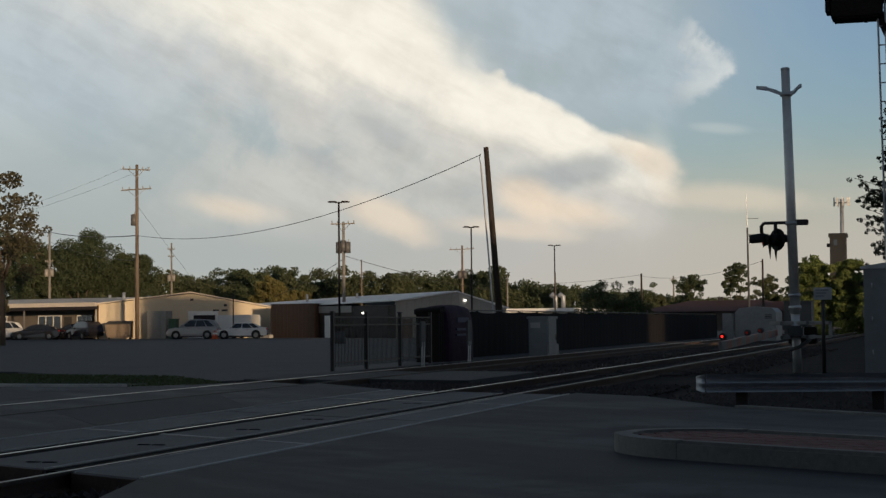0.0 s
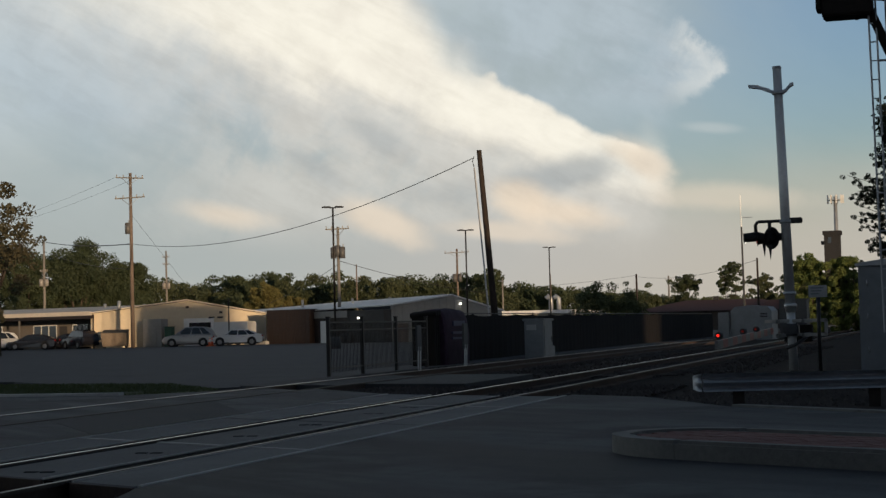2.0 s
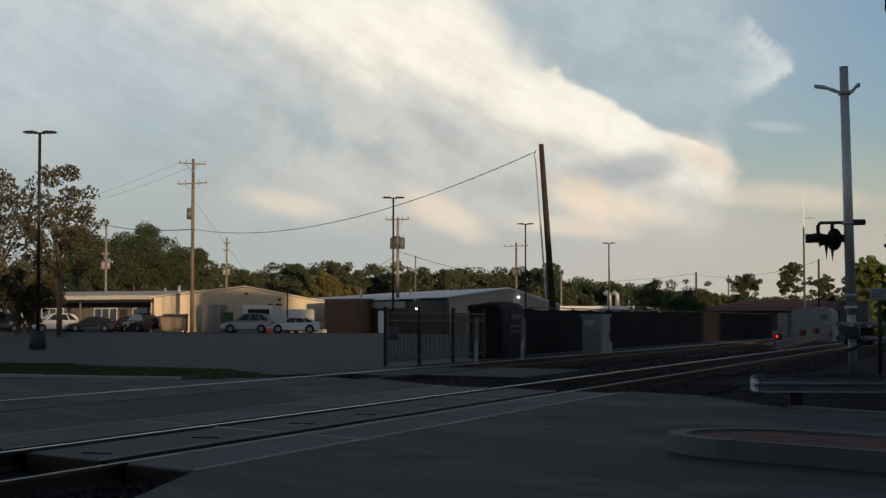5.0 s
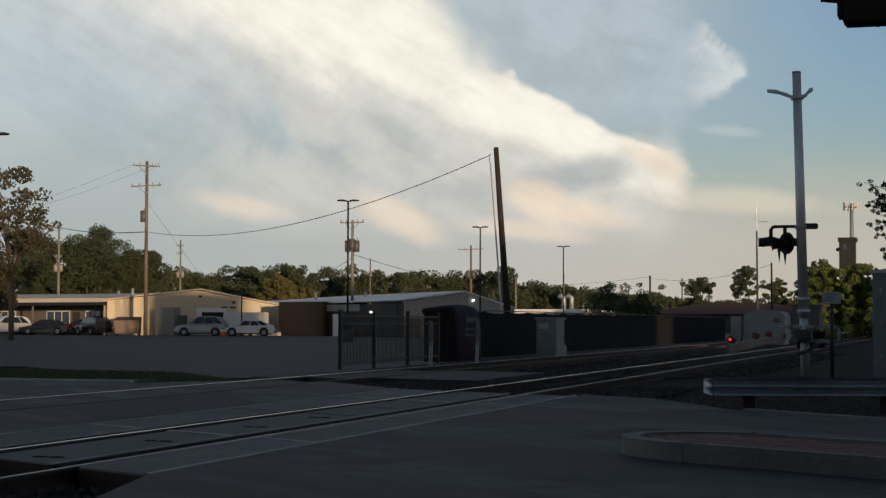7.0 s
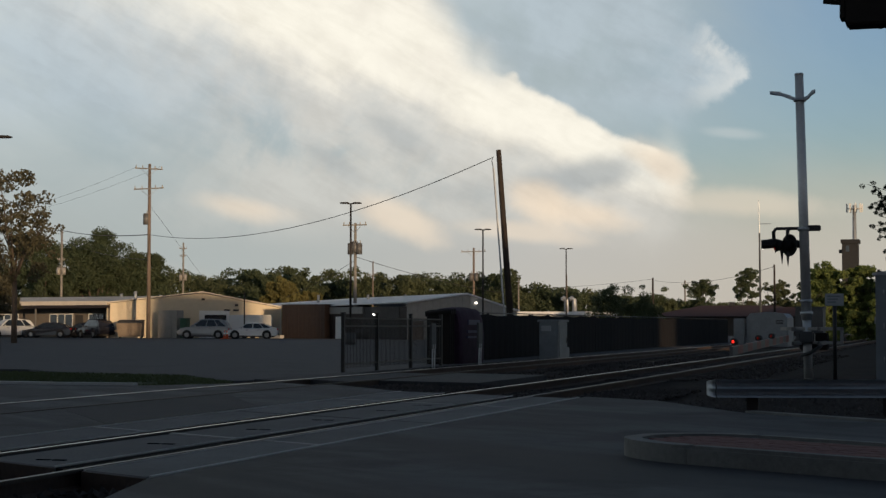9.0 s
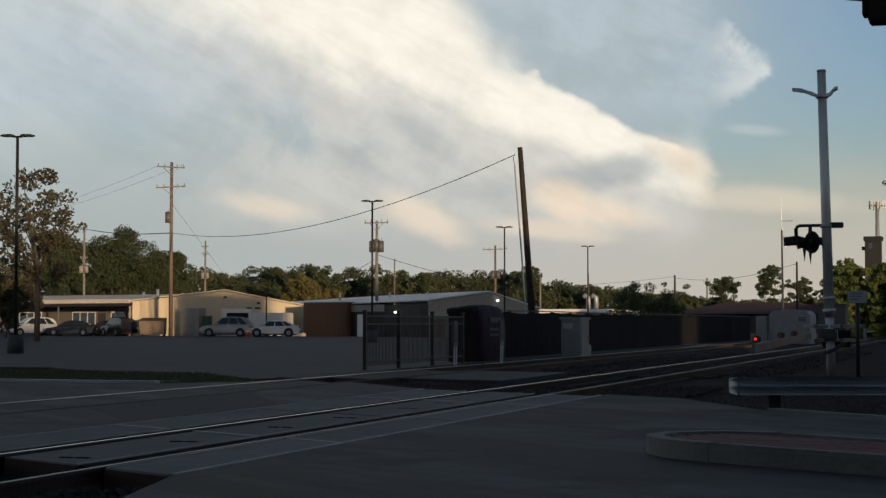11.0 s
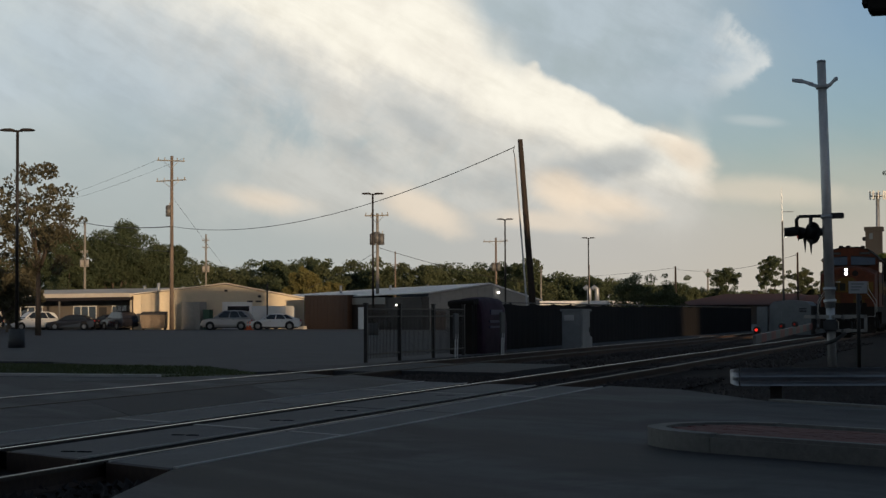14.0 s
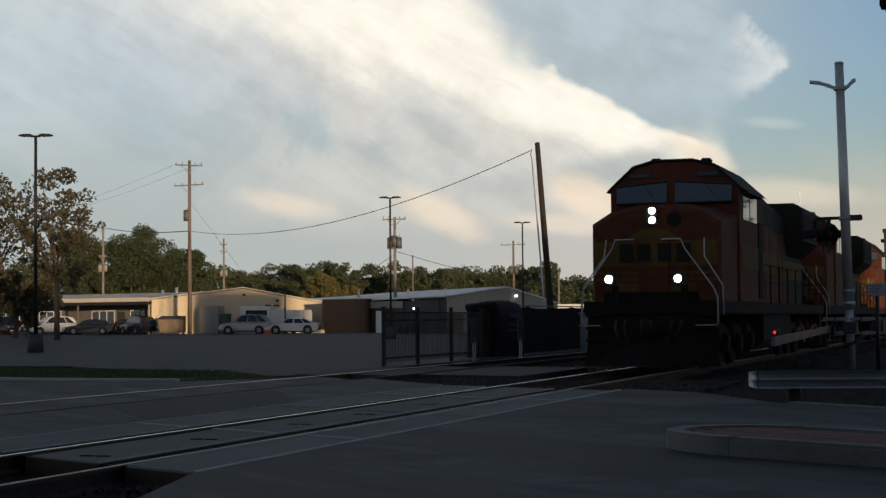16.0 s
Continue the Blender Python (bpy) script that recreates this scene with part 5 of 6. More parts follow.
def build_brown_building():
    t = thing("brown_building", "low brown and grey metal buildings with a pale roof", "building")
    Z = LOT_Z
    w = Wall((-59.5, 143.1), (-54.6, 141.2))
    part("brown_wall", w.block(B(), 0, w.length, -6, 0, Z, 2.95), "brownwall", t)
    ribs(t, w, 0, w.length, Z, lambda s: 2.9, "brownwall", 0.45)
    part("brown_cap", w.block(B(), -0.05, w.length + 0.05, -6, 0.06, 2.95, 3.02), "shade", t)
    w2 = Wall((-54.6, 142.0), (-44.6, 134.2))
    L = w2.length
    part("front_wall", w2.block(B(), 0, L, -8, 0, Z, 2.72), "brownwall", t)
    ribs(t, w2, 0, L * 0.4, Z, lambda s: 2.15, "brownwall", 0.5)
    part("pale_panel", w2.block(B(), 0.0, 5.8, 0.005, 0.05, 2.15, 2.74), "greywall", t, "pale upper siding")
    d = part("door", w2.block(B(), 1.4, 2.7, 0.036, 0.08, Z, 1.9), "whitepaint", t, "white door")
    # flat dark sheet on the wall paints the shaded inside of a bay
    part("open_bay", w2.block(B(), 6.2, 11.6, 0.005, 0.05, Z, 2.72), "shade", t, "dark sheet painted as the shade inside an open bay")
    part("bay_door_trim", w2.block(B(), 5.95, 6.15, 0.005, 0.08, Z, 2.72), "shade", t)
    g = Wall((-44.6, 134.2), (-37.0, 141.5))
    G = g.length
    part("gable_wall", g.sheet(B(), [(0, Z), (G, Z), (G, 2.35), (G * 0.55, 3.75), (0, 2.95)], -0.2, 0.0), "greywall", t)
    ribs(t, g, 0, G, Z, lambda s: 2.95 + (0.8 * s / (G * 0.55) if s < G * 0.55 else 0.8 - 1.4 * (s - G * 0.55) / (G * 0.45)), "greywall", 0.7)
    part("rust_strip", g.block(B(), 0.15, 1.5, 0.04, 0.06, Z, 1.5), "pole", t, "tan lower panel")
    for s, z in ((6.4, 3.0),):
        part("lit_lamp", g.block(B(), s, s + 0.15, 0.04, 0.2, z, z + 0.13), "walllamp", t, "lit wall lamp")
    part("lit_lamp", w2.block(B(), 7.7, 7.86, 0.06, 0.2, 2.0, 2.14), "walllamp", t, "lit wall lamp")
    # long roof that slopes down to the front
    r = B()
    loft(r, [[(-68.0, 152.5, 2.95), (-54.7, 142.2, 2.85), (-44.4, 133.9, 3.02), (-40.4, 138.2, 3.80), (-58.0, 158.0, 3.72)],
             [(-68.0, 152.5, 3.05), (-54.7, 142.2, 2.95), (-44.4, 133.9, 3.12), (-40.4, 138.2, 3.90), (-58.0, 158.0, 3.82)]])
    part("roof", r, "metalroof", t, "pale standing-seam metal roof")
    r = B()
    loft(r, [[(-40.4, 138.2, 3.78), (-36.8, 141.7, 2.35), (-54.0, 161.0, 2.35), (-58.0, 158.0, 3.7)],
             [(-40.4, 138.2, 3.88), (-36.8, 141.7, 2.45), (-54.0, 161.0, 2.45), (-58.0, 158.0, 3.8)]])
    part("roof_back", r, "metalroof", t)
    for x, y in ((-57.5, 147.0), (-52.6, 147.0), (-49.0, 147.0)):
        part("vent", tube(B(), (x, y, 3.2), (x, y, 3.95), 0.12, 0.12, 8), "galv", t)
    k = B()
    w.block(k, -1.6, 1.0, 0.8, 1.3, Z, 0.25)
    part("step", k, "concrete", t)
    for s in (6.7, 7.6):
        part("bin", tube(B(), w2.p(s, 0.9, Z), w2.p(s, 0.9, Z + 0.85), 0.28, 0.3, 10), "shade", t)


build_brown_building()


def build_far_roofs():
    t = thing("white_roof_building", "long low building with white roof and curved ducts", "building")
    a, b = Vector((-48.4, 183.7, 0)), Vector((-40.8, 185.6, 0))
    bm = B()
    box(bm, -48.6, -40.6, 184, 204, -0.2, 2.25)
    part("wall", bm, "greywall", t)
    bm = B()
    box(bm, -48.9, -40.3, 183.6, 204.4, 2.25, 2.68, 0.05)
    part("roof", bm, "whiteroof", t)
    for x, h in ((-42.9, 3.9), (-42.0, 4.1)):
        pts = [(x - 0.55, 186, 4.0), (x - 0.3, 186, 4.25), (x, 186, 4.0), (x, 186, 2.6)]
        part("duct", path_tube(B(), pts, 0.26, 10), "galv", t, "curved shiny metal duct")
    t = thing("red_roof_building", "long low building with a dark red hipped roof", "building")
    bm = B()
    box(bm, -35.5, -16.0, 199, 214, -0.2, 2.3)
    part("wall", bm, "shade", t)
    bm = B()
    loft(bm, [[(-36.5, 197.5, 2.2), (-15.0, 197.5, 2.2), (-15.0, 215.5, 2.2), (-36.5, 215.5, 2.2)],
              [(-30.5, 205, 3.55), (-22, 205, 3.55), (-22, 208, 3.55), (-30.5, 208, 3.55)]])
    part("roof", bm, "redroof", t)
    bm = B()
    loft(bm, [[(-22, 196, 2.2), (-13.0, 196, 2.2), (-13.0, 206, 2.2), (-22, 206, 2.2)],
              [(-20, 200, 3.3), (-14.0, 200, 3.3), (-14.0, 202, 3.3), (-20, 202, 3.3)]])
    part("lower_roof", bm, "redroof", t)
    bm = B()
    box(bm, -27.2, -26.6, 204.5, 205.1, 3.3, 3.95)
    part("chimney", bm, "stucco", t)


build_far_roofs()


def build_tower():
    t = thing("grain_tower", "square concrete tower with flat cap, coloured dark for shade", "tower")
    x, y = -18.95, 299.0
    b = B()
    box(b, x - 1.35, x + 1.35, y - 1.4, y + 1.4, -0.2, 15.2, 0.05)
    part("shaft", b, "stucco", t)
    b = B()
    box(b, x - 1.55, x + 1.6, y - 1.6, y + 1.6, 15.2, 15.9, 0.05)
    part("cap", b, "stucco", t)
    b = B()
    box(b, x - 1.9, x - 1.36, y - 0.8, y + 0.8, 13.6, 14.2, 0.05)
    part("ledge", b, "stucco", t)
    b = B()
    box(b, x - 0.7, x - 0.1, y - 1.43, y - 1.38, 13.8, 14.8)
    part("window", b, "glass", t)
    t = thing("cell_tower", "tall pale monopole with antenna panels", "cell tower")
    x, y = -27.4, 449.0
    part("monopole", tube(B(), (x, y, -0.2), (x, y, 32.2), 0.75, 0.45, 10), "galv", t)
    part("platform", tube(B(), (x, y, 31.2), (x, y, 31.4), 1.9, 1.9, 12), "galv", t)
    for i in range(9):
        a = i * 2 * math.pi / 9
        b = B()
        cx, cy = x + 2.0 * math.cos(a), y + 2.0 * math.sin(a)
        box(b, cx - 0.17, cx + 0.17, cy - 0.12, cy + 0.12, 30.4, 32.6, 0.03)
        part("antenna_panel", b, "whitepaint", t)


build_tower()


# ---- things in the lot ----
def build_dumpster():
    t = thing("dumpster", "tan steel dumpster against the cream wall", "dumpster")
    o = Vector((-72.6, 138.6, LOT_Z))
    b = B()
    secs = [[(o.x - 1.0, o.y - 0.2, o.z + 0.15), (o.x + 1.0, o.y + 0.6, o.z + 0.15), (o.x + 0.6, o.y + 1.8, o.z + 0.15), (o.x - 1.4, o.y + 1.0, o.z + 0.15)],
            [(o.x - 1.1, o.y - 0.4, o.z + 1.35), (o.x + 1.05, o.y + 0.5, o.z + 1.35), (o.x + 0.6, o.y + 1.9, o.z + 1.6), (o.x - 1.5, o.y + 1.1, o.z + 1.6)]]
    part("bin", loft(b, secs), "brownbox", t)
    l = B()
    loft(l, [[(p[0], p[1], p[2] + 0.01) for p in secs[1]], [(p[0], p[1], p[2] + 0.08) for p in secs[1]]])
    part("lid", l, "shade", t)
    for dx, dy in ((-0.9, 0.0), (0.9, 0.7)):
        w = B()
        box(w, o.x + dx - 0.1, o.x + dx + 0.1, o.y + dy - 0.05, o.y + dy + 0.1, o.z, o.z + 0.16)
        part("caster", w, "tyre", t)
    k = B()
    box(k, o.x - 1.35, o.x - 1.02, o.y - 0.2, o.y + 0.4, o.z + 0.6, o.z + 0.75)
    part("lift_pocket", k, "brownbox", t)


build_dumpster()


def build_lot_boxes():
    t = thing("storage_shed", "pale steel storage box beside the cream wall", "storage box")
    b = B()
    box(b, -70.9, -69.0, 141.0, 142.4, LOT_Z, 2.5, 0.03)
    part("body", b, "greywall", t)
    b = B()
    box(b, -70.5, -69.5, 140.96, 140.995, LOT_Z + 0.1, 2.2, 0.01)
    part("door", b, "greywall", t)
    t = thing("green_box", "dark green steel utility box by the wall", "utility box")
    b = B()
    box(b, -68.7, -68.0, 141.0, 141.7, LOT_Z, 1.7, 0.04)
    part("body", b, "greenpaint", t)
    b = B()
    box(b, -68.75, -67.95, 140.95, 141.75, 1.7, 1.78, 0.02)
    part("lid", b, "greenpaint", t)
    t = thing("box_trailer", "white enclosed trailer behind the sedan", "trailer")
    b = B()
    box(b, -64.4, -61.0, 142.2, 144.2, 0.45, 2.08, 0.06)
    part("body", b, "carwhite", t)
    for x in (-62.8, -62.0):
        part("wheel", tube(B(), (x, 142.1, 0.3), (x, 142.35, 0.3), 0.34, n=14), "tyre", t)
    part("hitch", tube(B(), (-61.0, 143.2, 0.5), (-59.9, 143.2, 0.4), 0.05, n=6), "soot", t)
    t = thing("traffic_cone", "orange traffic cone with white band", "traffic cone", "cones")
    part("cone", tube(B(), (-61.85, 135.8, LOT_Z + 0.04), (-61.85, 135.8, 0.72), 0.17, 0.03, 12), "coneorange", t)
    part("band", tube(B(), (-61.85, 135.8, 0.36), (-61.85, 135.8, 0.5), 0.115, 0.085, 12), "whitepaint", t)
    b = B()
    box(b, -62.1, -61.6, 135.55, 136.05, LOT_Z, LOT_Z + 0.05)
    part("foot", b, "coneorange", t)
    copy_thing(t, pose(0.32, -0.25, 0))
    t = thing("parking_stop_pole", "dark slim post near the cream building", "post")
    part("post", tube(B(), (-62.3, 141.0, LOT_Z), (-62.3, 141.0, 4.1), 0.07, n=6), "bronze", t)
    t = thing("orange_barrier", "low orange plastic barrier in the lot", "barrier")
    b = B()
    prism(b, [(139.0, LOT_Z), (139.7, LOT_Z), (139.5, 0.7), (139.2, 0.7)], 2.2, "x", -91.5)
    part("body", b, "coneorange", t)


build_lot_boxes()


def build_car(name, label, paint, profile, cabin, length, width, at):
    """profile: lower body outline (along, height), front at the low end; cabin: glass house outline."""
    t = thing(name, label, "car", "parked cars", at=at)
    hw = width / 2

    def shell(outline, half, grow):
        """Outline swept across the car, drawn in towards the flanks and the top."""
        mid_y = sum(p[0] for p in outline) / len(outline)
        lo = min(p[1] for p in outline)
        hi = max(p[1] for p in outline)
        secs = []
        for f, k in ((-1.0, 0.93), (-0.94, 0.985), (-0.75, 1.0), (0.75, 1.0), (0.94, 0.985), (1.0, 0.93)):
            sec = []
            for y, z in outline:
                tz = (z - lo) / (hi - lo)
                w = half(tz) * f
                drop = (1 - k) * 0.9 * tz ** 3
                sec.append((w, mid_y + (y - mid_y) * (1 - (1 - k) * grow), z - drop))
            secs.append(sec)
        return loft(B(), secs, smooth=False)

    body = part("body", shell(profile, lambda f: hw * (0.97 + 0.03 * math.sin(math.pi * f) - 0.06 * f * f), 0.8), paint, t)
    zlow, ztop = min(p[1] for p in cabin), max(p[1] for p in cabin)
    half_at = lambda z: hw * (0.90 - 0.20 * max(0.0, (z - zlow) / (ztop - zlow)))
    part("cabin", shell(cabin, lambda f: hw * (0.90 - 0.20 * f), 0.4), paint, t)
    front = [p for p in cabin if p[0] < 0.2]
    lowest_front, lowest_back = min(cabin), max(cabin)
    roof = [p for p in cabin if p[1] > ztop - 0.14]
    r0, r1 = min(roof), max(roof)
    for s in (-1, 1):
        for f0, f1 in ((0.07, 0.40), (0.43, 0.72), (0.75, 0.95)):
            def edge(f, k):
                a = lowest_front[0] + (lowest_back[0] - lowest_front[0]) * f
                b = r0[0] + (r1[0] - r0[0]) * f
                z = zlow + (ztop - 0.10 - zlow) * (0.12 + 0.86 * k)
                return (s * (half_at(z) + 0.004), a + (b - a) * (z - zlow) / (ztop - zlow), z)
            q = [edge(f0, 0), edge(f1, 0), edge(f1, 1), edge(f0, 1)]
            bm = loft(B(), [[(x - s * 0.03, y, z) for x, y, z in q], [(x + s * 0.008, y, z) for x, y, z in q]])
            part("side_window", bm, "glass", t)
    for lo, hi, sg, nm in ((lowest_front, r0, -1, "windscreen"), (lowest_back, r1, 1, "rear_window")):
        q = []
        for k, ww in ((0.12, 0.80), (0.90, 0.64)):
            y, z = lo[0] + (hi[0] - lo[0]) * k, lo[1] + (hi[1] - lo[1]) * k
            q.append([(-hw * ww, y, z), (hw * ww, y, z)])
        q = [q[0][0], q[0][1], q[1][1], q[1][0]]
        bm = loft(B(), [[(x, y - sg * 0.03, z - 0.02) for x, y, z in q], [(x, y + sg * 0.014, z + 0.014) for x, y, z in q]])
        part(nm, bm, "glass", t)
    for y in (-length * 0.305, length * 0.285):
        for s in (-1, 1):
            part("arch", tube(B(), (s * (hw - 0.12), y, 0.37), (s * (hw + 0.003), y, 0.37), 0.40, n=20), "tyre", t)
            wheel = part("wheel", tube(B(), (s * (hw - 0.2), y, 0.33), (s * (hw + 0.014), y, 0.33), 0.33, n=20), "tyre", t)
            part("rim", tube(B(), (s * (hw + 0.015), y, 0.33), (s * (hw + 0.026), y, 0.33), 0.21, 0.17, 12), "silver", wheel)
    b = B()
    box(b, -hw * 0.99, hw * 0.99, -length * 0.42, length * 0.42, 0.16, 0.30, 0.02)
    part("sill", b, "shade", t)
    for s in (-1, 1):
        b = B()
        box(b, s * hw * 0.74 - 0.17, s * hw * 0.74 + 0.17, length / 2 - 0.16, length / 2 - 0.02, 0.74, 0.92, 0.03)
        part("tail_light", b, "redlens", t)
        b = B()
        box(b, s * hw * 0.74 - 0.19, s * hw * 0.74 + 0.19, -length / 2 + 0.03, -length / 2 + 0.20, 0.60, 0.74, 0.03)
        part("headlight", b, "chrome", t)
        b = B()
        y = lowest_front[0] + 0.45
        box(b, s * (hw + 0.06) - 0.09, s * (hw + 0.06) + 0.09, y, y + 0.12, zlow + 0.04, zlow + 0.17, 0.02)
        part("mirror", b, paint, t)
        for y in (-0.45, 0.55):
            b = B()
            box(b, s * hw * 0.985 - 0.012, s * hw * 0.985 + 0.02, y, y + 0.16, zlow - 0.12, zlow - 0.09)
            part("door_handle", b, "shade", t)
    for y, nm in ((-length / 2 + 0.02, "grille"), (length / 2 - 0.10, "rear_bumper")):
        b = B()
        box(b, -hw * 0.80, hw * 0.80, y, y + 0.08, 0.30, 0.50, 0.02)
        part(nm, b, "shade", t)
    b = B()
    box(b, -0.25, 0.25, length / 2 - 0.03, length / 2 + 0.005, 0.56, 0.67)
    part("plate_bar", b, "whitepaint", t)
    return t


SEDAN = ([(-2.30, 0.28), (-1.9, 0.2), (1.9, 0.2), (2.30, 0.30), (2.36, 0.62), (2.30, 0.92), (2.12, 0.99), (1.55, 1.0), (0.5, 0.95), (-0.9, 0.90), (-1.5, 0.84), (-2.0, 0.74), (-2.28, 0.60), (-2.34, 0.45)],
         [(-1.25, 0.88), (1.95, 0.97), (1.45, 1.22), (0.95, 1.38), (0.45, 1.44), (0.0, 1.44), (-0.35, 1.38), (-0.75, 1.20)])
SUV = ([(-2.28, 0.32), (-1.9, 0.24), (1.9, 0.24), (2.28, 0.36), (2.34, 0.70), (2.28, 1.04), (1.5, 1.08), (-0.8, 1.05), (-1.6, 1.01), (-2.1, 0.90), (-2.30, 0.72), (-2.34, 0.5)],
       [(-1.20, 1.03), (2.24, 1.06), (2.10, 1.35), (1.85, 1.62), (1.3, 1.72), (0.4, 1.76), (-0.2, 1.72), (-0.5, 1.58)])
build_car("sedan", "white four-door sedan parked in the lot", "carwhite", *SEDAN, 4.7, 1.82, pose(-59.9, 137.2, LOT_Z, 0, 0, -70))
build_car("suv", "silver sport utility vehicle parked at the building", "silver", *SUV, 4.7, 1.9, pose(-65.0, 138.4, LOT_Z, 0, 0, -74))
build_car("suv", "white sport utility vehicle parked at the porch", "carwhite", *SUV, 4.7, 1.9, pose(-85.4, 139.2, LOT_Z, 0, 0, -38))
build_car("sedan", "dark sedan with red tail lights at the porch", "cardark", *SEDAN, 4.7, 1.85, pose(-81.6, 140.0, LOT_Z, 0, 0, -76))
build_car("sedan", "black sedan parked at the porch", "cardark", *SEDAN, 4.7, 1.85, pose(-79.6, 143.2, LOT_Z, 0, 0, -84))
build_car("hatchback", "dark hatchback parked at the porch corner", "cardark", *SUV, 4.4, 1.8, pose(-77.6, 141.6, LOT_Z, 0, 0, -125))
build_car("suv", "dark sport utility vehicle under the trees", "cardark", *SUV, 4.7, 1.9, pose(-90.5, 138.0, LOT_Z, 0, 0, -55))


# ---- trees ----
def leaf_cloud(rng, centres, radii, count, size, verts, faces, flat=0.75):
    """Small leaf quads scattered in uneven clumps."""
    centres, radii = np.array(centres), np.array(radii)
    weight = radii ** 2 / (radii ** 2).sum()
    pick = rng.choice(len(centres), count, p=weight)
    d = rng.normal(size=(count, 3))
    d /= np.linalg.norm(d, axis=1)[:, None]
    r = rng.uniform(0.35, 1.0, count) ** 0.5 * rng.uniform(0.8, 1.12, count)
    pos = centres[pick] + d * (radii[pick] * r)[:, None] * np.array([1, 1, flat])
    a = rng.normal(size=(count, 3))
    a /= np.linalg.norm(a, axis=1)[:, None]
    b = np.cross(a, rng.normal(size=(count, 3)))
    b /= np.linalg.norm(b, axis=1)[:, None]
    s = size * rng.uniform(0.5, 1.25, count)[:, None]
    k = len(verts)
    quad = np.stack([pos - a * s * 0.7, pos + b * s * 0.35, pos + a * s * 0.7, pos - b * s * 0.35], 1).reshape(-1, 3)
    verts.extend(map(tuple, quad))
    faces.extend((k + 4 * i, k + 4 * i + 1, k + 4 * i + 2, k + 4 * i + 3) for i in range(count))


def build_tree(seed, x, y, z0, height, spread, leaf, label, count=3500, size=0.35, bare=0.30, clumps=26, trunk=0.22, open_crown=False):
    rng = np.random.default_rng(seed)
    t = thing("tree", label, "tree", "trees")
    bm = B()
    top = Vector((x, y, z0 + height))
    fork = Vector((x + rng.normal(0, 0.1), y, z0 + height * bare))
    tube(bm, (x, y, z0 - 0.1), fork, trunk * 1.25, trunk * 0.85, 9)
    cs, rs = [], []
    n = 7
    for i in range(n):
        a = i * 2 * math.pi / n + rng.uniform(-0.4, 0.4)
        f = rng.uniform(0.35, 0.95)
        e = fork + Vector((math.cos(a) * spread * f * 0.8, math.sin(a) * spread * f * 0.8, (height * (1 - bare)) * rng.uniform(0.45, 0.92)))
        m = fork.lerp(e, 0.5) + Vector((rng.normal(0, 0.15), rng.normal(0, 0.15), height * 0.04))
        tube(bm, fork, m, trunk * 0.55, trunk * 0.32, 6)
        tube(bm, m, e, trunk * 0.32, trunk * 0.08, 5)
        for _ in range(3):
            q = m.lerp(e, rng.uniform(0, 1))
            w = q + Vector(rng.normal(0, spread * 0.28, 3))
            tube(bm, q, w, trunk * 0.14, trunk * 0.04, 4)
            cs.append(w), rs.append(spread * rng.uniform(0.14, 0.28) * (0.7 if open_crown else 1.0))
        cs.append(e), rs.append(spread * rng.uniform(0.2, 0.36) * (0.65 if open_crown else 1.0))
    part("trunk", bm, "bark", t)
    while len(cs) < clumps:
        a, f, h = rng.uniform(0, 6.28), rng.uniform(0, 1) ** 0.6, rng.uniform(0, 1)
        w = spread * (math.sin(math.pi * min(1, 0.15 + 0.8 * h)) ** 0.6) * f * 0.85
        cs.append(Vector((x + w * math.cos(a), y + w * math.sin(a), z0 + height * (bare + (0.97 - bare) * h))))
        rs.append(spread * rng.uniform(0.16, 0.32) * (0.7 if open_crown else 1.0))
    verts, faces = [], []
    leaf_cloud(rng, [tuple(c) for c in cs], rs, count, size, verts, faces)
    mesh_part("crown", verts, faces, leaf, t)
    return t


# by the parking lot
build_tree(11, -60.3, 99.0, LOT_Z, 11.6, 3.7, "leaf_thin", "half-bare tree with thin browning leaves in the lot", 5200, 0.22, 0.36, 90, 0.17, True)
build_tree(12, -66.5, 101.0, LOT_Z, 11.4, 4.0, "leaf_thin", "half-bare tree with thin browning leaves in the lot", 4000, 0.22, 0.36, 80, 0.17, True)
build_tree(13, -72.9, 113.6, LOT_Z, 5.6, 3.0, "leaf_thin", "low browning tree in front of the porch", 3500, 0.35, 0.12, 34, 0.2)
build_tree(14, -76.5, 121.0, LOT_Z, 5.0, 3.0, "leaf_thin", "low browning tree in front of the porch", 3000, 0.35, 0.12, 34, 0.2)
# big dark trees behind the cream building
build_tree(21, -131.5, 224.5, -0.2, 13.6, 6.5, "leaf_dark", "large dense dark green tree behind the building", 48000, 0.25, 0.06, 80, 0.4)
build_tree(22, -125.0, 228.5, -0.2, 15.6, 7.0, "leaf_dark", "large dense dark green tree behind the building", 56000, 0.25, 0.06, 90, 0.4)
build_tree(23, -119.0, 232.0, -0.2, 12.0, 5.5, "leaf_dark", "large dense dark green tree behind the building", 42000, 0.25, 0.06, 76, 0.4)
build_tree(24, -141.0, 226.0, -0.2, 10.5, 6.5, "leaf_dark", "large dense dark green tree behind the building", 36000, 0.25, 0.06, 70, 0.4)
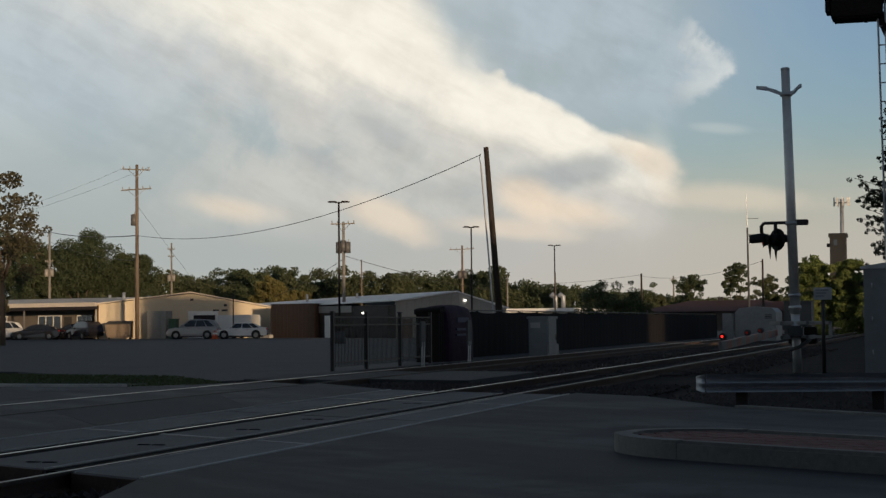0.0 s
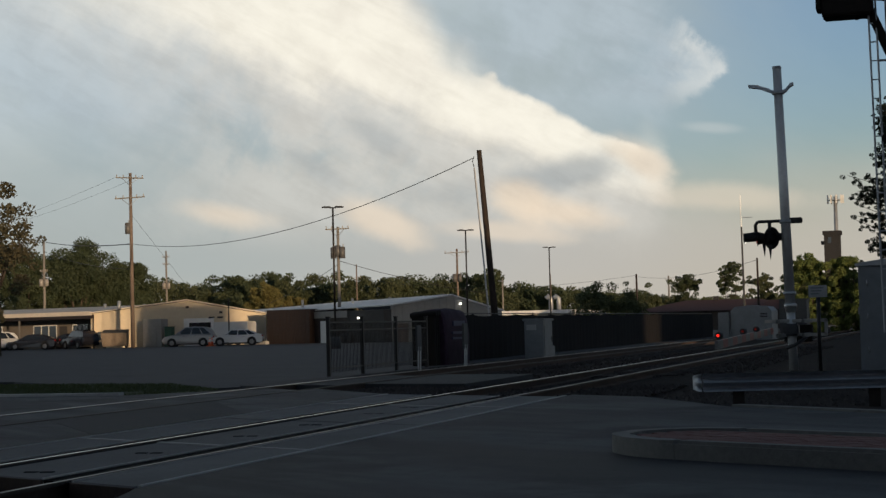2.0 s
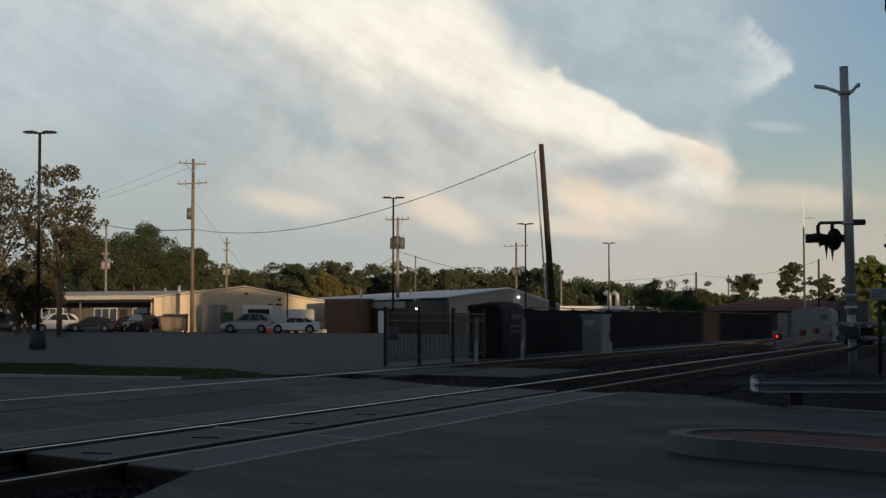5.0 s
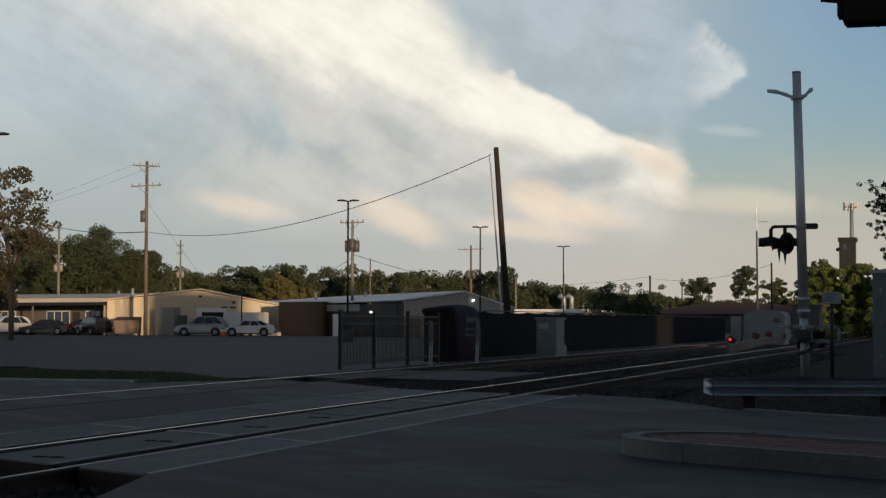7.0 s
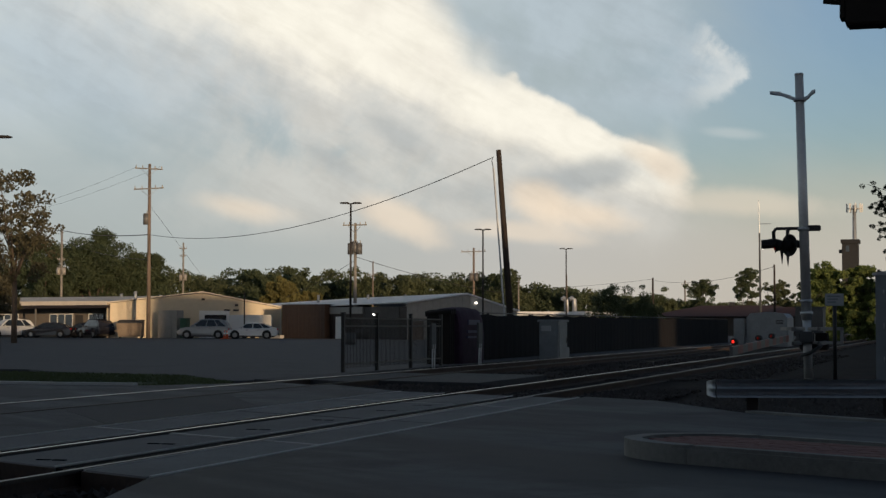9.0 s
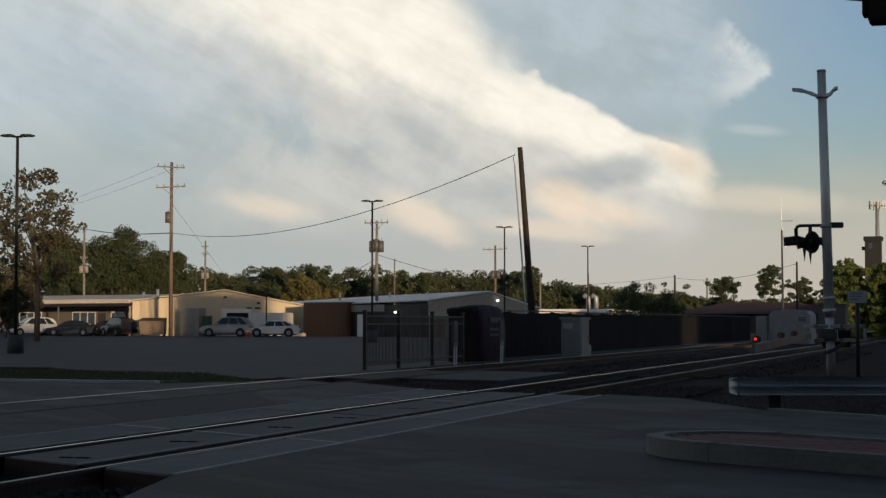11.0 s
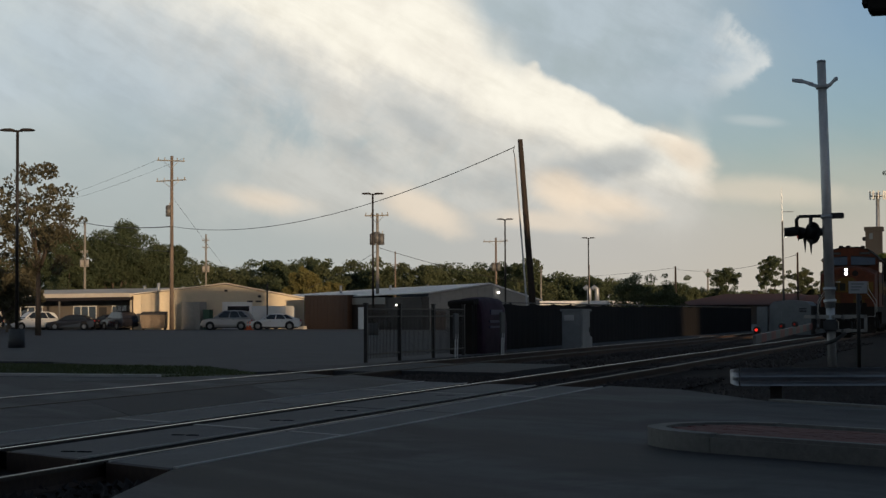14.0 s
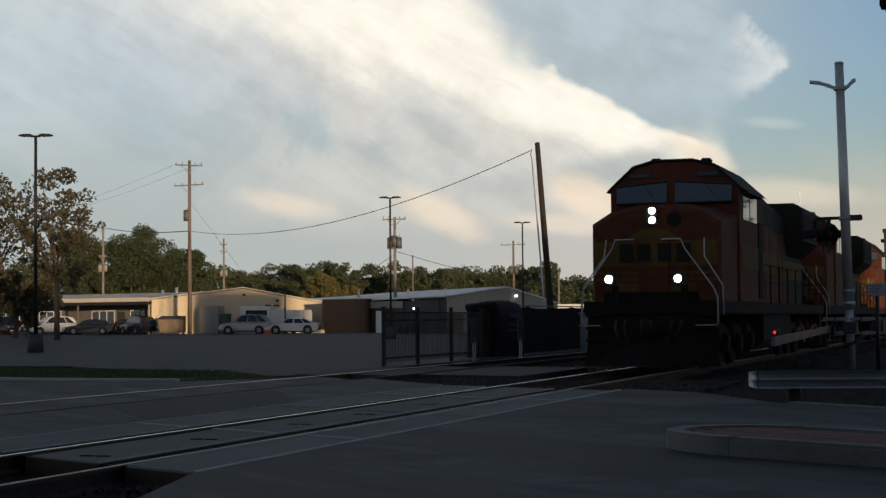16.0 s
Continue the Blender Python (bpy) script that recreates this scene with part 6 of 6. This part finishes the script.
# yellow tree in the far row, lime tree by the tower, shrub behind the fence
build_tree(31, -137.0, 330.0, -0.2, 10.8, 5.0, "leaf_yellow", "yellowing tree in the far row", 14000, 0.4, 0.08, 44, 0.3)
build_tree(32, -132.5, 332.0, -0.2, 8.6, 4.0, "leaf_yellow", "yellowing tree in the far row", 10000, 0.4, 0.08, 40, 0.3)
build_tree(33, -11.6, 150.5, -0.2, 7.0, 2.6, "leaf_lime", "yellow-green tree beyond the signal mast", 22000, 0.18, 0.0, 170, 0.14, True)
build_tree(34, -8.6, 149.5, -0.2, 6.6, 2.2, "leaf_lime", "yellow-green tree beyond the signal mast", 22000, 0.18, 0.0, 170, 0.14, True)
build_tree(37, -5.9, 147.0, -0.2, 5.9, 2.2, "leaf_lime", "yellow-green tree beyond the signal mast", 20000, 0.18, 0.0, 170, 0.14, True)
build_tree(38, -16.5, 205.0, -0.2, 7.9, 2.6, "leaf_mid", "olive tree beyond the signal mast", 8000, 0.3, 0.05, 44, 0.18)
build_tree(39, -12.5, 206.0, -0.2, 7.6, 2.8, "leaf_mid", "olive tree beyond the signal mast", 8000, 0.3, 0.05, 44, 0.18)
build_tree(35, -21.9, 107.9, LOT_Z, 3.9, 1.6, "leaf_mid", "scrubby bush behind the black fence", 8000, 0.11, 0.02, 60, 0.05)
build_tree(36, -20.0, 108.5, LOT_Z, 3.3, 1.5, "leaf_mid", "scrubby bush behind the black fence", 8000, 0.11, 0.02, 60, 0.05)
build_tree(41, -44.0, 262.0, -0.2, 5.2, 2.6, "leaf_mid", "small open tree behind the red roof", 9000, 0.26, 0.10, 80, 0.12, True)
build_tree(42, -39.7, 267.0, -0.2, 8.9, 3.0, "leaf_dark", "small open tree behind the red roof", 9000, 0.24, 0.22, 90, 0.14, True)
build_tree(43, -32.2, 263.0, -0.2, 10.4, 2.6, "leaf_dark", "slim open tree behind the signal house", 9500, 0.24, 0.12, 100, 0.14, True)
build_tree(46, -27.4, 264.0, -0.2, 8.4, 2.8, "leaf_mid", "slim open tree behind the signal house", 9500, 0.24, 0.12, 100, 0.14, True)
build_tree(44, -23.0, 262.0, -0.2, 8.8, 3.0, "leaf_mid", "slim open tree behind the signal house", 9500, 0.24, 0.12, 100, 0.14, True)
build_tree(45, -46.5, 290.0, -0.2, 5.4, 4.2, "leaf_dark", "low dark tree behind the red roof", 9000, 0.28, 0.1, 36, 0.2)


def build_conifer():
    t = thing("conifer", "dark ragged conifer behind the silver cabinet", "tree", "trees")
    rng = np.random.default_rng(51)
    x, y = -1.5, 60.5
    b = B()
    tube(b, (x, y, -0.2), (x, y, 8.5), 0.16, 0.03, 8)
    verts, faces = [], []
    for z in np.arange(2.0, 8.2, 0.15):
        n = 5
        reach = 1.5 * min(1.0, (8.8 - z) / 3.2) * rng.uniform(0.45, 1.2)
        for i in range(n):
            a = rng.uniform(0, 6.28)
            e = Vector((x + math.cos(a) * reach, y + math.sin(a) * reach, z + rng.uniform(0.2, 0.75)))
            s = Vector((x, y, z))
            tube(b, s, e, 0.03, 0.008, 4)
            pts = [s.lerp(e, f) + Vector(rng.normal(0, 0.09, 3)) for f in np.linspace(0.25, 1.05, 9)]
            leaf_cloud(rng, [tuple(p) for p in pts], [0.05 + 0.06 * rng.uniform() for _ in pts], 400, 0.055, verts, faces, 0.8)
    part("trunk", b, "bark", t)
    mesh_part("crown", verts, faces, "needle", t)


build_conifer()


def build_far_woods():
    """The woods that close the view, in one row of many crowns."""
    rng = np.random.default_rng(61)
    for mat, seed, label in (("leaf_dark", 1, "far row of dark green trees"), ("leaf_mid", 2, "far row of olive green trees")):
        verts, faces = [], []
        for i in range(46):
            az = radians(-30 + 33 * (i + rng.uniform(-0.5, 0.5)) / 46 + (0.3 if seed == 2 else 0))
            far = rng.uniform(385, 430)
            x, y = far * math.sin(az) , far * math.cos(az)
            k = (math.degrees(az) + 30) / 33
            h = (16.2 - 4.0 * k) * rng.uniform(0.80, 1.04)
            if math.degrees(az) > -15:
                h *= 0.74
            if math.degrees(az) > -12:
                h *= 0.82
            if math.degrees(az) > -9.5:
                h *= 0.8
            if math.degrees(az) > -5.0:
                h *= 0.8
            w = rng.uniform(5.0, 8.0)
            cs, rs = [], []
            for _ in range(64):
                a, f, hh = rng.uniform(0, 6.28), rng.uniform(0, 1) ** 0.5, rng.uniform(0.05, 1)
                ww = w * math.sin(math.pi * min(1, 0.2 + 0.72 * hh)) ** 0.5 * f
                cs.append((x + ww * math.cos(a), y + ww * math.sin(a), -0.2 + h * hh * 0.95))
                rs.append(w * rng.uniform(0.13, 0.30))
            leaf_cloud(rng, cs, rs, 5200, 0.5, verts, faces)
        tagged(mesh_part("far_woods", verts, faces, mat), label, "woods", kind="stuff")


build_far_woods()


# ---- unseen shade casters behind the camera ----
def build_shade_fronts():
    """Plain brick-height fronts, added unseen behind the camera; they close the place and shade the crossing."""
    t = thing("street_fronts", "unseen row of plain brick blocks added to cast shade", "building", kind="structure")
    # heights and the low gap are set by where shade and sun should fall
    for x0, x1, y0, h in ((-70, -14, -10, 10.0), (-14, 14, -10, 11.0), (14, 40, -10, 12.5), (40, 59.5, -10, 16.7), (59.5, 67.5, -10, 15.5), (67.5, 76.5, -10, 20.6), (76.5, 84.0, -10, 10.5), (84.0, 110, -10, 20.6), (110, 150, -10, 17.5), (150, 300, -10, 25.0)):
        b = B()
        box(b, x0, x1, y0 - 3, y0, -0.2, h)
        part("front", b, "redbrick", t)


build_shade_fronts()


# ---- the train ----
def build_locomotive(at, lamp_mat):
    """Six-axle road engine; front at y = 0, standing on rails at z = 0."""
    t = thing("locomotive", "orange diesel locomotive with yellow band and dark green roof", "locomotive", "train engines", at=at)
    # underframe, pilot, coupler
    b = B()
    box(b, -1.5, 1.5, 0.35, 21.9, 1.22, 1.52, 0.03)
    deck = part("underframe", b, "soot", t)
    b = B()
    loft(b, [[(-1.42, 0.30, 0.12), (1.42, 0.30, 0.12), (1.42, 0.42, 1.3), (-1.42, 0.42, 1.3)],
             [(-1.35, 0.75, 0.12), (1.35, 0.75, 0.12), (1.35, 0.75, 1.3), (-1.35, 0.75, 1.3)]])
    part("pilot", b, "soot", t)
    b = B()
    loft(b, [[(-1.5, 0.38, 0.10), (0, -0.12, 0.10), (1.5, 0.38, 0.10), (1.45, 0.5, 0.10), (0, 0.1, 0.10), (-1.45, 0.5, 0.10)],
             [(-1.4, 0.42, 0.75), (0, 0.18, 0.75), (1.4, 0.42, 0.75), (1.4, 0.5, 0.75), (0, 0.3, 0.75), (-1.4, 0.5, 0.75)]])
    part("plow", b, "soot", t)
    b = B()
    box(b, -0.16, 0.16, -0.45, 0.4, 0.78, 1.05, 0.04)
    tube(b, (0.05, -0.45, 0.72), (0.05, -0.45, 1.1), 0.12, n=10)
    part("coupler", b, "soot", t)
    for x in (-0.75, -0.55, 0.5, 0.68):
        part("air_hose", path_tube(B(), [(x, 0.3, 1.1), (x, 0.1, 0.95), (x * 0.8, 0.05, 0.6)], 0.03, 6), "black", t)
    for s in (-1, 1):
        for k in range(4):
            st = B()
            box(st, s * 1.22 - 0.22, s * 1.22 + 0.22, 0.30 - 0.02 * k, 0.62, 0.35 + 0.28 * k, 0.40 + 0.28 * k)
            part("step", st, "soot", t)
        st = B()
        box(st, s * 1.3 - 0.3, s * 1.3 + 0.18, 0.26, 0.30, 0.98, 1.0)
        part("step_edge", st, "whiterail", t, "white step edge")
    # front platform bulkhead
    b = B()
    box(b, -1.05, 1.05, 0.4, 0.5, 1.5, 1.72, 0.02)
    part("bulkhead", b, "soot", t)
    # nose with cut corners
    def nose_sec(y, w, side, mid):
        return [(-w, y, 1.52), (w, y, 1.52), (w, y, side), (w - 0.42, y, side + (mid - side) * 0.62), (0.35, y, mid), (-0.35, y, mid), (-w + 0.42, y, side + (mid - side) * 0.62), (-w, y, side)]
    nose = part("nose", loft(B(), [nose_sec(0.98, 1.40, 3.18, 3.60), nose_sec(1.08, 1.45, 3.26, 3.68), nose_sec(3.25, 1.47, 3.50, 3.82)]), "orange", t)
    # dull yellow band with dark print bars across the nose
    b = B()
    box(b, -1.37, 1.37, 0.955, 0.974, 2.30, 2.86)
    band = part("nose_band", b, "yellow", nose, "dirty yellow band darkened for shade")
    for x0, x1 in ((-0.80, -0.52), (-0.40, -0.10), (0.06, 0.34), (0.48, 0.78)):
        b = B()
        box(b, x0, x1, 0.900, 0.956, 2.40, 2.80)
        part("print_bar", b, "locogreen", band, "dark lettering bar")
    for z, x1, hh in ((1.98, 1.37, 0.05), (2.12, 1.37, 0.06), (1.72, 0.9, 0.20)):
        b = B()
        box(b, -x1, x1, 0.957, 0.974, z, z + hh)
        part("stripe", b, "yellow", nose, "thin yellow stripe")
    b = B()
    box(b, -0.38, 0.30, 0.925, 0.972, 1.56, 3.0, 0.01)
    door = part("nose_door", b, "orange", nose, "nose door")
    b = B()
    box(b, -0.36, 0.28, 0.912, 0.923, 2.30, 2.86)
    part("door_band", b, "yellow", door)
    tri = prism(B(), [(-0.62, 2.92), (-0.05, 2.82), (0.52, 2.92), (0.25, 3.12), (-0.3, 3.12)], 0.018, "y", 0.905)
    part("nose_emblem", tri, "yellow", nose, "worn yellow emblem shape")
    part("blank_light", tube(B(), (0.42, 0.94, 3.34), (0.42, 0.98, 3.34), 0.16, n=16), "soot", nose, "dark round cover")
    hl = B()
    box(hl, -0.22, 0.08, 0.92, 0.985, 3.20, 3.64, 0.03)
    hb = part("headlight_box", hl, "black", nose)
    for z in (3.32, 3.53):
        part("headlight", tube(B(), (-0.06, 0.92, z), (-0.06, 0.90, z), 0.076, 0.07, 14), lamp_mat, hb, "headlight")
    # cab
    def cab_sec(y, lift=0.0):
        return [(-1.52, y, 1.52), (1.52, y, 1.52), (1.52, y, 4.18), (0.95, y, 4.70 + lift), (0.45, y, 4.83 + lift), (-0.45, y, 4.83 + lift), (-0.95, y, 4.70 + lift), (-1.52, y, 4.18)]
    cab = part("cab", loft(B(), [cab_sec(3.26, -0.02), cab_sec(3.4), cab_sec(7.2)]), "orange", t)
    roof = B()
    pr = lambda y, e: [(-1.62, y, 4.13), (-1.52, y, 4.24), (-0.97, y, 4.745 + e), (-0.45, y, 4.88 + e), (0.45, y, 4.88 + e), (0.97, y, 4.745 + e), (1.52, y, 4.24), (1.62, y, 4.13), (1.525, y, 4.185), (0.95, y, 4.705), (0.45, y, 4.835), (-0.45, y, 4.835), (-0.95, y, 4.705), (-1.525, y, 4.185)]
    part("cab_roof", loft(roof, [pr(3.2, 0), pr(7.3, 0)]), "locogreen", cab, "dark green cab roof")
    for x0, x1 in ((-1.36, -0.16), (0.04, 1.36)):
        zt0 = 4.36
        cut = lambda x: zt0 - (0.10 if abs(x) > 1.2 else 0.0)
        w = loft(B(), [[(x0, 3.13, 3.86), (x1, 3.13, 3.86), (x1, 3.25, cut(x1)), (x0, 3.25, cut(x0))], [(x0, 3.25, 3.86), (x1, 3.25, 3.86), (x1, 3.28, cut(x1)), (x0, 3.28, cut(x0))]])
        ws = part("windshield", w, "cab_glass", cab, "dark windshield")
        for (a0, c0), (a1, c1) in (((x0, 3.85), (x1, 3.85)), ((x0, cut(x0)), (x1, cut(x1)))):
            part("gasket", tube(B(), (a0, 3.13 if c0 < 4 else 3.24, c0), (a1, 3.13 if c0 < 4 else 3.24, c1), 0.025, n=5), "black", ws)
        part("wiper", tube(B(), ((x0 + x1) / 2, 3.23, 4.36), ((x0 + x1) / 2 + 0.3, 3.14, 3.95), 0.012, n=4), "black", ws)
    for x in (-0.8, 0.8):
        b = B()
        box(b, x - 0.30, x + 0.30, 3.2, 3.27, 4.44, 4.58, 0.02)
        nb = part("number_board", b, "black", cab, "black number board")
        b = B()
        box(b, x - 0.22, x + 0.22, 3.19, 3.199, 4.47, 4.55)
        part("print_bar", b, "darkgrey", nb)
    for s in (-1, 1):
        for y0, y1 in ((3.75, 4.75), (4.9, 6.0)):
            b = B()
            box(b, s * 1.52 - 0.02, s * 1.52 + 0.02, y0, y1, 3.45, 4.05)
            part("side_window", b, "cab_glass", cab, "dark side window")
        b = B()
        box(b, s * 1.56 - 0.06, s * 1.56 + 0.12, 3.7, 6.1, 4.07, 4.11)
        part("sun_visor", b, "orange", cab)
        b = B()
        box(b, s * 1.525 - 0.01, s * 1.525 + 0.012, 3.4, 7.1, 2.30, 2.86)
        part("cab_band", b, "yellow", cab, "dirty yellow band darkened for shade")
        b = B()
        box(b, s * 1.528 - 0.01, s * 1.528 + 0.02, 6.25, 6.95, 1.6, 3.5, 0.01)
        part("cab_door", b, "soot", cab, "dark cab door")
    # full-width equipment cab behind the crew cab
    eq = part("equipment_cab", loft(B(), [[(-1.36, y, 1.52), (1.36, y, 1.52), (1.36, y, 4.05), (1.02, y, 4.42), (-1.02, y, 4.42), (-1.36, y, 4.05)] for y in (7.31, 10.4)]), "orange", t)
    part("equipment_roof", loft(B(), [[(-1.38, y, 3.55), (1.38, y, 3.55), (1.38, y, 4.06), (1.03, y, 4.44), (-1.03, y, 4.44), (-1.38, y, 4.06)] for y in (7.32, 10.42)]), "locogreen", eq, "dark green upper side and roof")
    for s in (-1, 1):
        for y0 in (7.5, 8.45, 9.4):
            b = B()
            box(b, s * 1.37 - 0.01, s * 1.37 + 0.02, y0, y0 + 0.85, 1.62, 3.45, 0.01)
            part("access_door", b, "orange", eq)
        b = B()
        box(b, s * 1.385 - 0.005, s * 1.385 + 0.012, 7.34, 10.38, 2.30, 2.86)
        part("band", b, "yellow", eq, "dirty yellow band darkened for shade")
    # roof gear
    for x, y, z in ((-0.55, 4.0, 4.83), (-0.2, 4.6, 4.86), (0.62, 4.2, 4.82)):
        b = B()
        box(b, x - 0.12, x + 0.12, y - 0.15, y + 0.15, z, z + 0.14, 0.03)
        part("antenna", b, "soot", t)
    for k in range(3):
        part("horn", tube(B(), (-0.15 + 0.15 * k, 7.9, 4.66), (-0.15 + 0.15 * k, 7.5 - 0.1 * k, 4.66), 0.03, 0.09, 8), "soot", t)
    # hood
    def hood_sec(y, w, top):
        return [(-w, y, 1.52), (w, y, 1.52), (w, y, top - 0.35), (w - 0.3, y, top), (-w + 0.3, y, top), (-w, y, top - 0.35)]
    hood = part("hood", loft(B(), [hood_sec(7.22, 0.95, 4.45), hood_sec(16.0, 0.95, 4.45)]), "orange", t)
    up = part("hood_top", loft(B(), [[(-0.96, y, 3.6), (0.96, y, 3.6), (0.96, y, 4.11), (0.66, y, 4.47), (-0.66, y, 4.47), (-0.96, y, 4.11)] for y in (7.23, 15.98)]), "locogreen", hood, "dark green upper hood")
    for s in (-1, 1):
        b = B()
        box(b, s * 0.955 - 0.008, s * 0.955 + 0.012, 7.3, 15.9, 2.30, 2.86)
        part("hood_band", b, "yellow", hood, "yellow band")
        for y in np.arange(7.6, 15.4, 0.95):
            b = B()
            box(b, s * 0.96 - 0.004, s * 0.96 + 0.03, float(y), float(y) + 0.85, 1.6, 3.4, 0.01)
            dr = part("hood_door", b, "orange" , hood)
            b = B()
            box(b, s * 0.985 - 0.012, s * 0.985 + 0.012, float(y) + 0.001, float(y) + 0.849, 2.30, 2.86)
            part("door_band", b, "yellow", dr)
            b = B()
            box(b, s * 0.995 - 0.01, s * 0.995 + 0.02, float(y) + 0.70, float(y) + 0.74, 2.4, 2.6)
            part("latch", b, "soot", dr)
        for k in range(9):
            b = B()
            box(b, s * 0.97 - 0.01, s * 0.97 + 0.025, 8.0, 10.6, 3.45 + 0.05 * k, 3.475 + 0.05 * k)
            part("louvre", b, "soot", hood)
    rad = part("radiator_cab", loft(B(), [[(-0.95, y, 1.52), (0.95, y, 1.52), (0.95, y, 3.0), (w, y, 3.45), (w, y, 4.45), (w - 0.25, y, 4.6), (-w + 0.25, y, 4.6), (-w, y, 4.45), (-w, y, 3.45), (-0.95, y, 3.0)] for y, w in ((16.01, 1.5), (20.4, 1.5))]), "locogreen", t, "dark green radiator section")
    for s in (-1, 1):
        b = B()
        box(b, s * 1.505 - 0.01, s * 1.505 + 0.015, 16.3, 20.1, 3.55, 4.25)
        part("radiator_grille", b, "soot", rad)
        b = B()
        box(b, s * 0.955 - 0.004, s * 0.955 + 0.012, 16.1, 20.3, 2.30, 2.86)
        part("band", b, "yellow", rad)
    b = B()
    box(b, -0.35, 0.35, 11.0, 12.1, 4.45, 4.68, 0.05)
    part("exhaust_stack", b, "soot", t)
    b = B()
    box(b, -0.6, 0.6, 8.3, 10.2, 4.45, 4.56, 0.05)
    part("brake_grid", b, "soot", t)
    # fuel tank, trucks, wheels
    tank = prism(B(), [(-1.35, 0.55), (-1.1, 0.3), (1.1, 0.3), (1.35, 0.55), (1.35, 1.22), (-1.35, 1.22)], 5.6, "y", 8.3)
    part("fuel_tank", tank, "soot", t)
    for c in (4.6, 17.6):
        for s in (-1, 1):
            fr = B()
            box(fr, s * 1.12 - 0.08, s * 1.12 + 0.08, c - 2.5, c + 2.5, 0.55, 0.98, 0.04)
            side = part("truck_frame", fr, "soot", t)
            for k in (-1.9, 0.0, 1.9):
                b = B()
                box(b, s * 1.22 - 0.08, s * 1.22 + 0.12, c + k - 0.24, c + k + 0.24, 0.34, 0.78, 0.04)
                part("axle_box", b, "soot", side)
            for k in (-0.95, 0.95):
                part("spring", tube(B(), (s * 1.2, c + k, 0.6), (s * 1.2, c + k, 1.1), 0.13, n=8), "soot", side)
        for k in (-1.9, 0.0, 1.9):
            for s in (-1, 1):
                wh = tube(B(), (s * 0.70, c + k, 0.533), (s * 0.83, c + k, 0.533), 0.53, 0.53, 22)
                tube(wh, (s * 0.66, c + k, 0.533), (s * 0.70, c + k, 0.533), 0.56, 0.56, 22)
                part("wheel", wh, "soot", t)
            part("axle", tube(B(), (-0.7, c + k, 0.533), (0.7, c + k, 0.533), 0.1, n=8), "soot", t)
    # ditch lights
    for s in (-1, 1):
        b = B()
        box(b, s * 0.76 - 0.24, s * 0.76 + 0.04, 0.06, 0.3, 1.86, 2.14, 0.03)
        bx = part("ditch_light_box", b, "black", t)
        part("ditch_light", tube(B(), (s * 0.76 - 0.1, 0.06, 2.0), (s * 0.76 - 0.1, 0.04, 2.0), 0.082, 0.075, 14), lamp_mat, bx, "ditch light")
        b = B()
        box(b, s * 0.76 - 0.05, s * 0.76 + 0.05, 0.15, 0.42, 1.52, 1.86)
        part("bracket", b, "soot", bx)
    # white end handrails
    for s in (-1, 1):
        pts = [(s * 0.30, 0.12, 2.86), (s * 0.72, 0.12, 2.86), (s * 0.80, 0.12, 2.66), (s * 1.42, 0.12, 1.80), (s * 1.50, 0.15, 1.60), (s * 1.50, 0.2, 1.05), (s * 1.42, 0.25, 0.98)]
        part("handrail", path_tube(B(), pts, 0.016, 6), "whiterail", t, "white end handrail")
        pts = [(s * 1.10, 0.9, 2.9), (s * 1.12, 0.75, 2.5), (s * 1.55, 0.55, 1.85), (s * 1.58, 0.5, 1.2)]
        part("handrail", path_tube(B(), pts, 0.015, 6), "whiterail", t, "white side handrail")
        # side walkway rails
        for z in (2.05, 2.5):
            part("walkway_rail", tube(B(), (s * 1.47, 5.2, z), (s * 1.47, 21.6, z), 0.018, n=5), "soot", t)
        for y in np.arange(5.3, 21.8, 1.8):
            part("stanchion", tube(B(), (s * 1.47, float(y), 1.5), (s * 1.47, float(y), 2.52), 0.02, n=5), "soot", t)
    b = B()
    box(b, -1.42, 1.42, 21.3, 21.75, 0.2, 1.3, 0.03)
    part("rear_pilot", b, "soot", t)
    part("rear_coupler", box(B(), -0.15, 0.15, 21.7, 22.5, 0.78, 1.05, 0.03), "soot", t)
    return t


ENGINE = 22.6
LEAD = [(0.0, 460.0), (6.0, 303.0), (9.0, 224.0), (11.5, 157.5), (12.0, 144.4), (12.5, 131.8), (13.0, 119.5), (13.5, 107.2), (14.0, 93.9), (14.5, 80.7), (15.0, 66.6), (15.5, 51.65), (16.0, 36.2)]
ENGINE_X = -7.46
lead_engine = build_locomotive(pose(ENGINE_X, LEAD[0][1], 0), "headlamp")
second_engine = build_locomotive(pose(ENGINE_X, LEAD[0][1] + ENGINE, 0), "darkgrey")
tagged(second_engine, "trailing orange diesel locomotive with unlit lamps")
tagged(lead_engine, "leading orange diesel locomotive with lit headlights and yellow band")
engines = [lead_engine, second_engine, copy_thing(second_engine, pose(ENGINE_X, LEAD[0][1] + ENGINE * 2, 0))]


def motions():
    for k, e in enumerate(engines):
        walk(e, [(t, pose(ENGINE_X, y + ENGINE * k, 0)) for t, y in LEAD])


motions()
